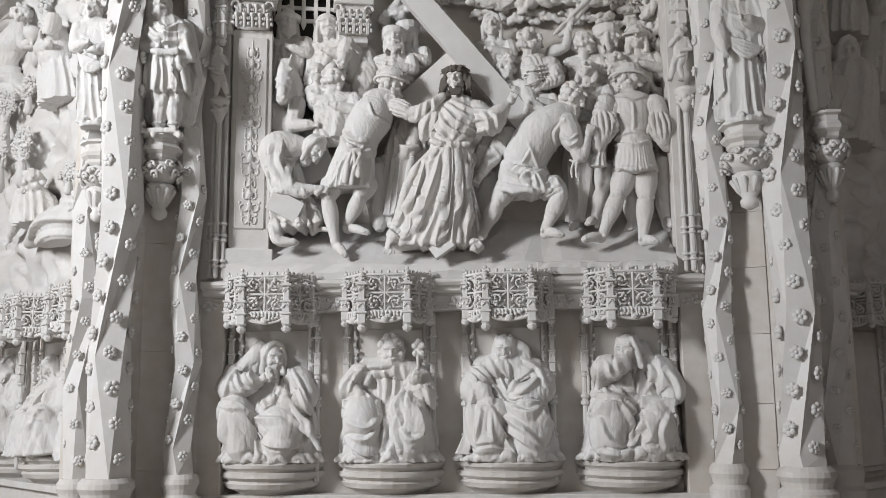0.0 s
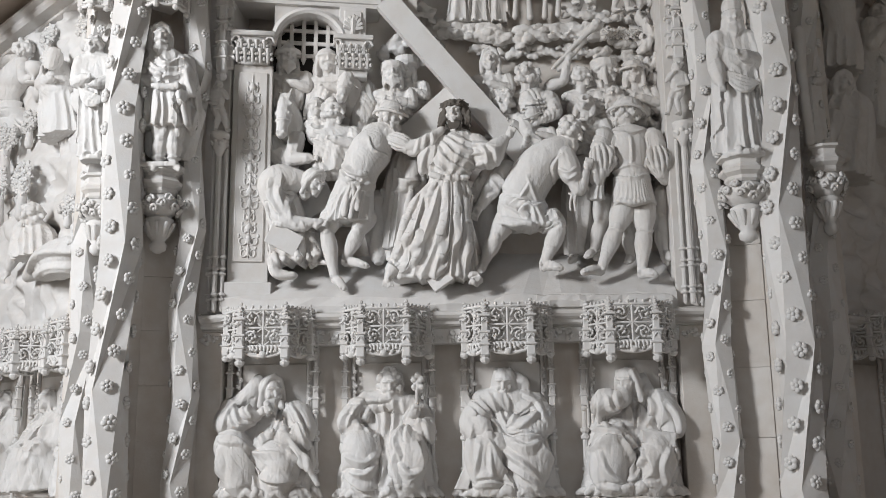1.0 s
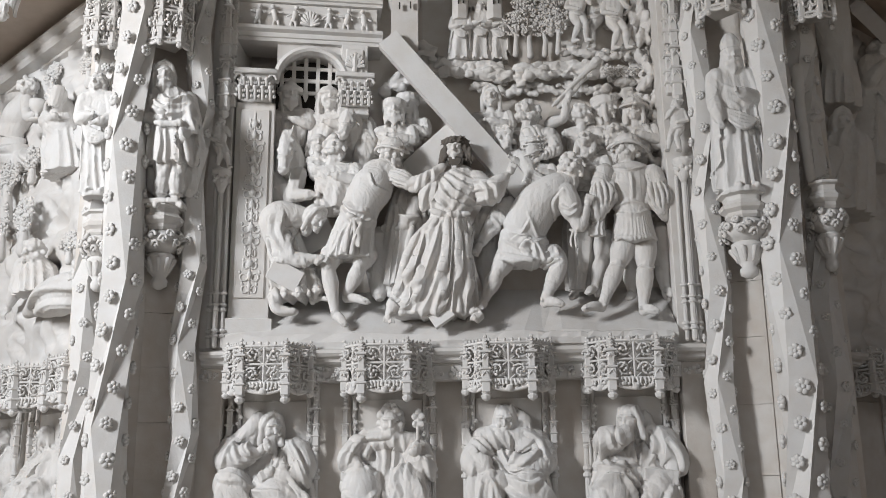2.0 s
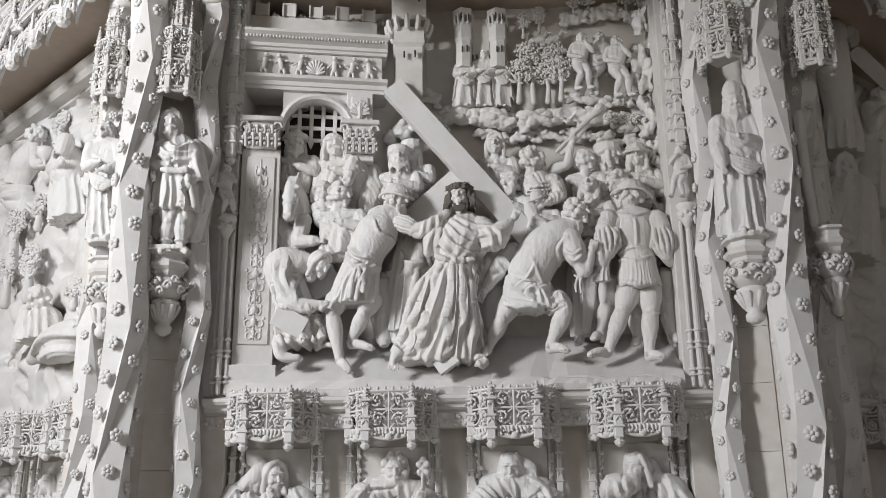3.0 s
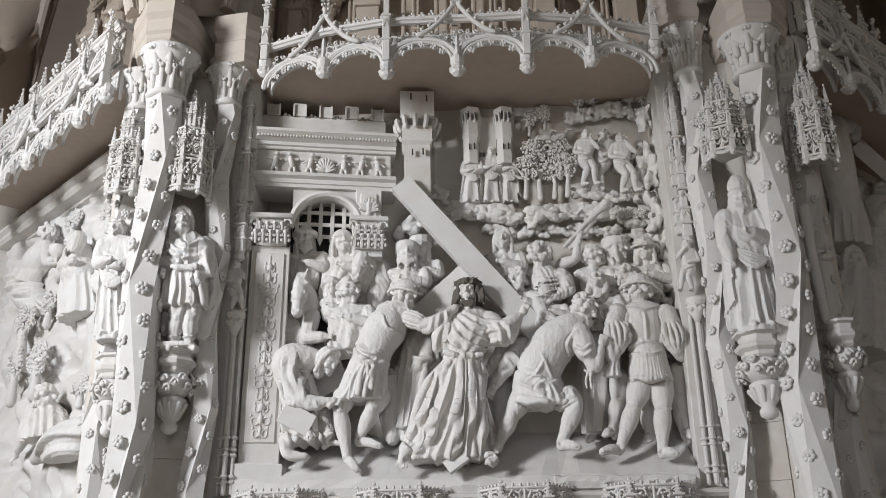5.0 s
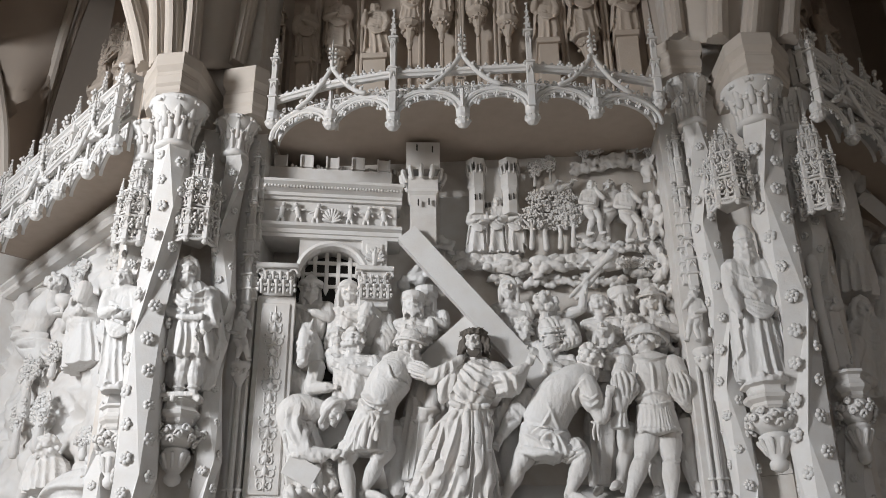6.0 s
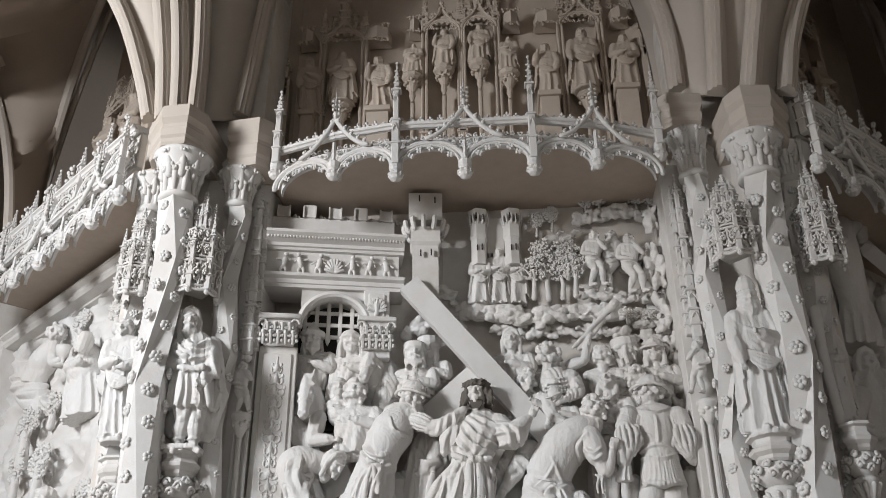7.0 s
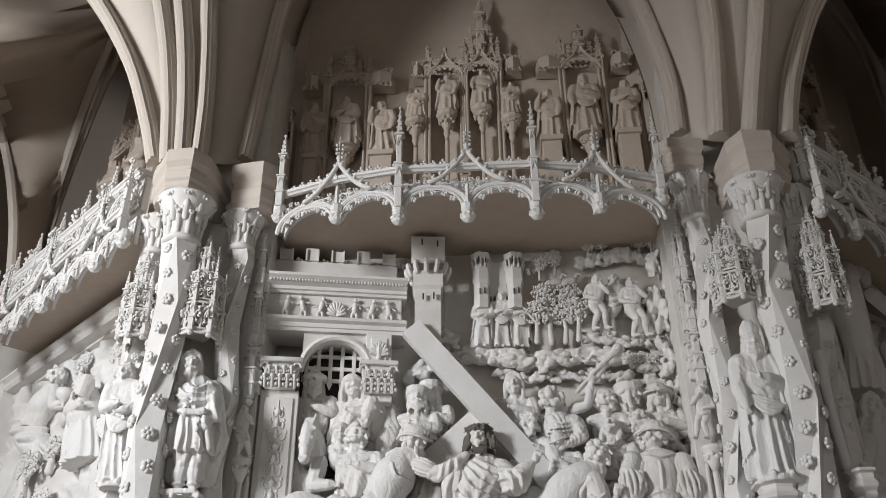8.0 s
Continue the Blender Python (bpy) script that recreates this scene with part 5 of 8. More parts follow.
bare_leg(s, (0.546, 7.04, 3.202), (0.61, 6.95, 3.114), (0.485, 7, 2.841), (0.606, 6.92, 2.798), 1.15)
statue(s, "carved limestone man in a short tunic bending low", group=F, folds=0.003, spacing=0.05, voxel=FINE, soft=2)

# soldier seen from behind
s = Solid()
mass(s, [((1.194, 7.08, 3.949), 0.08, 0.07), ((1.192, 7.08, 3.903), 0.165, 0.1), ((1.187, 7.06, 3.759), 0.175, 0.13), ((1.195, 7.06, 3.622), 0.14, 0.11), ((1.199, 7.06, 3.526), 0.135, 0.11)])
mass(s, [((1.2, 7.06, 3.544), 0.135, 0.11), ((1.193, 7.05, 3.415), 0.155, 0.13), ((1.197, 7.05, 3.294), 0.175, 0.15)], 18, 0.012, rnd, 140, 14)
folds_on(s, [[(1.05, 3.526), (1.17, 3.493), (1.31, 3.53)], [(1.04, 3.562), (1.17, 3.595), (1.3, 3.565)], [(1.05, 3.885), (1.17, 3.846), (1.3, 3.888)], [(1.04, 3.318), (1.17, 3.294), (1.32, 3.308)], [(1.18, 3.828), (1.18, 3.716), (1.18, 3.604)]], 0.009)
folds_on(s, [[(1.06, 3.831), (1.04, 3.719), (1.07, 3.606)], [(1.31, 3.834), (1.32, 3.712), (1.29, 3.592)]], 0.01)
head(s, (1.175, 7.05, 4.046), 1.12, (-0.75, -0.1), rnd, "curls", False, "helmet", 0.1)
limb(s, [(0.991, 7.04, 3.871), (0.947, 7, 3.746)], [0.08, 0.075])
slashed(s, (0.956, 7, 3.768), (0.972, 6.98, 3.558), 0.095)
limb(s, [(0.964, 6.98, 3.581), (0.905, 6.95, 3.475), (0.881, 6.93, 3.604)], [0.05, 0.045, 0.032])
limb(s, [(1.367, 7.04, 3.853), (1.398, 7, 3.735)], [0.08, 0.075])
slashed(s, (1.382, 7, 3.758), (1.415, 7, 3.532), 0.09)
limb(s, [(1.406, 7, 3.541), (1.446, 7.04, 3.488)], [0.05, 0.04])
mass(s, [((0.935, 6.98, 3.483), 0.03, 0.03), ((0.903, 6.96, 3.398), 0.055, 0.04), ((0.901, 6.96, 3.327), 0.06, 0.04)], 4, 0.02, rnd)
bare_leg(s, (1.121, 7.07, 3.278), (1.056, 7.02, 3.121), (0.919, 6.99, 2.797), (0.774, 6.92, 2.761), 1.12)
bare_leg(s, (1.273, 7.07, 3.275), (1.266, 7.02, 3.103), (1.219, 6.96, 2.76), (1.304, 6.88, 2.728), 1.12)
for p in ((1.046, 7.02, 3.099), (1.265, 7.02, 3.081)):
    s.tube([V(p, 0.062 * math.cos(q), 0.062 * math.sin(q), 0.012 * math.cos(3 * q)) for q in (math.tau * j / 14 for j in range(15))], 0.012, 6)
statue(s, "carved limestone soldier with a pleated skirt seen from behind", group=F, folds=0.003, spacing=0.05, voxel=FINE, soft=2)

# attendants in the hollow behind the front row
s, rb = Solid(), random.Random(17)
mass(s, [((-0.58, 7.3, 3.826), 0.1, 0.09), ((-0.579, 7.28, 3.677), 0.16, 0.12), ((-0.616, 7.27, 3.37), 0.17, 0.13), ((-0.643, 7.26, 3.021), 0.19, 0.14)], 6, 0.04, rb)
limb(s, [(-0.514, 7.2, 3.714), (-0.543, 7.16, 3.564), (-0.642, 7.16, 3.482)], [0.07, 0.065, 0.035])
folds_on(s, [[(-0.668, 3.666), (-0.601, 3.562), (-0.466, 3.559)], [(-0.534, 3.501), (-0.57, 3.294), (-0.513, 3.066)], [(-0.669, 3.48), (-0.687, 3.251), (-0.714, 3.024)]], 0.016)
statue(s, "carved limestone robed attendant half hidden behind the cross bearer", group=F, folds=0.003, voxel=0.0066)
s = Solid()
limb(s, [(0.23, 7.12, 3.637), (0.139, 7.1, 3.533), (0.011, 7.06, 3.316)], [0.085, 0.075, 0.04])
hand(s, (-0.007, 7.05, 3.287), (-0.5, -0.1, -0.9), 1.1, rb)
limb(s, [(0.039, 7.3, 3.411), (0.054, 7.28, 3.22), (0.068, 7.24, 2.982)], [0.11, 0.1, 0.05])
folds_on(s, [[(0.16, 3.559), (0.193, 3.504), (0.135, 3.447)], [(0.102, 3.506), (0.135, 3.447), (0.082, 3.403)]], 0.014)
statue(s, "carved limestone helper's forearm reaching down beside the robe", group=F, folds=0.003, voxel=0.0066)
s = Solid()
limb(s, [(-0.843, 7.3, 3.429), (-0.825, 7.26, 3.186), (-0.8, 7.2, 2.944)], [0.12, 0.1, 0.06])
statue(s, "carved limestone leg of an attendant behind the helmeted soldier", group=F, folds=0.003, voxel=0.0066)
for label, hip, knee, ankle, toe in (("bystander stepping forward", (0.993, 7.2, 3.367), (0.953, 7.14, 3.194), (0.88, 7.12, 2.953), (0.819, 7.05, 2.906)), ("bystander by the frame", (1.439, 7.2, 3.426), (1.444, 7.18, 3.239), (1.44, 7.14, 2.947), (1.451, 7.08, 2.882)),
                                     ("bystander between two others", (1.168, 7.22, 3.231), (1.178, 7.2, 3.112), (1.172, 7.16, 2.911), (1.135, 7.1, 2.865))):
    s = Solid()
    bare_leg(s, hip, knee, ankle, toe)
    statue(s, "carved limestone leg of a " + label, group=F, folds=0.0, voxel=0.0066)
s = Solid()
mass(s, [((0.788, 7.3, 3.573), 0.1, 0.1), ((0.798, 7.28, 3.391), 0.13, 0.12), ((0.762, 7.24, 2.96), 0.08, 0.08)], 4, 0.03, rb)
statue(s, "carved limestone hanging cloth of a bystander behind the bending man", group=F, folds=0.003, voxel=0.0066)

# two men half hidden behind the front row: legs and skirts
s = Solid()
torso(s, (0.766, 7.3, 3.694), (0.991, 7.3, 3.783), (0.884, 7.28, 3.449), 1.0, rnd, 2)
head(s, (0.894, 7.22, 4.026), 0.95, (-0.2, -0.9), rnd, "curls", False, None, 0.3)
cloth(s, [(0.752, 7.28, 3.500), (0.997, 7.26, 3.488)], [(0.741, 7.28, 3.314), (1.007, 7.26, 3.321)], 7, 0.03, rnd)
leg(s, (1.012, 7.28, 3.353), (0.983, 7.22, 3.180), (0.919, 7.18, 2.964), (0.896, 7.1, 2.896), 1.0, True)
leg(s, (0.826, 7.3, 3.363), (0.794, 7.28, 3.175), (0.740, 7.24, 2.944), (0.704, 7.16, 2.886), 1.0)
leg(s, (1.404, 7.24, 3.333), (1.424, 7.2, 3.142), (1.429, 7.15, 2.932), (1.438, 7.1, 2.849), 0.95)
statue(s, "carved limestone attendant half hidden behind the soldier", group=F)
s = Solid()
cloth(s, [(-0.794, 7.25, 3.535), (-0.585, 7.22, 3.521)], [(-0.836, 7.25, 2.939), (-0.610, 7.22, 2.972)], 6, 0.04, rnd)
leg(s, (-0.680, 7.25, 3.252), (-0.690, 7.22, 3.155), (-0.719, 7.2, 2.971), (-0.647, 7.14, 2.905), 0.9)
torso(s, (-0.556, 7.26, 3.721), (-0.403, 7.26, 3.717), (-0.543, 7.25, 3.458), 0.9, rnd, 3)
s.tube([(0.076, 7.15, 3.624), (0.038, 7.12, 3.547), (-0.042, 7.14, 3.416)], [0.05, 0.06, 0.05], 8)
s.tube([(0.194, 7.16, 3.764), (0.098, 7.12, 3.615)], [0.06, 0.055], 8)
leg(s, (-0.010, 7.25, 3.466), (0.065, 7.25, 3.279), (0.104, 7.25, 3.096), (0.145, 7.2, 3.040), 0.9)
statue(s, "carved limestone helpers' limbs and cloth behind the cross bearer", group=F)

# --- riders and crowd, upper rows ---
def bust(p, k, face, hat, hair="curls", beard=False, tip=0.0, wrap=4, label="", drop=0.46, spread=0.17, cape=True):
    """A figure of the crowd, head to waist; the rows before it hide the rest."""
    s = Solid()
    c = Vector(p)
    y, b = c.y + 0.04, k * 0.95
    ls, rs = (c.x - spread * b, y, c.z - 0.175 * k), (c.x + spread * b, y, c.z - 0.17 * k)
    hip = (c.x, y + 0.03, c.z - drop)
    head(s, p, k * 1.14, face, rnd, hair, beard, hat, tip)
    torso(s, ls, rs, hip, b * 0.85, rnd, wrap)
    if cape:
        sh = rnd.uniform(-0.06, 0.06)
        cloth(s, [ls, (c.x, y - 0.07 * b, c.z - 0.17 * k), rs], [(ls[0] - 0.02 + sh, y, hip[2]), (c.x + sh, y - 0.08, hip[2]), (rs[0] + 0.02 + sh, y, hip[2])], 4, 0.03 * b, rnd, 0.02)
        swag(s, V(ls, 0, -0.06 * b, 0.02), V(rs, 0, -0.06 * b, 0.02), 0.07, 3, 0.02 * b, rnd)
        arm(s, V(rs, 0, -0.02, 0), (c.x + spread * b * 1.2, y - 0.07, c.z - 0.3 * k), (c.x + rnd.uniform(-0.02, 0.06), y - 0.12, c.z - 0.26 * k), b * 0.8, rnd, "wide")
    return statue(s, label, group=F, voxel=0.0068, folds=0.005, spacing=0.045)


bust((-1.567, 7.24, 4.666), 0.92, (0.25, -0.9), "cone", "long", True, 0, 3, "carved limestone bearded rider in a pointed turban")
bust((-1.244, 7.23, 4.624), 0.92, (0.3, -0.9), "cap", "long", False, 0, 5, "carved limestone young rider in a beret and cloak", 0.5)
bust((-1.308, 7.16, 4.200), 0.72, (0.2, -0.9), "cap", None, False, 0, 2, "small carved limestone head of a man in a cap", 0.25, 0.12)
bust((-1.155, 7.09, 4.130), 0.95, (0.7, -0.5), None, "curls", False, -0.1, 6, "carved limestone curly-haired youth in a cloak", 0.5, 0.18)
bust((-0.687, 7.18, 4.467), 0.88, (0.1, -0.95), "turban", "long", True, 0.15, 4, "carved limestone bearded man in a turban", 0.36)
bust((-0.581, 7.27, 4.560), 0.85, (-0.3, -0.9), "turban", "long", False, 0, 2, "carved limestone woman in a turban behind", 0.3)
bust((0.117, 7.21, 4.582), 0.85, (-0.1, -0.95), None, "hood", False, 0, 6, "carved limestone woman in a veil", 0.42, 0.17)
bust((0.224, 7.13, 4.207), 0.8, (-0.5, -0.8), None, "curls", True, -0.1, 3, "carved limestone bearded man beside the cross", 0.3, 0.13)
bust((0.422, 7.21, 4.440), 0.98, (0.8, 0.4), None, "curls", False, 0, 2, "carved limestone curly-haired man looking away", 0.42, 0.17)
bust((0.854, 7.21, 4.414), 0.82, (0.6, -0.7), "cap", "curls", False, 0.1, 3, "carved limestone man in a brimmed cap", 0.34)
bust((1.056, 7.24, 4.465), 0.88, (0.75, -0.6), "turban", "long", False, 0.1, 3, "carved limestone man in a wound turban", 0.36)
bust((1.279, 7.19, 4.432), 0.88, (-0.2, -0.95), "helmet", "long", False, 0.1, 3, "carved limestone boy in a helmet", 0.4)
bust((0.868, 7.11, 4.149), 0.88, (-0.3, -0.9), None, "long", False, 0.45, 4, "carved limestone youth with upturned face", 0.34)
bust((1.095, 7.15, 4.205), 0.8, (-0.95, -0.3), None, "curls", False, 0, 3, "carved limestone man in profile behind the soldier", 0.3, 0.12)
bust((0.443, 7.07, 4.038), 0.6, (-0.6, -0.7), "helmet", None, False, -0.3, 2, "carved limestone stooping soldier in breastplate", 0.3, 0.24)
s = Solid()
s.ball((0.463, 7.16, 4.190), (0.15, 0.11, 0.13), 12, 8)
for j in range(4):
    s.tube(bow(V((0.347, 7.1, 4.197), 0, 0, -0.03 * j), V((0.430, 6.98, 4.150), 0, 0, -0.03 * j), V((0.574, 7.08, 4.206), 0, 0, -0.035 * j), 6), 0.009, 5)
arm(s, (0.577, 7.12, 4.221), (0.635, 7.08, 4.083), (0.495, 7.06, 4.008), 0.95, rnd, "puff")
arm(s, (0.362, 7.1, 4.026), (0.420, 7.05, 3.865), (0.505, 7.02, 3.806), 0.9, rnd, "puff")
statue(s, "carved limestone breastplate and sleeve of a stooping soldier", group=F)
s = Solid().tube([(0.620, 7.2, 4.499), (0.791, 7.16, 4.669), (0.912, 7.13, 4.775), (0.988, 7.1, 4.840)], [0.014, 0.018, 0.025, 0.048], 10)
s.tube([(0.668, 7.22, 4.496), (0.824, 7.18, 4.646), (0.893, 7.16, 4.727)], [0.022, 0.02, 0.02], 8)
arm(s, (0.594, 7.26, 4.372), (0.707, 7.2, 4.385), (0.753, 7.18, 4.562), 0.8, rnd)
statue(s, "carved limestone horn held aloft by a trumpeter", name="carved_horn", group=F)
s = Solid()
arm(s, (1.445, 7.26, 4.243), (1.469, 7.2, 4.122), (1.383, 7.16, 4.248), 0.85, rnd, "puff")
s.ball((1.450, 7.36, 4.381), (0.13, 0.08, 0.18), 10, 8)
statue(s, "carved limestone shoulder and hand of a bystander", group=F)


def horse(p, q, label):
    """A horse's head from the poll p to the muzzle q, with mane and neck."""
    s = Solid()
    p, q = Vector(p), Vector(q)
    s.tube([p, p.lerp(q, 0.35), p.lerp(q, 0.75), q], [0.07, 0.068, 0.048, 0.046], 10)
    s.tube([p + Vector((0.02, 0.12, -0.2)), p + Vector((0.0, 0.06, -0.05)), p], [0.15, 0.11, 0.075], 10)
    for e in (-1, 1):
        s.tube([p + Vector((e * 0.04, 0, 0.05)), p + Vector((e * 0.055, -0.01, 0.12))], [0.02, 0.008], 6)
        s.ball(p.lerp(q, 0.38) + Vector((e * 0.05, -0.03, 0)), 0.02, 6, 5)
        s.ball(q + Vector((e * 0.025, -0.035, 0.01)), 0.014, 6, 4)
    for j in range(10):
        s.tube([p + Vector((rnd.uniform(-0.04, 0.06), -0.03, 0.07)), p + Vector((rnd.uniform(-0.06, 0.08), -0.06, -0.03)), p + Vector((rnd.uniform(-0.06, 0.1), -0.05, -0.12))], [0.013, 0.015, 0.008], 5)
    s.tube([p.lerp(q, 0.62) + Vector((0.06 * math.cos(t), 0.058 * math.sin(t), 0.01)) for t in (math.tau * i / 10 for i in range(11))], 0.009, 5)
    return statue(s, label, name="carved_horse", group=F, folds=0.0)


horse((-1.564, 7.14, 4.241), (-1.560, 7.02, 3.936), "carved limestone horse's head lowered between the riders")
horse((-1.054, 7.16, 4.461), (-1.089, 7.04, 4.228), "carved limestone horse's head beside the gate pier")
s = Solid()
s.tube([(-0.950, 7.32, 4.423), (-0.903, 7.26, 4.222), (-0.964, 7.28, 3.982)], [0.1, 0.14, 0.1], 10)
s.tube([(-1.672, 7.28, 3.955), (-1.630, 7.22, 3.813), (-1.532, 7.22, 3.690)], [0.09, 0.12, 0.1], 10)
arm(s, (-1.468, 7.2, 3.972), (-1.491, 7.12, 3.755), (-1.337, 7.06, 3.743), 0.85, rnd, "wide")
cloth(s, [(-1.667, 7.2, 3.689), (-1.450, 7.16, 3.680)], [(-1.686, 7.2, 3.603), (-1.424, 7.16, 3.599)], 5, 0.03, rnd)
statue(s, "carved limestone flank of a horse and a groom's sleeve", name="carved_horse", group=F)

# --- the cross: two beams ---
def beam(a, b, w, d, label):
    """A squared timber from a to b, w wide, d deep."""
    a, b = Vector(a), Vector(b)
    ax = (b - a).normalized()
    side = ax.cross(Vector((0, -1, 0))).normalized() * w / 2
    f = Vector((0, d / 2, 0))
    return [[p + side - f, p - side - f, p - side + f, p + side + f] for p in (a, a + ax * 0.004, b - ax * 0.004, b)]


t = thing("carved_cross", "large plain limestone cross carried aslant", "cross")
part("long_beam", Solid().loft(beam((-0.725, 7.02, 5.045), (0.443, 7.12, 3.633), 0.185, 0.1, "")), CARVED, t)
part("cross_beam", Solid().loft(beam((-0.582, 7.2, 3.896), (-0.096, 7.14, 4.310), 0.24, 0.07, "")), CARVED, t)
part("cross_beam", Solid().loft(beam((-1.533, 7.24, 3.365), (-1.207, 7.24, 3.544), 0.3, 0.06, "")), CARVED, t)
s = Solid().box(-0.085, 0.085, -0.02, 0.02, -0.075, 0.075, 0.003)
whole("carved_tablet", s, CARVED, "small square limestone tablet lying against the robe", "tablet", at=Matrix.Translation((-0.303, 6.84, 2.718)) @ pose(0, 0, 0, -18, -35, 0))


# ---- the gate and towers in the relief ----
GATE = Matrix.Translation((-1.95, 6.99, 0)) @ pose(0, 0, 0, 0, 0, 11)


def frieze_figures(s, x0, x1, z, h, n, y, rnd):
    """Tiny carved boys with shields."""
    for k in range(n):
        x = x0 + (x1 - x0) * (k + 0.5) / n + rnd.uniform(-0.01, 0.01)
        if k == n // 2:
            for j in range(9):
                a = math.pi * j / 8
                s.tube([(x, y, z + h * 0.2), (x + 0.075 * math.cos(a), y - 0.012, z + h * 0.3 + 0.1 * math.sin(a))], [0.012, 0.015], 5)
            continue
        lean = rnd.uniform(-0.02, 0.02)
        s.tube([(x, y, z + h * 0.35), (x + lean, y - 0.01, z + h * 0.7)], [0.022, 0.026], 7)
        s.ball((x + lean * 1.5, y - 0.012, z + h * 0.9), 0.021, 7, 5)
        for e in (-1, 1):
            s.tube([(x + e * 0.01, y, z + h * 0.4), (x + e * 0.022, y - 0.008, z + h * 0.2), (x + e * 0.018, y, z)], [0.015, 0.014, 0.01], 6)
            s.tube([(x + lean + e * 0.02, y, z + h * 0.68), (x + e * 0.055, y - 0.01, z + h * (0.5 + 0.2 * rnd.random()))], [0.011, 0.009], 6)


def leafy_capital(s, x, y, z0, z1, w):
    s.loft([[(x - w * g, y - w * 0.5 * g, z), (x + w * g, y - w * 0.5 * g, z), (x + w * g, y + 0.1, z), (x - w * g, y + 0.1, z)] for g, z in ((0.8, z0), (0.86, z0 + 0.3 * (z1 - z0)), (1.0, z1))])
    s.box(x - w * 1.15, x + w * 1.15, y - w * 0.75, y + 0.1, z1 - 0.03, z1 + 0.012)
    for row, n in ((0, 5), (1, 4)):
        for k in range(n):
            X, zz = x + (k - (n - 1) / 2) * w * 0.4, z0 + row * 0.3 * (z1 - z0)
            for j in range(6):
                a = math.pi * j / 5
                s.ball((X + 0.32 * w * math.cos(a) * 0.6, y - w * (0.5 + 0.2 * math.sin(a)), zz + (z1 - z0) * (0.1 + 0.28 * math.sin(a))), (w * 0.1, w * 0.1, w * 0.13), 5, 4)
            s.tube([(X, y - w * 0.45, zz), (X, y - w * 0.62, zz + 0.28 * (z1 - z0)), (X, y - w * 0.85, zz + 0.36 * (z1 - z0))], [w * 0.1, w * 0.12, w * 0.07], 5)
    for e in (-1, 1):
        pts = [(x + e * w * (0.85 + 0.25 * math.cos(t) * (1 - t / 9)), y - w * 0.55, z1 - 0.07 + 0.045 * math.sin(t) * (1 - t / 9)) for t in (j * 0.7 for j in range(9))]
        s.tube(pts, 0.012, 5)


t = thing("carved_gate", "carved limestone city gate with arch, portcullis and frieze", "gate", at=GATE)
rg = random.Random(5)
s = Solid().box(0.0, 0.31, -0.02, 0.5, 2.72, 4.52).box(-0.02, 0.34, -0.06, 0.5, 2.5, 2.74)
s.box(0.04, 0.27, -0.035, 0.0, 2.9, 4.45)
part("pilaster", s, LIME, t)
s = Solid()
for k in range(15):
    z, w = 2.98 + 0.096 * k, 0.055 + 0.02 * math.sin(k * 1.7)
    s.lathe(0.155, -0.036, [(0.006, z - 0.04), (0.02, z - 0.02), (0.012 + 0.01 * (k % 3), z), (0.018, z + 0.02), (0.006, z + 0.04)], 8)
    for e in (-1, 1):
        s.tube([(0.155 + e * (0.012 + w * (1 - math.cos(0.8 * j)) * 0.55 * (1 - j / 14)), -0.037, z - 0.02 + 0.045 * math.sin(0.8 * j) * (1 - j / 12)) for j in range(9)], [0.007] * 7 + [0.009, 0.011], 5)
        s.ball((0.155 + e * w, -0.036, z + 0.03), (0.012, 0.008, 0.016), 5, 4)
s.tube([(0.155, -0.036, 2.93), (0.155, -0.036, 4.42)], 0.006, 5)
part("candelabra_relief", s, CARVED, t, smooth=True)
s = Solid()
leafy_capital(s, 0.15, -0.02, 4.52, 4.76, 0.15)
part("capital", s, CARVED, t, smooth=True)
# wall round the arch
R0, ax, az = 0.29, 0.6, 4.72
arch = [(0.31, 4.77), *[(ax - R0 * math.cos(math.pi * k / 14), az + R0 * math.sin(math.pi * k / 14)) for k in range(15)], (0.9, 4.77)]
rows = []
for a0, b0 in arch:
    rows.append([(a0, 0.03, b0), (a0, 0.03, 5.07), (a0, 0.3, 5.07), (a0, 0.3, b0)])
s = Solid().loft(rows)
part("arch_wall", s, LIME, t)
s = Solid().sweep([(ax - R0 * math.cos(math.pi * k / 16), 0.03, az + R0 * math.sin(math.pi * k / 16)) for k in range(17)], [(-0.03, -0.02), (-0.03, 0.06), (0.0, 0.075), (0.02, 0.06), (0.02, -0.02)], up=(0, -1, 0))
part("archivolt", s, CARVED, t)
for k in range(6):
    s = Solid()
    x = ax - 0.25 + 0.1 * k
    top = az + math.sqrt(max(0.0, R0 ** 2 - (x - ax) ** 2))
    s.box(x - 0.017, x + 0.017, 0.14, 0.17, 4.66, top + 0.02, 0.003)
    s.loft([[(x - 0.024, 0.138, 4.665), (x + 0.024, 0.138, 4.665), (x + 0.024, 0.172, 4.665), (x - 0.024, 0.172, 4.665)], [(x - 0.003, 0.15, 4.61), (x + 0.003, 0.15, 4.61), (x + 0.003, 0.16, 4.61), (x - 0.003, 0.16, 4.61)]])
    part("portcullis_bar", s, LIME, t)
for z, w in ((4.69, 0.29), (4.8, 0.28), (4.91, 0.22)):
    part("portcullis_bar", Solid().box(ax - w, ax + w, 0.145, 0.165, z - 0.016, z + 0.016, 0.003), LIME, t)
# dark sheet painting the shade inside the gateway
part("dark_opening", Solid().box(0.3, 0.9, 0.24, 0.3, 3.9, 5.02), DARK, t)
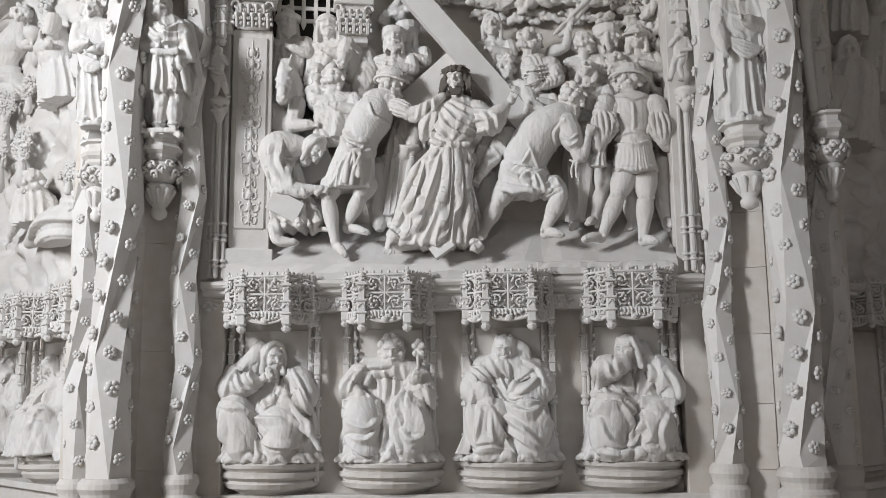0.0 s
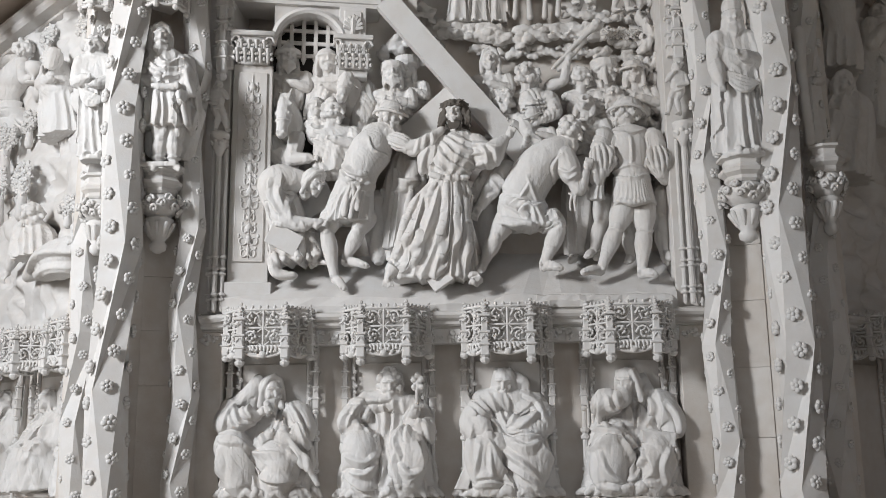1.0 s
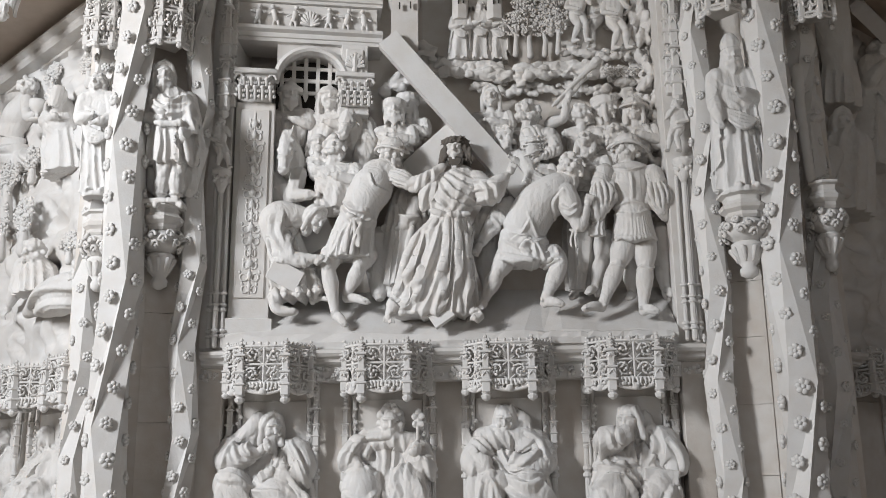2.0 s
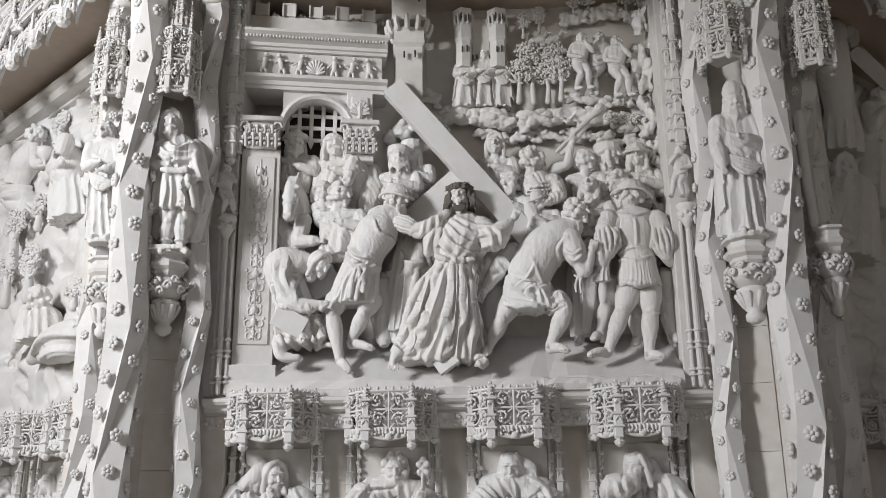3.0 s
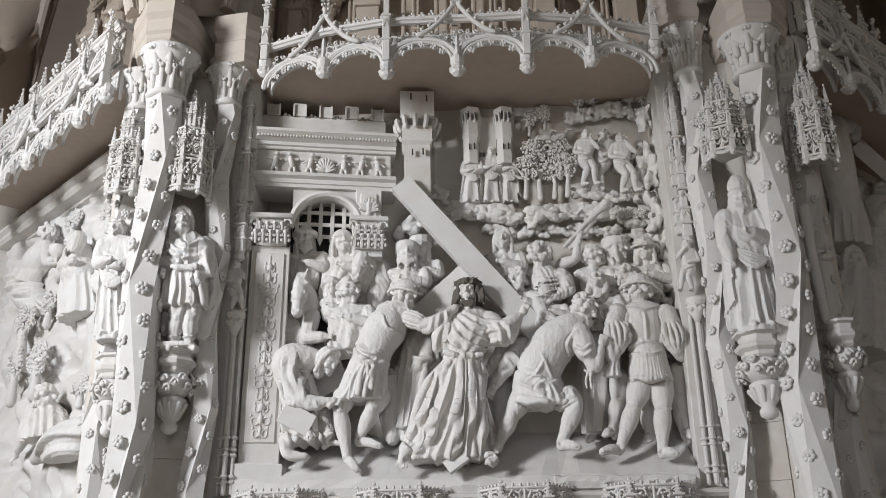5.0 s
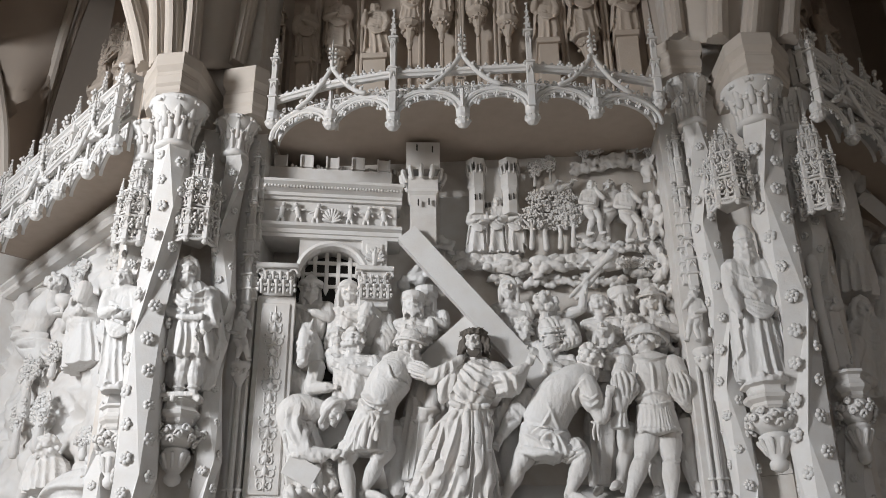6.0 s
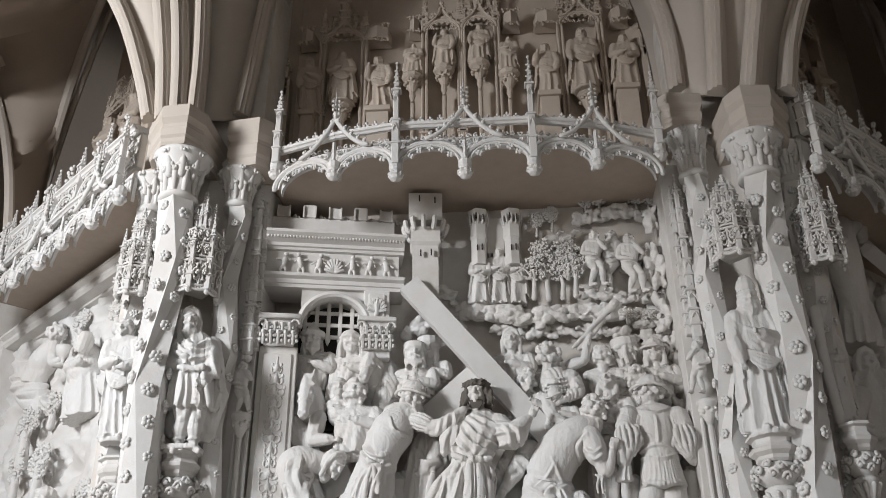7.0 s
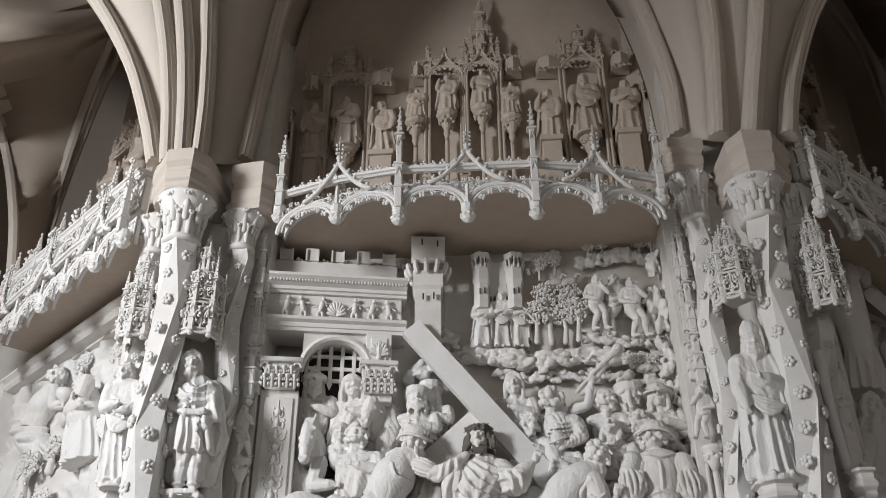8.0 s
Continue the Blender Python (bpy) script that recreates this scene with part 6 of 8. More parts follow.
s = Solid().box(0.84, 1.06, -0.02, 0.4, 4.76, 5.07).box(0.88, 1.02, -0.035, 0.0, 4.8, 5.03)
frieze_figures(s, 0.9, 1.0, 4.82, 0.18, 1, -0.045, rg)
s.tube([(0.95, -0.04, 4.83), (0.95, -0.05, 4.92), (0.955, -0.045, 4.98)], [0.022, 0.028, 0.018], 7)
part("gate_post", s, CARVED, t)
s = Solid()
leafy_capital(s, 0.95, -0.05, 4.5, 4.76, 0.14)
s.box(0.83, 1.07, -0.06, 0.3, 4.44, 4.5).box(0.85, 1.05, 0.08, 0.3, 3.9, 4.44)
part("gate_pier", s, CARVED, t, smooth=False)
def run(z0, steps):
    """A moulding across the gate from (projection, height) steps."""
    s = Solid()
    s.sweep([(-0.02, 0.02, z0), (1.18, 0.02, z0)], [(-0.3, 0.0), *steps, (-0.3, steps[-1][1])])
    return s
part("architrave", run(5.07, [(0.03, 0.0), (0.03, 0.03), (0.045, 0.035), (0.05, 0.07), (0.09, 0.085), (0.1, 0.11)]), CARVED, t)
part("frieze_ground", Solid().box(-0.02, 1.14, 0.02, 0.3, 5.18, 5.43), LIME, t)
s = Solid()
frieze_figures(s, 0.06, 1.1, 5.185, 0.22, 7, 0.0, rg)
part("frieze_relief", s, CARVED, t, smooth=True)
part("cornice", run(5.43, [(0.03, 0.0), (0.04, 0.02), (0.06, 0.025), (0.07, 0.05), (0.12, 0.07), (0.12, 0.09), (0.16, 0.11), (0.17, 0.13)]), CARVED, t)
s = Solid()
for k in range(44):
    s.ball((0.0 + 1.16 * k / 43, -0.105, 5.51), (0.011, 0.012, 0.014), 5, 4)
part("egg_moulding", s, CARVED, t, smooth=True)
s = Solid().box(0.0, 1.1, 0.1, 0.5, 5.55, 5.82)
for k in range(5):
    x = 0.1 + 0.23 * k
    s.box(x - 0.055, x + 0.055, 0.09, 0.4, 5.82, 5.93 + 0.02 * (k % 2), 0.004)
    s.ball((x + 0.1, 0.15, 5.85), (0.02, 0.02, 0.03), 6, 5).ball((x + 0.13, 0.15, 5.84), (0.018, 0.02, 0.026), 6, 5)
    s.box(x - 0.06, x - 0.045, 0.07, 0.1, 5.81, 5.93, 0.002).box(x + 0.045, x + 0.06, 0.07, 0.1, 5.81, 5.93, 0.002)
part("attic", s, LIME, t)


def tower(x, y, r, z0, z1, label, n=6, turn=0.3):
    t = thing("carved_tower", label, "tower", "carved towers", at=pose(x, y, 0))
    zc = z0 + (z1 - z0) * 0.55
    part("body", Solid().loft([[(r * g * math.cos(a), r * g * math.sin(a), z) for a in (math.tau * (k + turn) / n for k in range(n))] for g, z in ((0.86, z0), (0.86, zc - 0.06), (1.02, zc - 0.03), (0.98, zc), (0.98, zc + 0.04), (1.0, zc + 0.12))]), LIME, t)
    for k in range(12):
        a = math.tau * k / 12
        s = Solid()
        s.tube([(r * 0.9 * math.cos(a), r * 0.9 * math.sin(a), zc + 0.1), (r * 1.02 * math.cos(a), r * 1.02 * math.sin(a), zc + 0.15), (r * 1.05 * math.cos(a), r * 1.05 * math.sin(a), zc + 0.19)], 0.13 * r, 6)
        part("corbel", s, CARVED, t)
    s = Solid().loft([[(r * g * math.cos(a), r * g * math.sin(a), z) for a in (math.tau * (k + turn) / n for k in range(n))] for g, z in ((1.12, zc + 0.18), (1.14, z1), (0.9, z1), (0.9, z1 - 0.05))])
    part("parapet", s, LIME, t)
    for a, z in ((-100, zc - 0.15), (-65, zc - 0.14), (-100, z1 - 0.08), (-60, z1 - 0.09)):
        q = radians(a)
        R = r * (0.82 if z < zc else 1.08)
        # raised dark strip painting the shade of an arrow slit
        s = Solid().box(R * math.cos(q) - 0.006, R * math.cos(q) + 0.006, R * math.sin(q) - 0.012, R * math.sin(q) + 0.01, z - 0.028, z + 0.028, 0.002)
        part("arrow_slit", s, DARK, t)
    return t


tower(-0.6, 7.17, 0.185, 4.95, 5.95, "carved limestone square gate tower with corbelled parapet", 4, 0.56)
tower(-0.13, 7.32, 0.085, 5.35, 5.9, "small carved limestone turret with corbelled parapet")
tower(0.17, 7.34, 0.085, 5.35, 5.9, "small carved limestone turret beside the inner gate")
s = Solid().box(-0.06, 0.1, 7.36, 7.56, 5.5, 5.86).box(-0.47, -0.2, 7.44, 7.57, 4.9, 5.62).box(-0.2, 0.22, 7.46, 7.57, 4.95, 5.5)
for k in range(5):
    s.box(-0.46 + 0.075 * k, -0.42 + 0.075 * k, 7.4, 7.5, 5.0, 5.06, 0.003)
s.box(-0.46, -0.12, 7.4, 7.5, 4.92, 5.0, 0.003)
for k in range(4):
    s.box(-0.04 + 0.035 * k, -0.03 + 0.035 * k, 7.34, 7.355, 5.4, 5.5, 0.001)
whole("carved_town_wall", s, LIME, "carved limestone town wall with battlements between towers", "wall")

# floor of the relief, with a hacked front edge
s = Solid()
rows = []
for k in range(25):
    x = -1.96 + 3.42 * k / 24
    j = [RNG.uniform(-0.012, 0.012) for _ in range(4)]
    rows.append([(x, 6.93 + j[0] * 0.6, 2.45), (x, 6.9 + j[0], 2.53 + j[1]), (x, 6.93 + j[2], 2.6 + j[1]), (x, 7.47, 3.02 + j[3]), (x, 7.47, 2.45)])
s.loft(rows)
rows = []
for k in range(20):
    x = 0.42 + 1.0 * k / 19
    j = [RNG.uniform(-0.011, 0.011) for _ in range(3)]
    rows.append([(x, 6.885 + j[0], 2.5), (x, 6.87 + j[1], 2.545 + j[2]), (x, 6.9, 2.585 + j[0]), (x, 7.0, 2.62), (x, 7.0, 2.5)])
s.loft(rows)
whole("relief_ground", s, CARVED, "sloping rough limestone ground under the carved figures", "ground")


# ---- landscape behind the crowd ----
def rocks(pts, size, n, seed, label, at=None, stretch=(1.5, 0.7, 0.6), voxel=0.012):
    """Stratified crags scattered along a line of points."""
    r, s = random.Random(seed), Solid()
    for _ in range(n):
        u = r.random() * (len(pts) - 1)
        k = int(u)
        c = Vector(pts[k]).lerp(Vector(pts[k + 1]), u - k) + Vector((r.uniform(-1, 1), r.uniform(-0.3, 0.3), r.uniform(-1, 1))) * size
        w = size * r.uniform(0.3, 0.75)
        q = pose(0, 0, 0, r.uniform(-25, 25), r.uniform(-25, 25), r.uniform(-40, 40)).to_3x3()
        ring = []
        for z in (-1, -0.4, 0.5, 1):
            g = (0.7, 1.0, 0.95, 0.6)[(-1, -0.4, 0.5, 1).index(z)]
            ring.append([c + q @ Vector((w * stretch[0] * g * math.cos(a) * r.uniform(0.8, 1.1), w * stretch[1] * g * math.sin(a), w * stretch[2] * z)) for a in (math.tau * j / 7 for j in range(7))])
        s.loft(ring)
    return carve(whole("carved_rock", s, CARVED, label, "rock", "carved rocks", at=at), voxel, 0, seed=seed, chips=size * 0.22)


RK = "carved limestone crags forming a rocky ledge"
rocks([(-0.273, 7.38, 4.948), (-0.028, 7.33, 4.900), (0.356, 7.3, 4.809), (0.743, 7.3, 4.873), (1.126, 7.32, 4.841), (1.482, 7.36, 4.741)], 0.07, 190, 3, RK, voxel=0.009)
rocks([(-0.539, 7.34, 5.156), (-0.367, 7.32, 5.032)], 0.06, 16, 4, RK)
rocks([(0.760, 7.36, 5.076), (1.192, 7.36, 5.006), (1.487, 7.38, 5.041)], 0.05, 70, 5, RK, voxel=0.009)
rocks([(0.755, 7.39, 5.827), (1.159, 7.37, 5.883), (1.505, 7.39, 5.793)], 0.06, 90, 6, "carved limestone hillside at the top of the relief")
rocks([(0.342, 7.42, 5.577), (0.933, 7.44, 5.394), (1.473, 7.42, 5.361), (1.417, 7.44, 4.673)], 0.1, 40, 8, "carved limestone slope behind the trees")
rocks([(-0.812, 7.36, 4.720), (-0.569, 7.38, 4.826), (-0.325, 7.38, 4.711)], 0.07, 22, 9, "carved limestone boulders behind the cross", stretch=(1.2, 0.8, 1.0))


rocks([(-0.032, 7.38, 4.763), (0.355, 7.38, 4.728), (0.789, 7.38, 4.733), (1.170, 7.38, 4.683), (1.472, 7.38, 4.594)], 0.06, 90, 13, RK, voxel=0.01)
rocks([(1.43, 7.25, 3.3), (1.42, 7.25, 4.2), (1.42, 7.25, 5.1), (1.41, 7.25, 5.9)], 0.07, 90, 14, "carved limestone cliff at the edge of the relief", None, (0.6, 1.4, 1.1), 0.012)


def carved_tree(base, h, w, seed, label, at=None, clumps=46, leafr=0.018):
    r = random.Random(seed)
    b = Vector(base)
    t = thing("carved_tree", label, "tree", "carved trees", at=at)
    s = Solid().tube([b, b + Vector((r.uniform(-0.01, 0.01), 0, h * 0.35)), b + Vector((r.uniform(-0.02, 0.02), -0.01, h * 0.6))], [w * 0.14, w * 0.1, w * 0.08], 7)
    top = b + Vector((0, 0, h * 0.45))
    for k in range(4):
        s.tube([top, top + Vector(((k - 1.5) * w * 0.25, -0.01, h * 0.25))], [w * 0.07, w * 0.04], 6)
    part("trunk", s, CARVED, t, smooth=True)
    s = Solid()
    for _ in range(clumps):
        a, g = r.uniform(0, math.tau), math.sqrt(r.random())
        p = b + Vector((w * 0.5 * g * math.cos(a) * r.uniform(0.8, 1.15), -0.04 * (1 - g) - 0.01 * r.random(), h * 0.7 + h * 0.3 * g * math.sin(a)))
        for k in range(4):
            s.ball(p + Vector((r.uniform(-1, 1), r.uniform(-0.8, 0.3), r.uniform(-1, 1))) * leafr, (leafr * r.uniform(0.5, 0.9), leafr * 0.6, leafr * r.uniform(0.4, 0.8)), 5, 4)
    part("crown", s, CARVED, t)
    return t


TR = "carved limestone tree with a clumped leafy crown"
for k, (p, h, w) in enumerate((((0.336, 7.32, 5.020), 0.42, 0.2), ((0.464, 7.36, 5.023), 0.45, 0.22), ((0.588, 7.38, 5.039), 0.4, 0.2), ((0.696, 7.32, 5.028), 0.42, 0.2), ((0.416, 7.37, 5.242), 0.36, 0.22), ((0.647, 7.37, 5.232), 0.36, 0.22),
                               ((0.396, 7.4, 5.677), 0.24, 0.12), ((0.539, 7.4, 5.727), 0.24, 0.12), ((0.860, 7.4, 5.874), 0.22, 0.13), ((0.985, 7.4, 5.868), 0.22, 0.13), ((1.314, 7.4, 5.893), 0.22, 0.13), ((1.438, 7.4, 5.871), 0.22, 0.12), ((1.117, 7.3, 4.754), 0.1, 0.16), ((1.260, 7.3, 4.749), 0.1, 0.16))):
    carved_tree(p, h, w, 20 + k, TR)


def robed(ph, pf, label, k=None, hat=None, hair="long", beard=False, face=(0, -1), at=None, voxel=0.0086, pose_="fold", name="carved_figure", group="", wide=1.0, mat=None, seed=1, staff=False, n=8):
    """A standing figure in a long robe; ph: the head's middle, pf: the foot of the robe."""
    r, s = random.Random(seed), Solid()
    h, f = Vector(ph), Vector(pf)
    k = k or (h.z - f.z) / 1.13
    d = h - f
    def at_(x, y, u):
        p = f + d * u
        return (p.x + x * k * wide, p.y + y * k, p.z)
    head(s, h, k, face, r, hair, beard, hat)
    ls, rs, hip = at_(-0.155, 0.02, 0.865), at_(0.155, 0.02, 0.865), at_(0, 0.03, 0.52)
    torso(s, ls, rs, hip, k, r, 4)
    e1, e2 = at_(-0.215, -0.04, 0.66), at_(0.215, -0.04, 0.66)
    if pose_ == "fold":
        h1, h2 = at_(-0.04, -0.15, 0.66), at_(0.07, -0.15, 0.6)
    elif pose_ == "one":
        h1, h2 = at_(-0.17, -0.14, 0.8), at_(0.17, -0.12, 0.5)
    else:
        h1, h2 = at_(-0.2, -0.12, 0.5), at_(0.02, -0.16, 0.68)
    arm(s, ls, e1, h1, k, r, "wide")
    arm(s, rs, e2, h2, k, r, "wide")
    sway = r.uniform(-0.03, 0.03)
    mass(s, [(at_(0, 0.03, 0.62), 0.15 * k * wide, 0.11 * k), (at_(sway, 0.02, 0.32), 0.19 * k * wide, 0.13 * k), (at_(sway, 0.02, 0.0), 0.22 * k * wide, 0.15 * k)], n - 2, 0.055 * k, r, 64, 18)
    # mantle falling from the shoulders and slung over the front
    cloth(s, [at_(-0.19, 0.03, 0.86), at_(-0.14, -0.06, 0.84)], [at_(-0.27, 0.05, 0.12), at_(-0.2, -0.05, 0.2)], 3, 0.03 * k, r)
    cloth(s, [at_(0.14, -0.06, 0.84), at_(0.19, 0.03, 0.86)], [at_(0.2, -0.05, 0.2), at_(0.27, 0.05, 0.12)], 3, 0.03 * k, r)
    swag(s, at_(-0.17, -0.07, 0.6), at_(0.17, -0.09, 0.5), 0.17 * k, 5, 0.02 * k, r, -0.07 * k)
    for e in (-0.06, 0.07):
        s.tube([at_(e, -0.08, 0.02), at_(e * 1.3, -0.18, 0.0)], [0.035 * k, 0.024 * k], 7)
    if name != "carved_figure":
        s.lathe(f.x, f.y - 0.03 * k, [(0.19 * k * wide, f.z - 0.05 * k), (0.2 * k * wide, f.z - 0.02 * k), (0.18 * k * wide, f.z)], 12)
    if staff:
        s.tube([at_(-0.2, -0.16, 1.0), at_(-0.17, -0.16, 0.05)], [0.05 * k, 0.028 * k], 8)
    return statue(s, label, mat, at, voxel, name, group, 1, 0.006 * k, 0.066 * k)


# three women on the ledge, and a running group
W = "small carved limestone woman in a veil and long robe"
for k, (a, b) in enumerate((((-0.119, 7.32, 5.387), (-0.142, 7.32, 4.986)), ((0.046, 7.36, 5.445), (0.013, 7.36, 4.987)), ((0.205, 7.38, 5.427), (0.180, 7.38, 4.990)))):
    robed(V(a, 0, 0, 0.05), b, W, hair="hood", seed=60 + k, voxel=0.006, group="women on the ledge", n=5, wide=1.0)


def runner(p, k, lean, flip, seed, label, group="running figures"):
    r, s = random.Random(seed), Solid()
    c = Vector(p)
    def q(x, y, z):
        return (c.x + flip * (x + lean * z) * k, c.y + y * k, c.z + z * k)
    head(s, q(0.02, -0.03, 1.12), k * 1.15, (0.7 * flip, -0.6), r, "curls", seed % 2 == 0)
    torso(s, q(-0.15, 0, 0.97), q(0.15, -0.02, 0.96), q(0, 0, 0.6), k * 1.1, r, 2)
    arm(s, q(-0.16, 0, 0.95), q(-0.22, -0.08, 0.72), q(-0.02, -0.14, 0.66), k * 1.1, r, "bare")
    arm(s, q(0.16, -0.02, 0.95), q(0.26, -0.1, 0.78), q(0.12, -0.14, 0.95), k * 1.1, r, "bare")
    leg(s, q(-0.06, 0, 0.58), q(0.06, -0.1, 0.32), q(-0.02, -0.02, 0.03), q(0.1, -0.1, 0.0), k * 1.15)
    leg(s, q(0.07, 0, 0.58), q(0.2, -0.1, 0.34), q(0.24, 0.0, 0.05), q(0.34, -0.06, 0.02), k * 1.15)
    swag(s, q(-0.13, -0.06, 0.62), q(0.13, -0.08, 0.55), 0.06 * k, 3, 0.025 * k, r, -0.04)
    return statue(s, label, voxel=0.006, group=group, folds=0.002)


RUN = "small carved limestone bare-legged man striding up the slope"
runner((0.832, 7.32, 5.119), 0.43, 0.12, 1, 71, RUN)
runner((0.996, 7.38, 5.087), 0.48, -0.12, -1, 72, RUN)
runner((1.165, 7.32, 5.041), 0.46, 0.05, 1, 73, RUN)
runner((1.367, 7.36, 5.085), 0.36, 0.0, -1, 74, RUN)
for k, p in enumerate(((0.468, 7.39, 5.623), (0.604, 7.39, 5.628))):
    s = Solid()
    c = Vector(p)
    s.tube([c, c + Vector((0.1, -0.01, 0.02))], 0.035, 8)
    s.tube([c + Vector((0.1, 0, 0.02)), c + Vector((0.14, -0.01, 0.09)), c + Vector((0.17, -0.02, 0.07))], [0.026, 0.02, 0.013], 7)
    for e in (0.0, 0.04, 0.08, 0.11):
        s.tube([c + Vector((e, 0, -0.01)), c + Vector((e + 0.02, -0.01, -0.09))], [0.014, 0.008], 6)
    statue(s, "tiny carved limestone horse on the hillside", name="carved_horse", voxel=0.006, group="tiny horses")


# ---- statues on the piers ----
def corbel(x, y, z0, z1, r, label):
    h = z1 - z0
    t = thing("corbel", label, "corbel", "statue corbels", at=pose(x, y, 0))
    part("drop", Solid().lathe(0, 0, [(0.02, z0), (r * 0.35, z0 + h * 0.04), (r * 0.38, z0 + h * 0.1), (r * 0.28, z0 + h * 0.14), (r * 0.45, z0 + h * 0.2), (r * 0.62, z0 + h * 0.36), (r * 0.66, z0 + h * 0.4), (r * 0.5, z0 + h * 0.43)], 14), CARVED, t, smooth=True)
    s = Solid()
    for k in range(9):
        a = math.tau * k / 9
        s.tube([(r * 0.4 * math.cos(a), r * 0.4 * math.sin(a), z0 + h * 0.2), (r * 0.66 * math.cos(a), r * 0.66 * math.sin(a), z0 + h * 0.34)], [0.012, 0.02], 6)
    for k in range(22):
        a, u, turn = math.tau * k * 0.382, 0.47 + 0.2 * (k / 22), 1 if k % 2 else -1
        pts = []
        for j in range(9):
            w = j * 0.75
            b, v = a + turn * (0.2 - 0.022 * j) * math.cos(w), u + (0.055 - 0.005 * j) * math.sin(w)
            g = r * (0.66 + 0.38 * math.sin(math.pi * (v - 0.41) / 0.32))
            pts.append((g * math.cos(b), g * math.sin(b), z0 + h * v))
        s.tube(pts, [0.013] * 6 + [0.014, 0.016, 0.017], 5)
    s.lathe(0, 0, [(r * 0.5, z0 + h * 0.43), (r * 0.9, z0 + h * 0.52), (r * 0.92, z0 + h * 0.6), (r * 0.6, z0 + h * 0.7)], 14)
    part("foliage", s, CARVED, t, smooth=True)
    rings = [[(r * g * math.cos(a), r * g * math.sin(a), z0 + h * u) for a in (math.tau * (k + 0.5) / 8 for k in range(8))] for g, u in ((0.7, 0.69), (0.8, 0.72), (0.8, 0.76), (1.0, 0.8), (1.05, 0.84), (0.95, 0.86), (0.82, 0.9), (0.86, 0.95), (1.08, 0.97), (1.08, 1.0))]
    part("abacus", Solid().loft(rings), LIME, t)
    return t


corbel(-2.39, 6.68, 2.92, 3.55, 0.165, "limestone corbel with carved leaves under the west pier statue")
corbel(1.92, 6.58, 2.9, 3.52, 0.175, "limestone corbel with carved leaves under the east pier statue")
corbel(2.52, 6.62, 2.95, 3.6, 0.13, "limestone corbel with carved leaves beside the east bay")
corbel(-2.83, 6.62, 2.9, 3.5, 0.13, "limestone corbel with carved leaves beside the west bay")
r2, s = random.Random(31), Solid()
head(s, (-2.417, 6.6, 4.585), 1.02, (0.3, -0.9), r2, "hood", True, None, -0.1)
limb(s, [(-2.49, 6.66, 4.652), (-2.51, 6.66, 4.53), (-2.521, 6.68, 4.435)], [0.05, 0.07, 0.08])
mass(s, [((-2.421, 6.66, 4.527), 0.09, 0.08), ((-2.409, 6.65, 4.448), 0.165, 0.11), ((-2.379, 6.64, 4.285), 0.165, 0.13), ((-2.361, 6.64, 4.193), 0.15, 0.12), ((-2.34, 6.63, 4.02), 0.18, 0.14), ((-2.328, 6.63, 3.871), 0.195, 0.14)], 5, 0.025, r2)
limb(s, [(-2.532, 6.64, 4.41), (-2.552, 6.6, 4.256), (-2.45, 6.54, 4.211)], [0.075, 0.07, 0.04])
hand(s, (-2.429, 6.53, 4.216), (0.7, -0.2, 0.2), 1.05, r2)
limb(s, [(-2.275, 6.64, 4.403), (-2.192, 6.6, 4.219), (-2.232, 6.53, 4.067)], [0.075, 0.07, 0.04])
hand(s, (-2.244, 6.52, 4.036), (-0.3, -0.2, -0.8), 1.05, r2)
limb(s, [(-2.251, 6.7, 4.436), (-2.198, 6.7, 4.064), (-2.224, 6.7, 3.68)], [0.07, 0.085, 0.07], 14)
limb(s, [(-2.56, 6.72, 4.406), (-2.539, 6.72, 4.034), (-2.486, 6.72, 3.714)], [0.06, 0.06, 0.05], 14)
folds_on(s, [[(-2.47, 4.369), (-2.38, 4.302), (-2.23, 4.325)], [(-2.48, 4.314), (-2.36, 4.239), (-2.2, 4.27)], [(-2.41, 4.159), (-2.3, 4.129), (-2.19, 4.162)], [(-2.2, 4.307), (-2.15, 4.08), (-2.15, 3.814)], [(-2.15, 4.17), (-2.1, 3.901), (-2.13, 3.639)]], 0.015)
folds_on(s, [[(-2.4, 4.122), (-2.38, 3.988), (-2.4, 3.838)], [(-2.35, 4.121), (-2.32, 3.973), (-2.33, 3.819)], [(-2.28, 4.119), (-2.26, 3.972), (-2.24, 3.825)], [(-2.23, 4.127), (-2.2, 3.97), (-2.16, 3.836)], [(-2.4, 4.403), (-2.33, 4.346), (-2.26, 4.399)]], 0.016)
for j in range(12):
    s.ball(V((-2.424, 6.5, 4.159), 0.017 * j, -0.01, 0.0), 0.015, 6, 4)
leg(s, (-2.383, 6.62, 3.905), (-2.37, 6.58, 3.766), (-2.387, 6.58, 3.59), (-2.389, 6.5, 3.515), 0.95, True)
leg(s, (-2.294, 6.64, 3.909), (-2.274, 6.6, 3.761), (-2.274, 6.6, 3.593), (-2.194, 6.5, 3.51), 0.95, True)
s.box(-2.53, -2.22, 6.5, 6.78, 3.54, 3.58)
statue(s, "hooded bearded limestone statue in a short cloak on a corbel", name="pier_statue", group="pier statues", folds=0.003, voxel=0.0062, soft=2)
robed((1.899, 6.5, 4.562), (1.912, 6.55, 3.544), "bearded limestone statue in a tall hat and long robe", hat="mitre", beard=True, seed=33, pose_="down", name="pier_statue", group="pier statues", wide=0.85)
robed((2.482, 6.78, 4.444), (2.504, 6.78, 3.667), "limestone statue holding a tall staff beside the east bay", seed=34, name="pier_statue", group="pier statues", wide=0.75)
s = Solid()
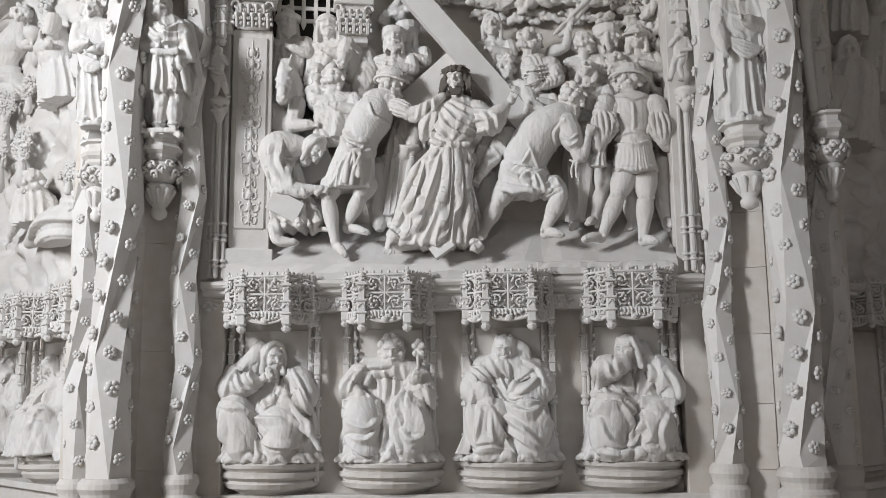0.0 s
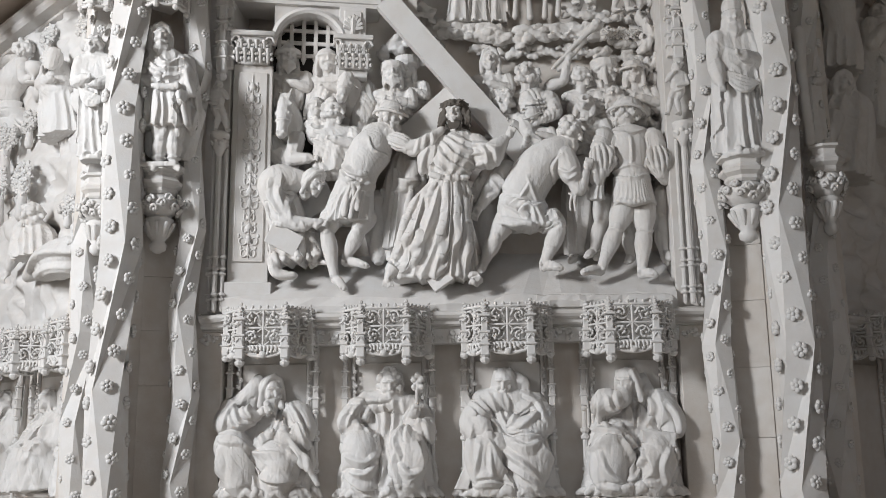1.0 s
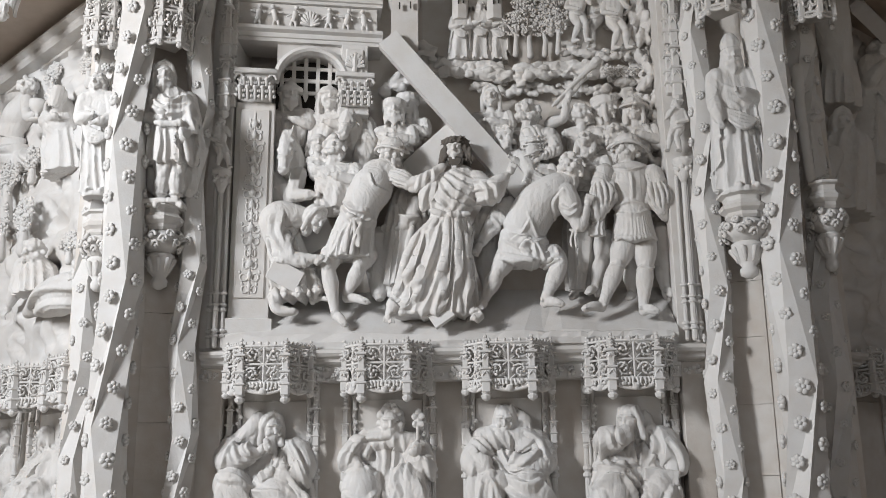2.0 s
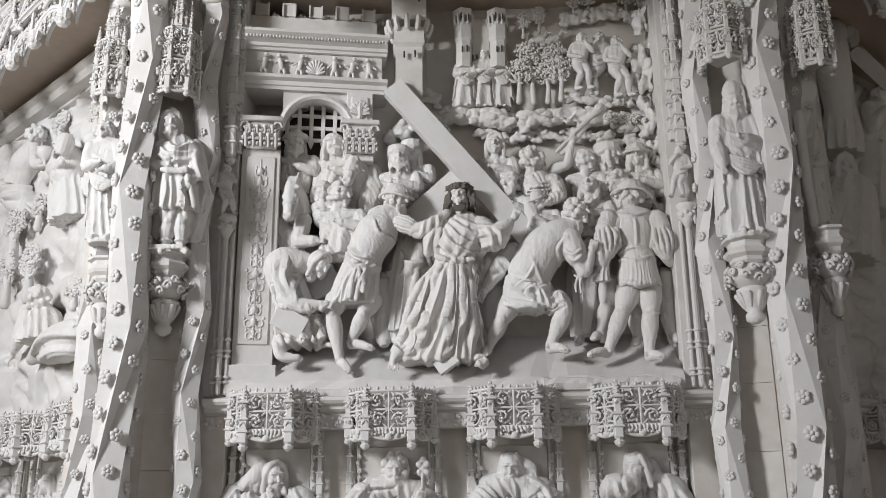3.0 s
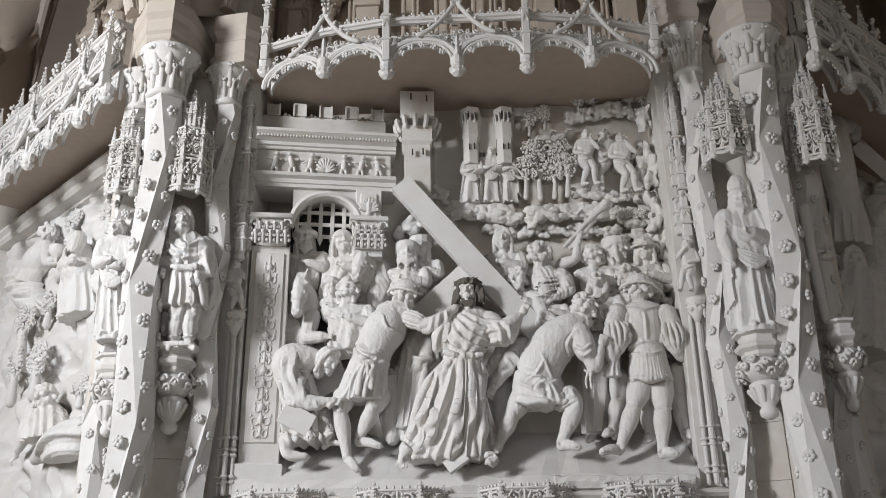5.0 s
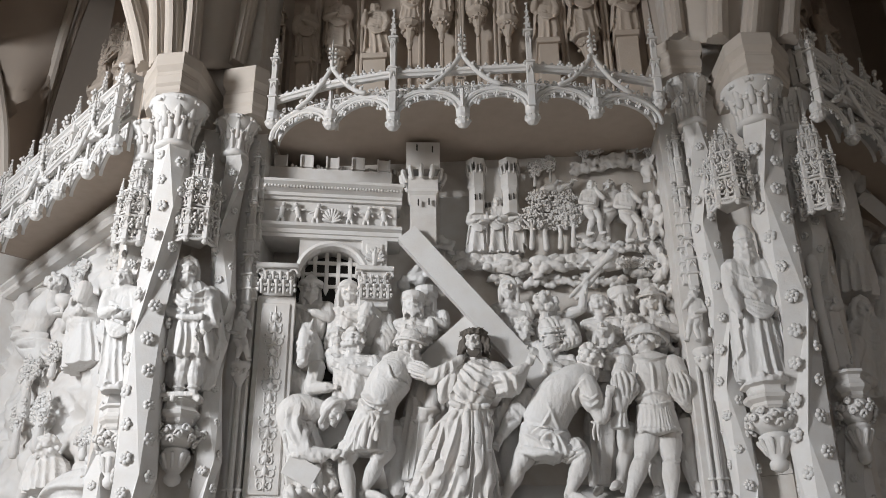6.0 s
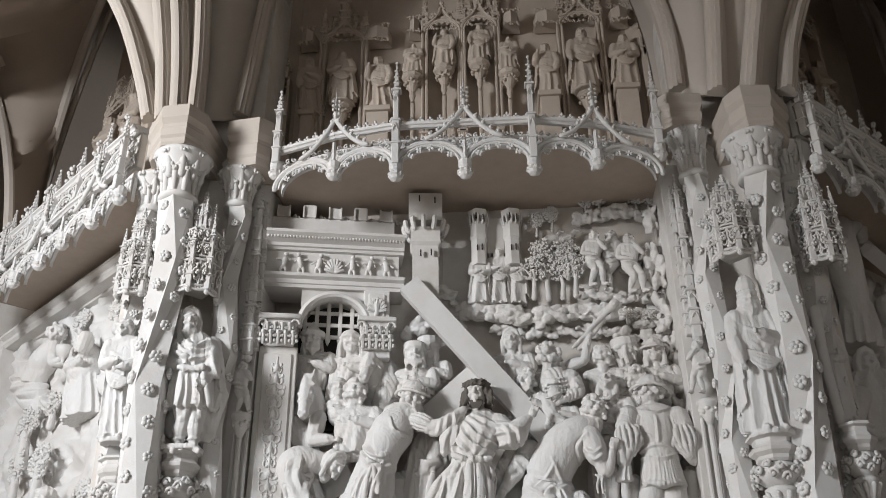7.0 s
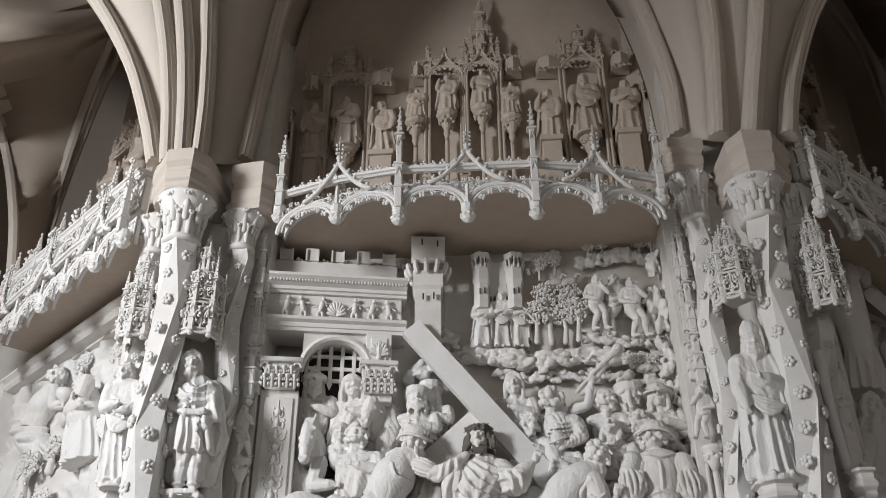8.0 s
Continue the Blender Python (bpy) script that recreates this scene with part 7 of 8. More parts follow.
limb(s, [(2.397, 6.56, 4.491), (2.391, 6.56, 4.101), (2.412, 6.56, 3.625)], [0.045, 0.036, 0.034])
whole("carved_staff", s, CARVED, "pale limestone staff held by the pier statue", "staff", smooth=True)
robed((-2.941, 6.6, 4.545), (-2.866, 6.64, 3.649), "limestone statue in a flowing robe beside the west bay", seed=35, hair="curls", name="pier_statue", group="pier statues", wide=0.8)
runner((-2.037, 6.86, 3.911), 0.34, 0.0, 1, 41, "small bare limestone statuette on a jamb console", "jamb statuettes")
runner((1.548, 6.86, 3.960), 0.34, 0.0, -1, 42, "small bare limestone statuette on a jamb console", "jamb statuettes")


def spire_canopy(x, y, z0, z1, w, label, lean=0.0):
    """A tabernacle over a pier statue: a drum of tracery under clustered pinnacles."""
    t = thing("statue_canopy", label, "canopy", "statue canopies", at=pose(x, y, 0))
    h = z1 - z0
    pts = [(w * math.sin(radians(a)), -w * math.cos(radians(a))) for a in (-100, -50, 0, 50, 100)]
    part("core", plan_prism([(p[0] * 0.85, p[1] * 0.85) for p in pts] + [(0, w)], z0 + 0.05, z0 + h * 0.55), ROUGH, t)
    for k, (a, b) in enumerate(zip(pts, pts[1:])):
        u = Vector((b[0] - a[0], b[1] - a[1], 0))
        s = Solid()
        tracery(s, (a[0], a[1], z0 + 0.03), u, u.length, h * 0.24, 1, 0.008, k)
        tracery(s, (a[0] * 0.93, a[1] * 0.93, z0 + 0.05 + h * 0.26), u, u.length * 0.93, h * 0.26, 2, 0.007, k + 9)
        cusped_arch(s, (a[0], a[1], z0 + 0.03), (b[0], b[1], z0 + 0.03), -0.04, 0.012)
        part("tracery_panel", s, CARVED, t, smooth=True)
    for k, p in enumerate(pts):
        s = Solid()
        pinnacle(s, p[0], p[1], z0 + 0.0, z0 + h * (0.62 + 0.1 * (k % 2)), 0.042)
        part("pinnacle", s, CARVED, t)
    s = Solid()
    for k in range(9):
        a = radians(-100 + 25 * k)
        pinnacle(s, w * 0.5 * math.sin(a), -w * 0.5 * math.cos(a), z0 + h * 0.45, z0 + h * (0.8 + 0.05 * (k % 3)), 0.035, drop=False)
    pinnacle(s, 0, -0.02, z0 + h * 0.5, z1, 0.07, drop=False)
    part("spire", s, CARVED, t)
    return t


spire_canopy(-2.4, 6.58, 4.8, 5.75, 0.17, "spiky openwork limestone canopy above the west pier statue")
spire_canopy(1.86, 6.5, 4.9, 5.66, 0.17, "openwork limestone canopy above the east pier statue")
spire_canopy(2.55, 6.55, 4.85, 5.75, 0.15, "openwork limestone canopy beside the east bay")
spire_canopy(-2.9, 6.55, 4.8, 5.6, 0.13, "openwork limestone canopy beside the west bay")


# ---- seated statues in the niches ----
def seated(x, at, seed, label, hair="long", beard=True, face=(0, -1), hat=None, pose_="lap", tilt=0.0, k=1.05):
    r, s = random.Random(seed), Solid()
    def q(a, y, z):
        return (x + a, y, 1.135 + (z - 1.135) * k)
    head(s, q(tilt, 7.06, 1.885), 1.0, face, r, hair, beard, hat)
    ls, rs, hip = q(-0.17, 7.14, 1.73), q(0.17, 7.14, 1.73), q(0, 7.18, 1.42)
    torso(s, ls, rs, hip, 1.15, r, 5)
    torso(s, q(-0.12, 7.2, 1.7), q(0.12, 7.2, 1.7), q(0, 7.25, 1.3), 1.3, r)
    el, er = q(-0.27, 7.07, 1.53), q(0.27, 7.07, 1.53)
    hl, hr = {"lap": (q(-0.14, 6.93, 1.5), q(0.1, 6.93, 1.52)), "chin": (q(-0.03, 6.97, 1.72), q(0.14, 6.92, 1.5)), "raise": (q(-0.17, 6.92, 1.5), q(0.26, 6.98, 1.68)), "cheek": (q(-0.05, 6.98, 1.82), q(0.26, 6.92, 1.47)), "down": (q(-0.2, 6.9, 1.46), q(0.16, 6.95, 1.6))}[pose_]
    arm(s, ls, el, hl, 1.1, r, "wide")
    arm(s, rs, er, hr, 1.1, r, "wide")
    kl, kr = q(-0.17, 6.95, 1.44), q(0.18, 6.94, 1.45)
    for a, b in ((kl, -0.09), (kr, 0.1)):
        s.tube([q(b, 7.2, 1.38), a, q(b * 1.6, 6.96, 1.18)], [0.13, 0.12, 0.1], 16)
        s.ball(V(a, 0, -0.005, -0.005), 0.118, 18, 12)
    flip = 1 if seed % 2 else -1
    lap = [q(-0.33, 7.08, 1.42), q(-0.27, 6.9, 1.44), q(-0.16, 6.85, 1.47), q(0, 6.93, 1.4), q(0.17, 6.84, 1.47), q(0.27, 6.9, 1.44), q(0.33, 7.08, 1.42)]
    cloth(s, [q(-0.2, 7.06, 1.54), q(0, 6.99, 1.54), q(0.2, 7.06, 1.54)], lap, 5, 0.032, r, 0.02)
    hem = [q(-0.4, 7.06, 1.15), q(-0.3, 6.92, 1.14), q(-0.16 + 0.05 * flip, 6.84, 1.14), q(0.06 * flip, 6.82, 1.14), q(0.18 + 0.05 * flip, 6.84, 1.14), q(0.3, 6.92, 1.14), q(0.4, 7.06, 1.15)]
    cloth(s, lap, hem, 7, 0.042, r, 0.015, 0.02)
    # one end of the mantle drawn across the knees
    k0, k1 = (kl, kr) if flip > 0 else (kr, kl)
    cloth(s, [V(k0, -0.1 * flip, -0.08, 0.07), V(k0, 0.1 * flip, -0.1, 0.03), V(k1, 0.0, -0.09, 0.06)], [V(k0, -0.05 * flip, -0.08, -0.1), q(0.05 * flip, 6.82, 1.24), V(k1, 0.12 * flip, -0.05, -0.22)], 4, 0.036, r, 0.02)
    for e, a in ((-1, ls), (1, rs)):
        cloth(s, [V(a, e * 0.06, 0.03, 0.04), V(a, -e * 0.05, -0.09, 0.05)], [q(e * 0.37, 7.1, 1.3), q(e * 0.17, 6.93, 1.48)], 3, 0.036, r, 0.05, 0.02)
        cloth(s, [q(e * 0.28, 7.12, 1.5), q(e * 0.34, 7.18, 1.5)], [q(e * 0.36, 7.02, 1.15), q(e * 0.42, 7.15, 1.16)], 3, 0.03, r)
    cloth(s, [q(-0.17 * flip, 7.06, 1.76), q(0.0, 7.02, 1.74)], [q(0.1 * flip, 6.98, 1.5), q(0.24 * flip, 7.02, 1.6)], 3, 0.03, r, 0.03)
    for e in (-0.1, 0.14):
        s.tube([q(e, 6.93, 1.16), q(e * 1.2, 6.83, 1.15)], [0.045, 0.03], 8)
    if pose_ == "chin":
        s.tube([q(0.02, 6.93, 1.66), q(0.2, 6.86, 1.4), q(0.38, 6.86, 1.18)], [0.018, 0.028, 0.024], 6)
    if pose_ == "lap":
        s.box(x - 0.28, x - 0.06, 6.84, 6.96, 1.46, 1.52, 0.01)
    if pose_ == "raise":
        s.box(x - 0.3, x - 0.04, 6.82, 6.95, 1.45, 1.51, 0.01)
        s.tube([q(0.25, 6.96, 1.55), q(0.25, 6.95, 1.9)], 0.016, 6)
        for z in (1.82, 1.87, 1.92):
            s.ball(q(0.25 + 0.02 * math.sin(z * 60), 6.95, z), 0.034, 7, 5)
    if pose_ == "cheek":
        s.box(x + 0.08, x + 0.34, 6.82, 6.95, 1.4, 1.46, 0.01)
    if pose_ == "down":
        s.loft([[q(-0.42, 6.92, 1.14), q(-0.34, 6.9, 1.14), q(-0.34, 6.95, 1.14), q(-0.42, 6.96, 1.14)], [q(-0.27, 6.95, 1.75), q(-0.22, 6.94, 1.75), q(-0.22, 6.99, 1.75), q(-0.27, 6.99, 1.75)]])
    return statue(s, label, at=at, name="seated_statue", group="seated statues", folds=0.011, spacing=0.085, voxel=0.0092 if at is HOME else 0.013)


def seat_base(cx, rnd):
    """Seated body under a wide cloak: widest at the hem, which spreads over the pedestal."""
    s = Solid()
    mass(s, [((cx, 7.16, 1.79), 0.13, 0.1), ((cx, 7.14, 1.72), 0.25, 0.14), ((cx, 7.12, 1.6), 0.29, 0.17), ((cx, 7.08, 1.45), 0.32, 0.2), ((cx, 7.06, 1.3), 0.345, 0.21), ((cx, 7.06, 1.135), 0.38, 0.24)], 5, 0.03, rnd, 120, 30)
    for j in range(9):
        a = -1.25 + 2.5 * j / 8 + rnd.uniform(-0.1, 0.1)
        p = Vector((cx + 0.37 * math.sin(a), 7.06 - 0.235 * math.cos(a), 1.15))
        limb(s, [p + Vector((-0.05, 0, 0.0)), p + Vector((0, -0.012, rnd.uniform(0.015, 0.045))), p + Vector((0.05, 0, -0.005))], [0.02, 0.028, 0.018])
    return s


SEAT = dict(name="seated_statue", group="seated statues", folds=0.003, spacing=0.05, voxel=0.006, soft=2)
rs_ = random.Random(51)
# hooded man with a sword
s = seat_base(NICHES[0] - 0.01, rs_)
limb(s, [(-1.877, 6.98, 1.504), (-1.83, 6.9, 1.484), (-1.776, 6.88, 1.22)], [0.13, 0.13, 0.1], 20, 28)
limb(s, [(-1.634, 7, 1.481), (-1.474, 6.9, 1.379), (-1.517, 6.88, 1.218)], [0.13, 0.14, 0.1], 20, 28)
head(s, (-1.592, 7.04, 1.915), 1.1, (0.5, -0.85), rs_, "hood", True, None, -0.2)
limb(s, [(-1.698, 7.08, 2.004), (-1.761, 7.06, 1.884), (-1.855, 7.08, 1.8)], [0.05, 0.075, 0.08])
limb(s, [(-1.88, 7.06, 1.791), (-1.912, 6.98, 1.672), (-1.792, 6.93, 1.703), (-1.671, 6.92, 1.727)], [0.1, 0.1, 0.09, 0.045])
hand(s, (-1.629, 6.92, 1.76), (0.8, -0.1, 0.5), 1.2, rs_)
limb(s, [(-1.407, 7.08, 1.761), (-1.337, 7, 1.603), (-1.429, 6.93, 1.563), (-1.507, 6.9, 1.576)], [0.1, 0.1, 0.08, 0.045])
hand(s, (-1.558, 6.88, 1.593), (-0.8, -0.2, -0.4), 1.3, rs_)
folds_on(s, [[(-1.92, 1.58), (-1.8, 1.567), (-1.67, 1.471), (-1.48, 1.461)], [(-1.9, 1.539), (-1.73, 1.504), (-1.64, 1.348), (-1.56, 1.267), (-1.36, 1.257)], [(-1.74, 1.484), (-1.69, 1.361), (-1.65, 1.259), (-1.63, 1.194)], [(-1.92, 1.486), (-1.91, 1.342), (-1.94, 1.221)], [(-1.4, 1.452), (-1.32, 1.358), (-1.33, 1.257)]], 0.016)
folds_on(s, [[(-1.49, 1.833), (-1.4, 1.707), (-1.32, 1.541), (-1.26, 1.336)], [(-1.43, 1.811), (-1.34, 1.665), (-1.27, 1.459)], [(-1.47, 1.77), (-1.49, 1.667), (-1.44, 1.617)], [(-1.79, 1.845), (-1.85, 1.762), (-1.91, 1.63)], [(-1.72, 1.836), (-1.74, 1.761), (-1.69, 1.71)]], 0.016)
folds_on(s, [[(-1.87, 1.762), (-1.82, 1.67), (-1.74, 1.661)], [(-1.83, 1.778), (-1.78, 1.69), (-1.7, 1.677)], [(-1.78, 1.786), (-1.74, 1.719), (-1.67, 1.702)], [(-1.61, 1.834), (-1.58, 1.75), (-1.52, 1.646)], [(-1.52, 1.833), (-1.51, 1.729), (-1.54, 1.634)]], 0.013)
s.tube([(-1.461, 6.88, 1.617), (-1.325, 6.84, 1.44), (-1.191, 6.82, 1.235)], [0.016, 0.026, 0.02], 8)
statue(s, "seated limestone statue in a hood holding a sword", **SEAT)

# bearded man with a book and a key
s = seat_base(NICHES[1], rs_)
limb(s, [(-0.911, 7, 1.503), (-0.89, 6.9, 1.476), (-0.861, 6.88, 1.213)], [0.14, 0.14, 0.1], 20, 28)
limb(s, [(-0.594, 7, 1.501), (-0.531, 6.89, 1.453), (-0.556, 6.88, 1.211)], [0.14, 0.135, 0.1], 20, 28)
head(s, (-0.694, 7.03, 1.947), 1.14, (0.1, -1), rs_, "curls", True, None, -0.15)
limb(s, [(-0.88, 7.08, 1.811), (-0.704, 7.04, 1.829), (-0.514, 7.08, 1.777)], [0.1, 0.08, 0.1])
limb(s, [(-0.919, 7.05, 1.781), (-0.993, 6.97, 1.671), (-0.932, 6.9, 1.641)], [0.1, 0.09, 0.05])
hand(s, (-0.903, 6.87, 1.628), (0.8, -0.2, -0.6), 1.35, rs_)
limb(s, [(-0.491, 7.05, 1.742), (-0.435, 6.96, 1.615), (-0.473, 6.9, 1.657)], [0.1, 0.09, 0.05])
hand(s, (-0.489, 6.9, 1.731), (0.1, -0.2, 1), 1.2, rs_)
s.add([V(p, 0, dy, 0) for dy in (0.0, 0.09) for p in ((-1.038, 6.85, 1.588), (-0.765, 6.83, 1.529), (-0.761, 6.83, 1.476), (-1.033, 6.85, 1.531))], [(0, 1, 2, 3), (7, 6, 5, 4), (0, 4, 5, 1), (1, 5, 6, 2), (2, 6, 7, 3), (3, 7, 4, 0)])
s.tube([(-0.485, 6.9, 1.657), (-0.477, 6.92, 1.968)], 0.016, 7)
for p in ((-0.506, 6.92, 1.981), (-0.447, 6.92, 1.981), (-0.476, 6.92, 2.014), (-0.502, 6.92, 1.923), (-0.452, 6.92, 1.922)):
    s.ball(p, 0.026, 8, 6)
folds_on(s, [[(-1.01, 1.457), (-0.978, 1.315), (-0.895, 1.221), (-0.779, 1.188)], [(-0.987, 1.437), (-0.854, 1.395), (-0.779, 1.447)], [(-0.957, 1.327), (-0.854, 1.314), (-0.779, 1.382)], [(-0.738, 1.455), (-0.709, 1.353), (-0.738, 1.232)], [(-0.688, 1.475), (-0.647, 1.332), (-0.688, 1.212)]], 0.017)
folds_on(s, [[(-0.605, 1.515), (-0.626, 1.373), (-0.597, 1.231)], [(-0.46, 1.493), (-0.448, 1.371), (-0.502, 1.271)], [(-0.585, 1.372), (-0.523, 1.311), (-0.461, 1.331)], [(-0.563, 1.657), (-0.626, 1.535), (-0.597, 1.433)], [(-0.43, 1.656), (-0.365, 1.452), (-0.338, 1.249)]], 0.017)
folds_on(s, [[(-0.821, 1.785), (-0.771, 1.66), (-0.779, 1.569)], [(-0.737, 1.818), (-0.72, 1.701), (-0.728, 1.569)], [(-0.669, 1.826), (-0.665, 1.701), (-0.67, 1.556)], [(-0.602, 1.804), (-0.569, 1.679), (-0.602, 1.567)], [(-0.505, 1.782), (-0.548, 1.658), (-0.561, 1.555)]], 0.013)
folds_on(s, [[(-0.967, 1.786), (-1.02, 1.704), (-1.05, 1.621)], [(-0.904, 1.807), (-0.954, 1.736), (-0.979, 1.662)], [(-0.84, 1.777), (-0.882, 1.711), (-0.861, 1.661)], [(-1.07, 1.539), (-1.06, 1.376), (-1.08, 1.213)], [(-0.949, 1.82), (-0.8, 1.827), (-0.695, 1.834)]], 0.014)
statue(s, "seated bearded limestone statue with a book and a key", **SEAT)

# long-haired man with a saw
s = seat_base(NICHES[2], rs_)
limb(s, [(0.015, 7, 1.466), (0.022, 6.91, 1.439), (0.03, 6.88, 1.207)], [0.13, 0.13, 0.1], 20, 28)
limb(s, [(0.266, 7, 1.505), (0.322, 6.89, 1.437), (0.316, 6.88, 1.204)], [0.14, 0.14, 0.1], 20, 28)
head(s, (0.163, 7.02, 1.966), 1.12, (-0.1, -1), rs_, "long", True, None, -0.35)
for j in range(9):
    p = Vector((0.224, 7.04, 2.03))
    limb(s, [p, p + Vector((0.03 + 0.008 * j, -0.03, -0.06)), p + Vector((0.03 + 0.012 * j, -0.02, -0.12 - 0.01 * (j % 3)))], [0.018, 0.024, 0.012])
limb(s, [(-0.022, 7.08, 1.801), (0.169, 7.04, 1.84), (0.403, 7.08, 1.784)], [0.1, 0.09, 0.1])
limb(s, [(-0.023, 7.06, 1.771), (-0.075, 6.98, 1.645), (0.017, 6.9, 1.603)], [0.1, 0.1, 0.055])
hand(s, (0.032, 6.87, 1.554), (0.2, -0.2, -1), 1.45, rs_)
limb(s, [(0.422, 7.06, 1.741), (0.426, 6.96, 1.64), (0.286, 6.9, 1.633), (0.216, 6.9, 1.65)], [0.1, 0.1, 0.075, 0.04])
folds_on(s, [[(0.063, 1.857), (0.123, 1.733), (0.203, 1.609), (0.388, 1.583)], [(-0.001, 1.817), (0.08, 1.672), (0.181, 1.548), (0.428, 1.558)], [(0.104, 1.857), (0.206, 1.74), (0.31, 1.772), (0.373, 1.812)], [(0.204, 1.65), (0.288, 1.739), (0.384, 1.755)], [(0.265, 1.625), (0.37, 1.689), (0.424, 1.721)]], 0.016)
folds_on(s, [[(0.09, 1.59), (0.178, 1.467), (0.319, 1.345), (0.417, 1.224)], [(0.106, 1.529), (0.197, 1.366), (0.337, 1.245), (0.376, 1.181)], [(0.064, 1.497), (0.115, 1.347), (0.194, 1.226), (0.233, 1.182)], [(0.16, 1.548), (0.302, 1.486), (0.405, 1.518)], [(0.404, 1.506), (0.462, 1.384), (0.426, 1.244)]], 0.02)
folds_on(s, [[(-0.018, 1.497), (-0.037, 1.368), (-0.05, 1.268)], [(0.047, 1.489), (0.045, 1.367), (0.06, 1.267)], [(-0.05, 1.268), (0.019, 1.279), (0.101, 1.255)], [(-0.074, 1.612), (-0.101, 1.449), (-0.079, 1.248)], [(-0.031, 1.228), (0.051, 1.247), (0.173, 1.206)]], 0.015)
folds_on(s, [[(-0.072, 1.755), (-0.023, 1.685), (0.059, 1.651)], [(-0.055, 1.797), (0.01, 1.726), (0.092, 1.676)], [(0.312, 1.854), (0.401, 1.792), (0.44, 1.689)], [(0.187, 1.835), (0.197, 1.753), (0.176, 1.691)]], 0.014)
blade = [(-0.165, 7.02, 1.898), (-0.11, 7.02, 1.897), (-0.073, 6.98, 1.778), (-0.157, 6.98, 1.771)]
s.add([V(p, 0, dy, 0) for dy in (0.0, 0.05) for p in blade], [(0, 1, 2, 3), (7, 6, 5, 4), (0, 4, 5, 1), (1, 5, 6, 2), (2, 6, 7, 3), (3, 7, 4, 0)])
blade = [(-0.119, 6.93, 1.399), (-0.078, 6.93, 1.387), (-0.113, 6.87, 1.188), (-0.219, 6.87, 1.189)]
s.add([V(p, 0, dy, 0) for dy in (0.0, 0.05) for p in blade], [(0, 1, 2, 3), (7, 6, 5, 4), (0, 4, 5, 1), (1, 5, 6, 2), (2, 6, 7, 3), (3, 7, 4, 0)])
statue(s, "seated long-haired limestone statue with folded arms and saw", **SEAT)

# veiled figure resting its head on one hand
s = seat_base(NICHES[3], rs_)
limb(s, [(0.952, 7, 1.499), (0.923, 6.89, 1.46), (0.904, 6.88, 1.2)], [0.14, 0.145, 0.1], 20, 28)
limb(s, [(1.22, 7, 1.476), (1.241, 6.9, 1.437), (1.207, 6.88, 1.198)], [0.13, 0.13, 0.1], 20, 28)
head(s, (1.082, 7, 1.954), 1.12, (-0.6, -0.8), rs_, "long", False, None, -0.25)
limb(s, [(1.189, 7.06, 1.977), (1.214, 7.06, 1.871), (1.29, 7.08, 1.787)], [0.05, 0.07, 0.09])
limb(s, [(0.899, 7.06, 1.761), (0.905, 6.96, 1.809), (0.982, 6.92, 1.815), (1.042, 6.92, 1.88)], [0.1, 0.095, 0.08, 0.04])
hand(s, (1.053, 6.93, 1.897), (0.3, -0.1, 1), 1.2, rs_)
limb(s, [(1.308, 7.06, 1.807), (1.389, 6.98, 1.639), (1.356, 6.92, 1.549)], [0.11, 0.1, 0.05])
hand(s, (1.338, 6.88, 1.509), (0, -0.3, -1), 1.35, rs_)
s.add([V(p, 0, dy, 0) for dy in (0.0, 0.1) for p in ((1.14, 6.84, 1.592), (1.39, 6.84, 1.573), (1.365, 6.82, 1.478), (1.126, 6.82, 1.512))], [(0, 1, 2, 3), (7, 6, 5, 4), (0, 4, 5, 1), (1, 5, 6, 2), (2, 6, 7, 3), (3, 7, 4, 0)])
folds_on(s, [[(0.849, 1.848), (0.853, 1.725), (0.889, 1.602), (0.844, 1.481)], [(0.91, 1.827), (0.936, 1.757), (1, 1.748)], [(0.964, 1.847), (0.97, 1.785), (1.02, 1.764)], [(0.925, 1.684), (1, 1.626), (1.11, 1.616)], [(0.799, 1.603), (0.921, 1.578), (1.02, 1.56)]], 0.015)
folds_on(s, [[(0.776, 1.462), (0.876, 1.542), (0.978, 1.541)], [(0.978, 1.541), (1.04, 1.419), (1.04, 1.259)], [(0.832, 1.441), (0.888, 1.3), (1.01, 1.219)], [(0.782, 1.421), (0.805, 1.261), (0.831, 1.185)], [(1.02, 1.561), (1.08, 1.459), (1.13, 1.43)]], 0.017)
folds_on(s, [[(1.1, 1.479), (1.15, 1.418), (1.09, 1.299), (1.02, 1.207)], [(1.16, 1.438), (1.19, 1.318), (1.11, 1.219)], [(1.31, 1.457), (1.25, 1.337), (1.28, 1.217)], [(1.37, 1.457), (1.37, 1.316), (1.35, 1.197)], [(0.844, 1.209), (1.02, 1.199), (1.19, 1.238)]], 0.018)
folds_on(s, [[(1.19, 1.887), (1.16, 1.743), (1.13, 1.641)], [(1.22, 1.845), (1.26, 1.742), (1.21, 1.64)], [(1.29, 1.845), (1.32, 1.729), (1.3, 1.619)], [(1.34, 1.782), (1.4, 1.679), (1.42, 1.577)], [(1.09, 1.847), (1.08, 1.744), (1.1, 1.641)]], 0.017)
statue(s, "seated limestone statue resting its head on one hand", **SEAT)
for k, x in enumerate((0.55, -0.42, -1.4)):
    seated(x, BAY_L, 55 + k, "seated limestone statue in an embroidered cloak, west bay", ("hood", "long", "curls")[k], k != 1, (0.2, -1), pose_="lap")

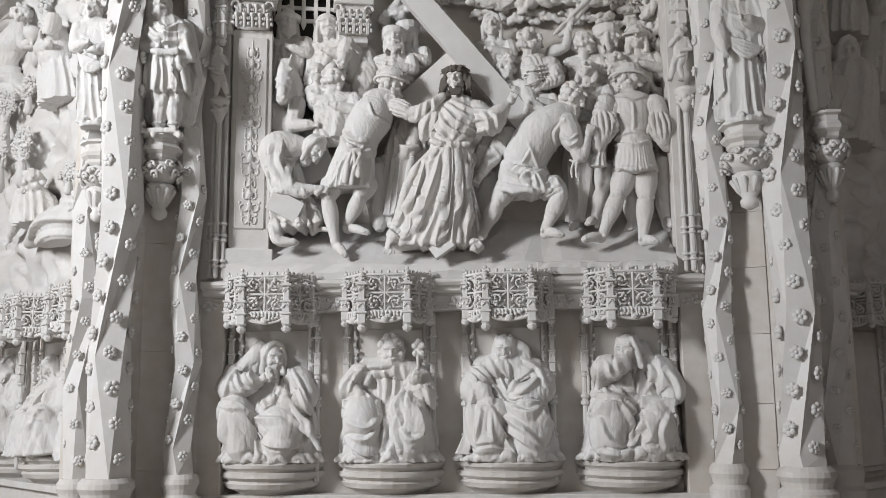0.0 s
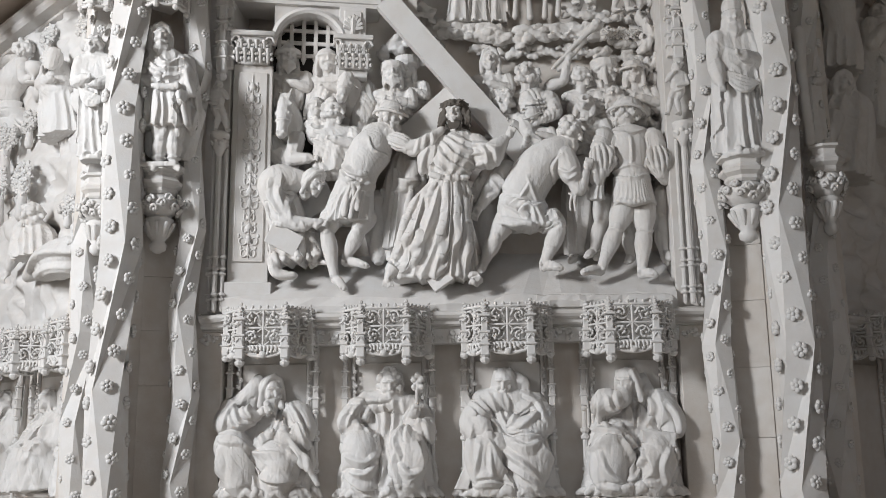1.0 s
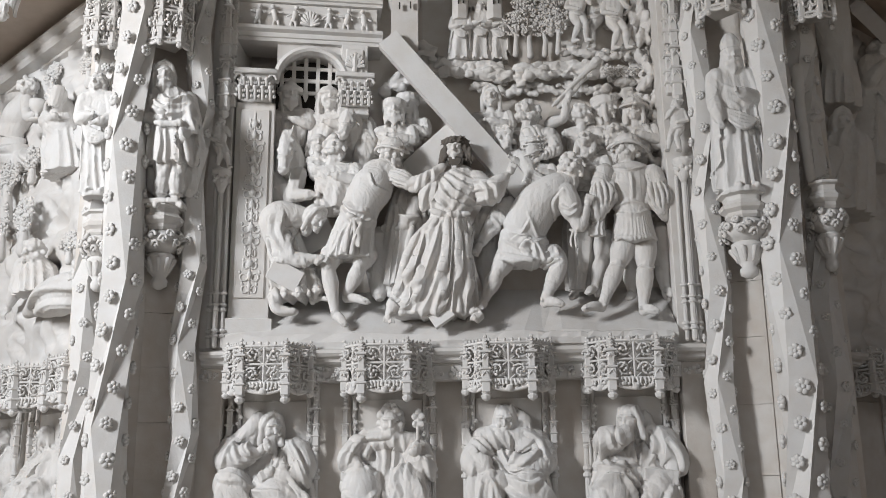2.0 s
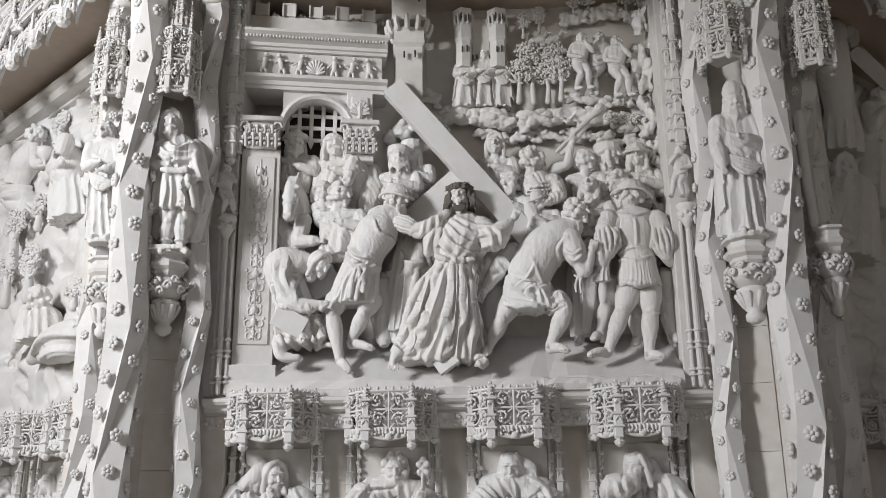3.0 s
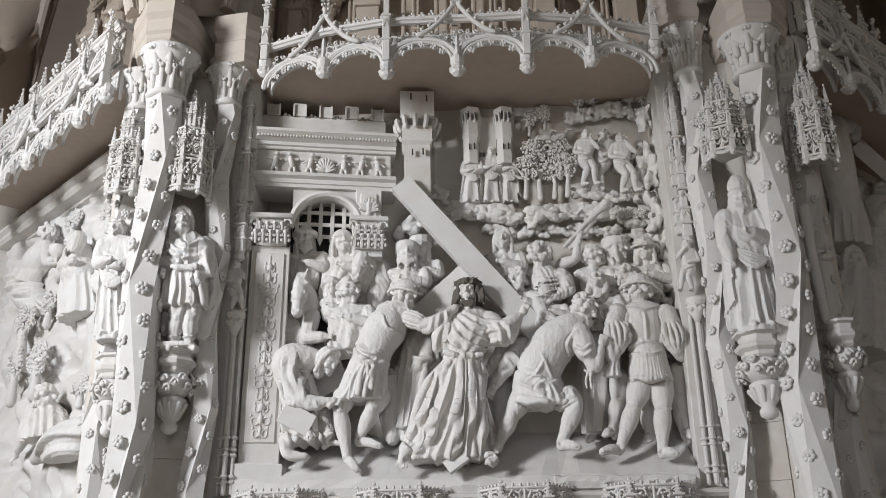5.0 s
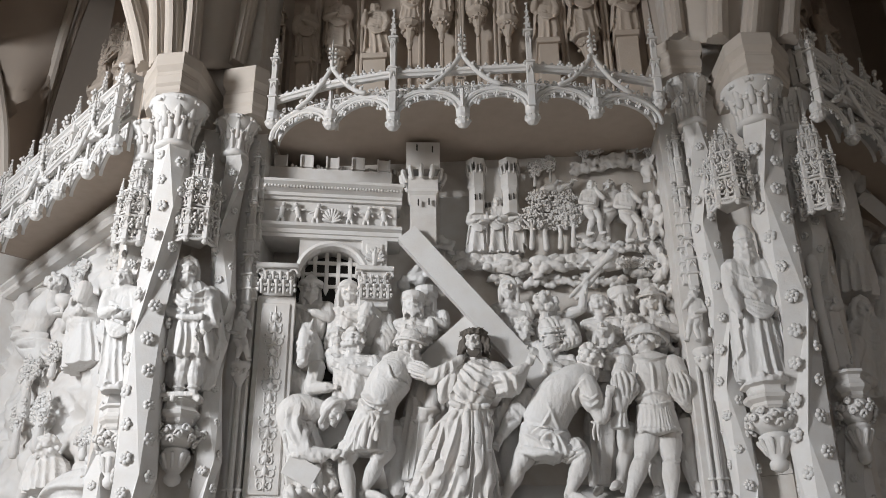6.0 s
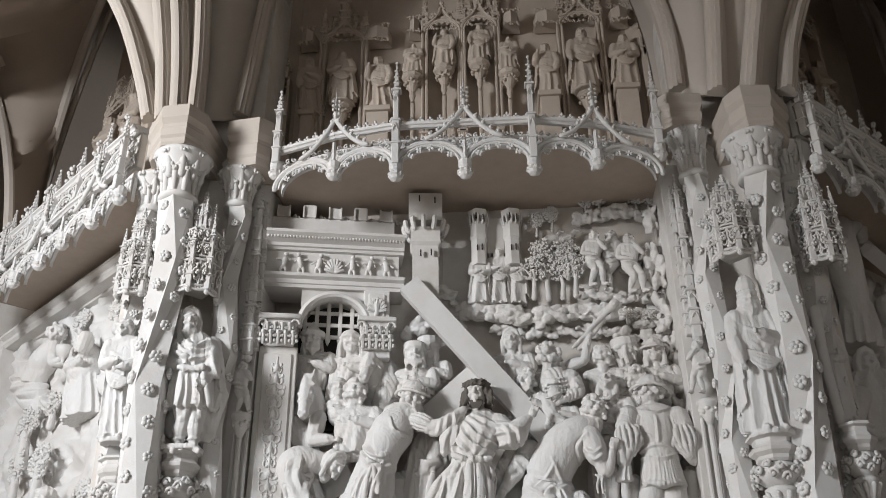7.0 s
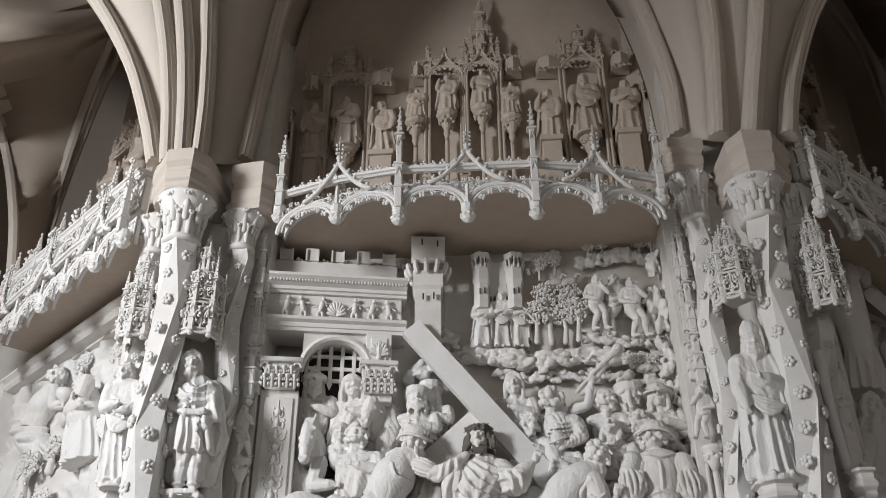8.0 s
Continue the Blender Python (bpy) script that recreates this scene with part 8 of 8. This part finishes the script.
# ---- reliefs of the side bays ----
def hillside(x0, x1, z0, z1, y, depth, seed, label, at):
    """A carved slope: a lumpy panel with smooth boulders and hollows."""
    nx, nz, rows = 84, 72, []
    for i in range(nz + 1):
        z = z0 + (z1 - z0) * i / nz
        row = []
        for j in range(nx + 1):
            x = x0 + (x1 - x0) * j / nx
            a = noise.noise(Vector((x * 1.5 + 1.3 * noise.noise(Vector((x, z, seed))), z * 2.2, seed)))
            b = abs(noise.noise(Vector((x * 3.5, z * 5.0, seed + 7)))) * 1.6
            c = noise.noise(Vector((x * 11, z * 14, seed + 3)))
            low = 1 - (z - z0) / (z1 - z0)
            row.append((x, y - depth * max(0.0, 0.35 + 0.5 * a + 0.45 * (0.5 - b) + 0.07 * c + 0.45 * low), z))
        rows.append([*row, (x1, y + 0.05, z), (x0, y + 0.05, z)])
    return whole("carved_hillside", Solid().loft(rows), CARVED, label, "hillside", "carved hillsides", smooth=True, at=at)


WEST = "west relief figures"
rw = random.Random(83)
hillside(-3.0, 1.05, 2.5, 5.78, 7.32, 0.3, 4, "carved limestone rocky slope of the west relief", BAY_L)
# winged figure with a chalice
s = Solid()
head(s, (-1.493, 7, 5.512), 1.15, (0.6, -0.75), rw, "curls", False, None, 0.1)
limb(s, [(-1.71, 7.06, 5.454), (-1.794, 7.06, 5.329), (-1.991, 7.08, 5.214)], [0.1, 0.16, 0.16], 20, 28)
limb(s, [(-2.028, 7.1, 5.275), (-2.166, 7.1, 5.115), (-1.776, 7.1, 4.803), (-1.357, 7.1, 4.676)], [0.17, 0.2, 0.13, 0.05], 20, 28)
limb(s, [(-1.483, 7, 5.369), (-1.239, 6.94, 5.106), (-0.96, 6.92, 5.058)], [0.07, 0.06, 0.035])
limb(s, [(-2.283, 7.18, 5.741), (-2.737, 7.2, 5.743), (-2.95, 7.2, 5.451)], [0.06, 0.13, 0.05])
folds_on(s, [[(-1.474, 5.127), (-1.803, 5.103), (-2.291, 5.189)], [(-1.498, 5.058), (-1.775, 5.007), (-2.201, 5.054)], [(-1.552, 4.991), (-1.744, 4.897), (-2.012, 4.94)], [(-1.601, 4.911), (-1.514, 4.752), (-1.139, 4.599)]], 0.026)
statue(s, "carved limestone winged figure holding a chalice", at=BAY_L, group=WEST, folds=0.004, voxel=0.009)
x, y, z = (-0.911, 6.9, 5.05)
s = Solid().lathe(x, y, [(0.07, z - 0.1), (0.075, z - 0.085), (0.02, z - 0.06), (0.018, z - 0.02), (0.05, z + 0.0), (0.085, z + 0.05), (0.09, z + 0.11), (0.075, z + 0.11)], 14)
whole("carved_chalice", s, CARVED, "carved limestone chalice held by the winged figure", "chalice", at=BAY_L, smooth=True)
x, y, z = (-1.553, 7.1, 5.704)
whole("carved_cross", Solid().box(x - 0.025, x + 0.025, y, y + 0.14, z - 0.18, z + 0.16).box(x - 0.1, x + 0.1, y, y + 0.14, z + 0.03, z + 0.08), CARVED, "small limestone cross above the chalice", "cross", at=BAY_L)
# praying man
s = Solid()
head(s, (-0.582, 6.95, 5.134), 1.1, (-0.5, -0.8), rw, "long", True, None, 0.1)
limb(s, [(-0.777, 7.05, 5.113), (-0.715, 7.05, 4.958), (-0.652, 7.05, 4.793)], [0.14, 0.17, 0.17], 20, 28)
mass(s, [((-0.755, 7.08, 4.947), 0.19, 0.15), ((-0.663, 7.08, 4.658), 0.24, 0.17), ((-0.571, 7.08, 4.365), 0.3, 0.18)], 7, 0.05, rw)
limb(s, [(-0.73, 6.98, 5.044), (-0.763, 6.93, 4.909), (-0.487, 6.9, 4.893)], [0.075, 0.07, 0.035])
limb(s, [(-0.799, 6.95, 4.972), (-0.9, 6.96, 4.866), (-0.987, 6.98, 4.818)], [0.06, 0.06, 0.02])
statue(s, "carved limestone robed man praying on the slope", at=BAY_L, group=WEST, folds=0.005, voxel=0.009)
# sleepers on the ground
s = Solid()
head(s, (-0.736, 6.92, 3.604), 1.15, (-0.3, -0.8), rw, "curls", True, None, -0.6)
mass(s, [((-0.924, 7.02, 3.597), 0.12, 0.1), ((-0.843, 7, 3.471), 0.24, 0.17), ((-0.674, 6.98, 3.203), 0.3, 0.2)], 8, 0.045, rw)
limb(s, [(-1.027, 6.95, 3.548), (-0.943, 6.88, 3.308), (-1.03, 6.86, 3.146)], [0.08, 0.075, 0.04])
hand(s, (-1.072, 6.86, 3.109), (-0.3, -0.2, -1), 1.3, rw)
statue(s, "carved limestone sleeper wrapped in a pleated cloak", at=BAY_L, group=WEST, folds=0.004, voxel=0.009)
s = Solid()
limb(s, [(-0.695, 6.9, 3.024), (-0.291, 6.9, 3.105), (0.059, 6.92, 3.119), (0.254, 6.95, 3.168)], [0.05, 0.14, 0.17, 0.12], 20, 28)
head(s, (0.367, 6.9, 3.242), 1.05, (-0.4, -0.8), rw, "curls", False, None, -0.4)
folds_on(s, [[(-0.389, 3.025), (-0.003, 3.112), (0.489, 3.1)], [(-0.353, 2.981), (0.055, 3.017), (0.487, 3.016)], [(-0.139, 2.974), (0.192, 2.999), (0.518, 2.97)]], 0.024)
statue(s, "carved limestone youth lying asleep on the ground", at=BAY_L, group=WEST, folds=0.005, voxel=0.009)
for k, (p, h, w) in enumerate((((-1.744, 7, 4.147), 0.62, 0.5), ((-1.167, 6.98, 3.687), 0.55, 0.45), ((-1.796, 7, 3.739), 0.6, 0.4), ((-1.302, 7.05, 4.452), 0.36, 0.32), ((-1.107, 7.1, 5.36), 0.3, 0.3), ((-0.262, 7.1, 5.191), 0.36, 0.34), ((-0.018, 6.95, 3.41), 0.24, 0.3))):
    carved_tree(p, h, w, 90 + k, "carved limestone bush of clumped leaves in the west relief", BAY_L, 70, 0.026)
s = Solid().sweep([(-2.95, 7.0, 5.8), (1.1, 7.0, 5.8)], [(-0.3, -0.03), (0.02, -0.03), (0.05, 0.0), (0.05, 0.04), (0.1, 0.07), (0.1, 0.1), (-0.3, 0.12)]).box(-3.0, 1.1, 7.1, 7.36, 5.74, 6.0).box(-3.1, -2.96, 6.95, 7.36, 2.5, 5.9)
tagged(part("trim_west_relief", s, LIME, at=BAY_L), "moulded limestone top frame of the west relief", "moulding", kind="structure")

# east bay: raised figures in the shade
EAST = "east relief figures"
hillside(-1.65, 2.8, 2.5, 5.78, 7.34, 0.32, 9, "carved limestone rocky slope of the shaded east relief", BAY_R)
s = Solid()
limb(s, [(-0.251, 6.95, 5.953), (-0.309, 6.95, 5.613), (-0.181, 7, 5.289), (-0.234, 7, 4.82)], [0.13, 0.16, 0.14, 0.1], 20, 28)
limb(s, [(-0.424, 6.92, 5.879), (-0.608, 6.92, 5.9), (-0.844, 6.92, 5.828)], [0.08, 0.07, 0.05])
limb(s, [(-0.142, 6.92, 5.927), (0.05, 6.9, 6.078), (0.065, 6.9, 5.896)], [0.09, 0.08, 0.06])
head(s, (0.003, 6.95, 6.193), 1.2, (0.3, -0.9), rw, "curls", True)
mass(s, [((-0.131, 7.02, 5.195), 0.15, 0.13), ((-0.147, 7.02, 4.962), 0.2, 0.15), ((-0.205, 7.02, 4.724), 0.22, 0.15)], 6, 0.04, rw)
statue(s, "carved limestone bare-chested figure with raised arms", at=BAY_R, group=EAST, folds=0.004, voxel=0.01)
s = Solid().tube([(0.195, 6.95, 5.867), (0.941, 6.95, 5.69)], 0.1, 4)
whole("carved_beam", s, CARVED, "plain carved limestone beam in the shaded east relief", "beam", at=BAY_R)
s = Solid()
mass(s, [((-0.219, 7, 4.523), 0.12, 0.1), ((-0.244, 7, 4.331), 0.3, 0.2), ((-0.443, 7, 3.685), 0.38, 0.2)], 7, 0.05, rw)
head(s, (-0.353, 6.95, 4.531), 1.2, (-0.5, -0.8), rw, "hood")
limb(s, [(-0.668, 6.9, 4.161), (-0.956, 6.85, 3.847), (-0.682, 6.82, 3.794)], [0.09, 0.08, 0.05])
statue(s, "carved limestone kneeling figure in the shaded east relief", at=BAY_R, group=EAST, folds=0.005, voxel=0.01)
robed((0.805, 7.05, 5.6), (0.441, 7.05, 4.3), "carved limestone figure with raised arms in the east relief", k=1.1, seed=89, hair="curls", at=BAY_R, group=EAST, voxel=0.012, pose_="one")


# ---- upper tier: tabernacles and statues ----
def fringe(s, x0, x1, y, z, r, rnd, up=False):
    """A row of small curled leaves along an edge."""
    n = max(3, round((x1 - x0) / (2.3 * r)))
    for k in range(n):
        x = x0 + (x1 - x0) * (k + 0.5) / n
        h = r * rnd.uniform(1.2, 2.4) * (1 if up else -1)
        s.tube([(x, y, z), (x + rnd.uniform(-1, 1) * r * 0.6, y - 0.01, z + h)], [r * 0.5, r * 0.35], 5)
        for e in (-1, 1):
            s.ball((x + e * r * 0.6, y - 0.008, z + h * rnd.uniform(0.5, 0.9)), r * rnd.uniform(0.35, 0.55), 5, 4)


def tabernacle(x0, x1, y, z0, zt, label, spire=0.0, bay=None, wings=()):
    """A canopied stall: two slender posts, a cusped arch under an ogee gable with cresting, and side canopies on wings."""
    t = thing("tabernacle", label, "tabernacle", "upper tabernacles", at=bay or HOME)
    r, w, mid = random.Random(int(1000 * abs(x0))), x1 - x0, (x0 + x1) / 2
    part("back_panel", Solid().box(x0, x1, y + 0.12, y + 0.17, z0, zt + 0.06), AGED, t)
    for x in (x0, x1):
        s = Solid()
        for dx in (-0.022, 0.022):
            s.tube([(x + dx, y - 0.02, z0), (x + dx, y - 0.02, zt)], 0.016, 7)
        s.box(x - 0.03, x + 0.03, y - 0.01, y + 0.14, z0, zt)
        for u in (0.02, 0.2, 0.97):
            s.box(x - 0.045, x + 0.045, y - 0.045, y + 0.05, z0 + u * (zt - z0), z0 + u * (zt - z0) + 0.035)
        pinnacle(s, x, y - 0.01, zt, zt + 0.3, 0.045, drop=False)
        part("post", s, AGED, t)
    s = Solid()
    cusped_arch(s, (x0, y - 0.03, zt - 0.2), (x1, y - 0.03, zt - 0.2), 0.14, 0.017)
    for e in (-1, 1):
        pts = bow((mid + e * w / 2, y - 0.04, zt - 0.12), (mid + e * w * 0.13, y - 0.05, zt - 0.08), (mid, y - 0.05, zt + 0.14), 9)
        s.tube(pts, 0.016, 6)
        for q in pts[1:-1:2]:
            s.ball(q + Vector((0, -0.01, 0.025)), 0.017, 6, 4)
    s.ball((mid, y - 0.05, zt + 0.16), 0.028, 7, 5)
    s.box(x0, x1, y - 0.02, y + 0.1, zt - 0.035, zt + 0.015)
    fringe(s, x0, x1, y - 0.02, zt + 0.01, 0.026, r, True)
    fringe(s, x0 + 0.02, x1 - 0.02, y - 0.03, zt - 0.16, 0.022, r)
    part("gable", s, AGED, t)
    for a, b in wings:
        s = Solid()
        plan = [(a, y + 0.12), (a + 0.03, y - 0.04), ((a + b) / 2, y - 0.09), (b - 0.03, y - 0.04), (b, y + 0.12)]
        s.loft([[(px, py, zz) for px, py in plan] for zz in (zt - 0.2, zt - 0.17, zt - 0.1, zt - 0.05)])
        fringe(s, a, b, y - 0.07, zt - 0.2, 0.026, r)
        fringe(s, a, b, y - 0.06, zt - 0.05, 0.024, r, True)
        part("side_canopy", s, AGED, t)
    if spire:
        s = Solid()
        pinnacle(s, mid, y, zt + 0.02, zt + spire, 0.1, drop=False)
        for e in (-1, 1):
            pinnacle(s, mid + e * 0.11, y + 0.02, zt, zt + spire * 0.55, 0.055, drop=False)
        part("spire", s, AGED, t)
    return t


TB = "aged limestone tabernacle with a crocketed gable"
US = "aged limestone statue standing in the upper tier"
ZT = (8.424, 8.509, 8.524)
tabernacle(-1.721, -1.279, 7.6, 6.6, ZT[0], TB, 0.45, wings=((-1.99, -1.804), (-1.285, -1.004)))
tabernacle(-0.643, -0.269, 7.6, 6.6, ZT[1], TB, 0.0, wings=((-0.823, -0.675),))
tabernacle(-0.246, 0.119, 7.6, 6.6, ZT[1] + 0.03, "tall " + TB, 0.9, wings=((0.176, 0.374),))
tabernacle(0.784, 1.2, 7.6, 6.6, ZT[2], TB, 0.45, wings=((0.517, 0.793), (1.302, 1.528)))
for k, (a, b, wide) in enumerate((((-1.505, 7.52, 7.99), (-1.474, 7.52, 7.364), 1.1), ((-1.127, 7.58, 7.94), (-1.085, 7.58, 7.286), 1.0), ((-1.856, 7.6, 7.97), (-1.799, 7.6, 7.298), 0.9), ((-0.755, 7.56, 8.101), (-0.763, 7.56, 7.72), 1.3), ((-0.434, 7.54, 8.251), (-0.438, 7.54, 7.774), 1.15),
                                  ((-0.06, 7.54, 8.29), (-0.072, 7.54, 7.827), 1.15), ((0.24, 7.56, 8.131), (0.228, 7.56, 7.705), 1.15), ((0.611, 7.56, 7.984), (0.618, 7.56, 7.361), 1.0), ((0.99, 7.52, 8.11), (0.981, 7.52, 7.381), 1.0), ((1.42, 7.58, 8.072), (1.395, 7.58, 7.403), 1.0))):
    robed(a, b, US, seed=120 + k, mat=AGED, name="upper_statue", group="upper statues", beard=k % 2 == 0, hair=("long", "curls", "hood")[k % 3], voxel=0.009, n=7, wide=wide, pose_=("fold", "one", "down")[k % 3])
for p in ((-0.765, 7.58, 7.706), (-0.44, 7.58, 7.777), (-0.073, 7.58, 7.83), (0.227, 7.58, 7.692), (-1.484, 7.58, 7.38), (0.997, 7.58, 7.398)):
    x, y, z = p
    s = Solid().lathe(x, y - 0.03, [(0.012, z - 0.34), (0.035, z - 0.27), (0.03, z - 0.22), (0.05, z - 0.17), (0.075, z - 0.1), (0.06, z - 0.085), (0.1, z - 0.06), (0.115, z - 0.03), (0.1, z)], 10)
    r_ = random.Random(round(1000 * z))
    for j in range(16):
        a = math.tau * j / 16
        s.ball((x + 0.075 * math.cos(a), y - 0.03 + 0.075 * math.sin(a), z - 0.12 + r_.uniform(-0.03, 0.03)), 0.02, 6, 4)
    s.tube([(x, y + 0.02, z - 0.3), (x, y + 0.02, 6.7)], 0.024, 8)
    whole("bracket", s, AGED, "slender aged limestone bracket carrying an upper statue", "bracket", "upper brackets")
for a, b, z in ((-1.232, -0.97, 7.26), (1.261, 1.509, 7.391), (0.499, 0.732, 7.348), (-1.902, -1.738, 7.255)):
    s = Solid().box(a, b, 7.42, 7.76, z - 0.06, z).box(a + 0.02, b - 0.02, 7.45, 7.76, 6.6, z - 0.06)
    whole("statue_plinth", s, AGED, "plain aged limestone plinth under an upper statue", "plinth", "upper plinths")
# buttress strips at the ends of the upper tier
for x, z1 in ((-2.107, 7.887), (1.648, 8.19)):
    s = Solid().box(x - 0.06, x + 0.06, 7.56, 7.76, 6.6, z1 - 0.1)
    pinnacle(s, x, 7.6, z1 - 0.35, z1 + 0.2, 0.08, drop=False)
    whole("buttress_strip", s, AGED, "narrow aged limestone buttress with a pinnacle in the upper tier", "buttress", "upper buttresses")
for tag, bay, xs in (("west", BAY_L, (0.35, -0.3, -0.95, -1.6, -2.3)), ("east", BAY_R, (-0.9, -0.2, 0.5, 1.2))):
    for k, x in enumerate(xs):
        tabernacle(x - 0.3, x + 0.3, 7.5, 6.6, 9.3 + 0.35 * (k % 2), TB + " of the " + tag + " bay", 0.4, bay)
        robed((x, 7.42, 8.9), (x, 7.42, 7.95), US + " of the " + tag + " bay", seed=140 + k, mat=AGED, at=bay, name="upper_statue", group="upper statues", voxel=0.012, n=7, wide=0.95)
        z = 7.93
        s = Solid().lathe(x, 7.44, [(0.03, z - 0.5), (0.06, z - 0.4), (0.05, z - 0.3), (0.12, z - 0.14), (0.1, z - 0.12), (0.16, z - 0.08), (0.18, z - 0.03), (0.16, z)], 10)
        s.tube([(x, 7.5, z - 0.42), (x, 7.5, 6.6)], 0.04, 8)
        whole("bracket", s, AGED, "slender aged limestone bracket carrying an upper statue", "bracket", "upper brackets", at=bay)
# lace parapets above the side canopies
def lace_parapet(x0, x1, bay, label, seed):
    t = thing("lace_parapet", label, "parapet", "lace parapets", at=bay)
    n = round((x1 - x0) / 0.55)
    part("backing", Solid().box(x0, x1, 6.4, 6.46, 6.08, 6.44), ROUGH, t)
    part("coping", Solid().sweep([(x0, 6.36, 6.44), (x1, 6.36, 6.44)], [(-0.1, 0.0), (0.02, 0.0), (0.03, 0.02), (0.05, 0.03), (0.05, 0.05), (-0.1, 0.06)]), CARVED, t)
    for k in range(n):
        a = x0 + (x1 - x0) * k / n
        s = Solid()
        tracery(s, (a, 6.36, 6.1), Vector((1, 0, 0)), (x1 - x0) / n, 0.34, 3, 0.009, seed + k)
        r = random.Random(seed + k)
        for _ in range(26):
            s.ball((a + r.uniform(0.02, 0.53), 6.35, 6.1 + r.uniform(0.0, 0.34)), (0.018, 0.014, 0.016), 5, 4)
        cusped_arch(s, (a + 0.03, 6.33, 6.1), (a + 0.52, 6.33, 6.1), 0.24, 0.014)
        part("tracery_panel", s, CARVED, t, smooth=True)
        s = Solid()
        pinnacle(s, a, 6.34, 6.05, 6.78, 0.065, drop=False)
        part("pinnacle", s, CARVED, t)
        s, r = Solid(), random.Random(seed + 50 + k)
        c = a + 0.275
        s.tube([(c, 6.36, 6.48), (c, 6.36, 6.72)], [0.022, 0.012], 6)
        for j in range(14):
            s.ball((c + r.uniform(-0.06, 0.06), 6.355 + r.uniform(-0.03, 0.02), 6.52 + r.uniform(0, 0.22)), r.uniform(0.016, 0.026), 6, 4)
        part("finial", s, CARVED, t, smooth=True)
    return t


lace_parapet(-2.65, 1.2, BAY_L, "lacy limestone parapet with finials above the west canopy", 300)
lace_parapet(-1.7, 2.15, BAY_R, "lacy limestone parapet with finials above the east canopy", 330)
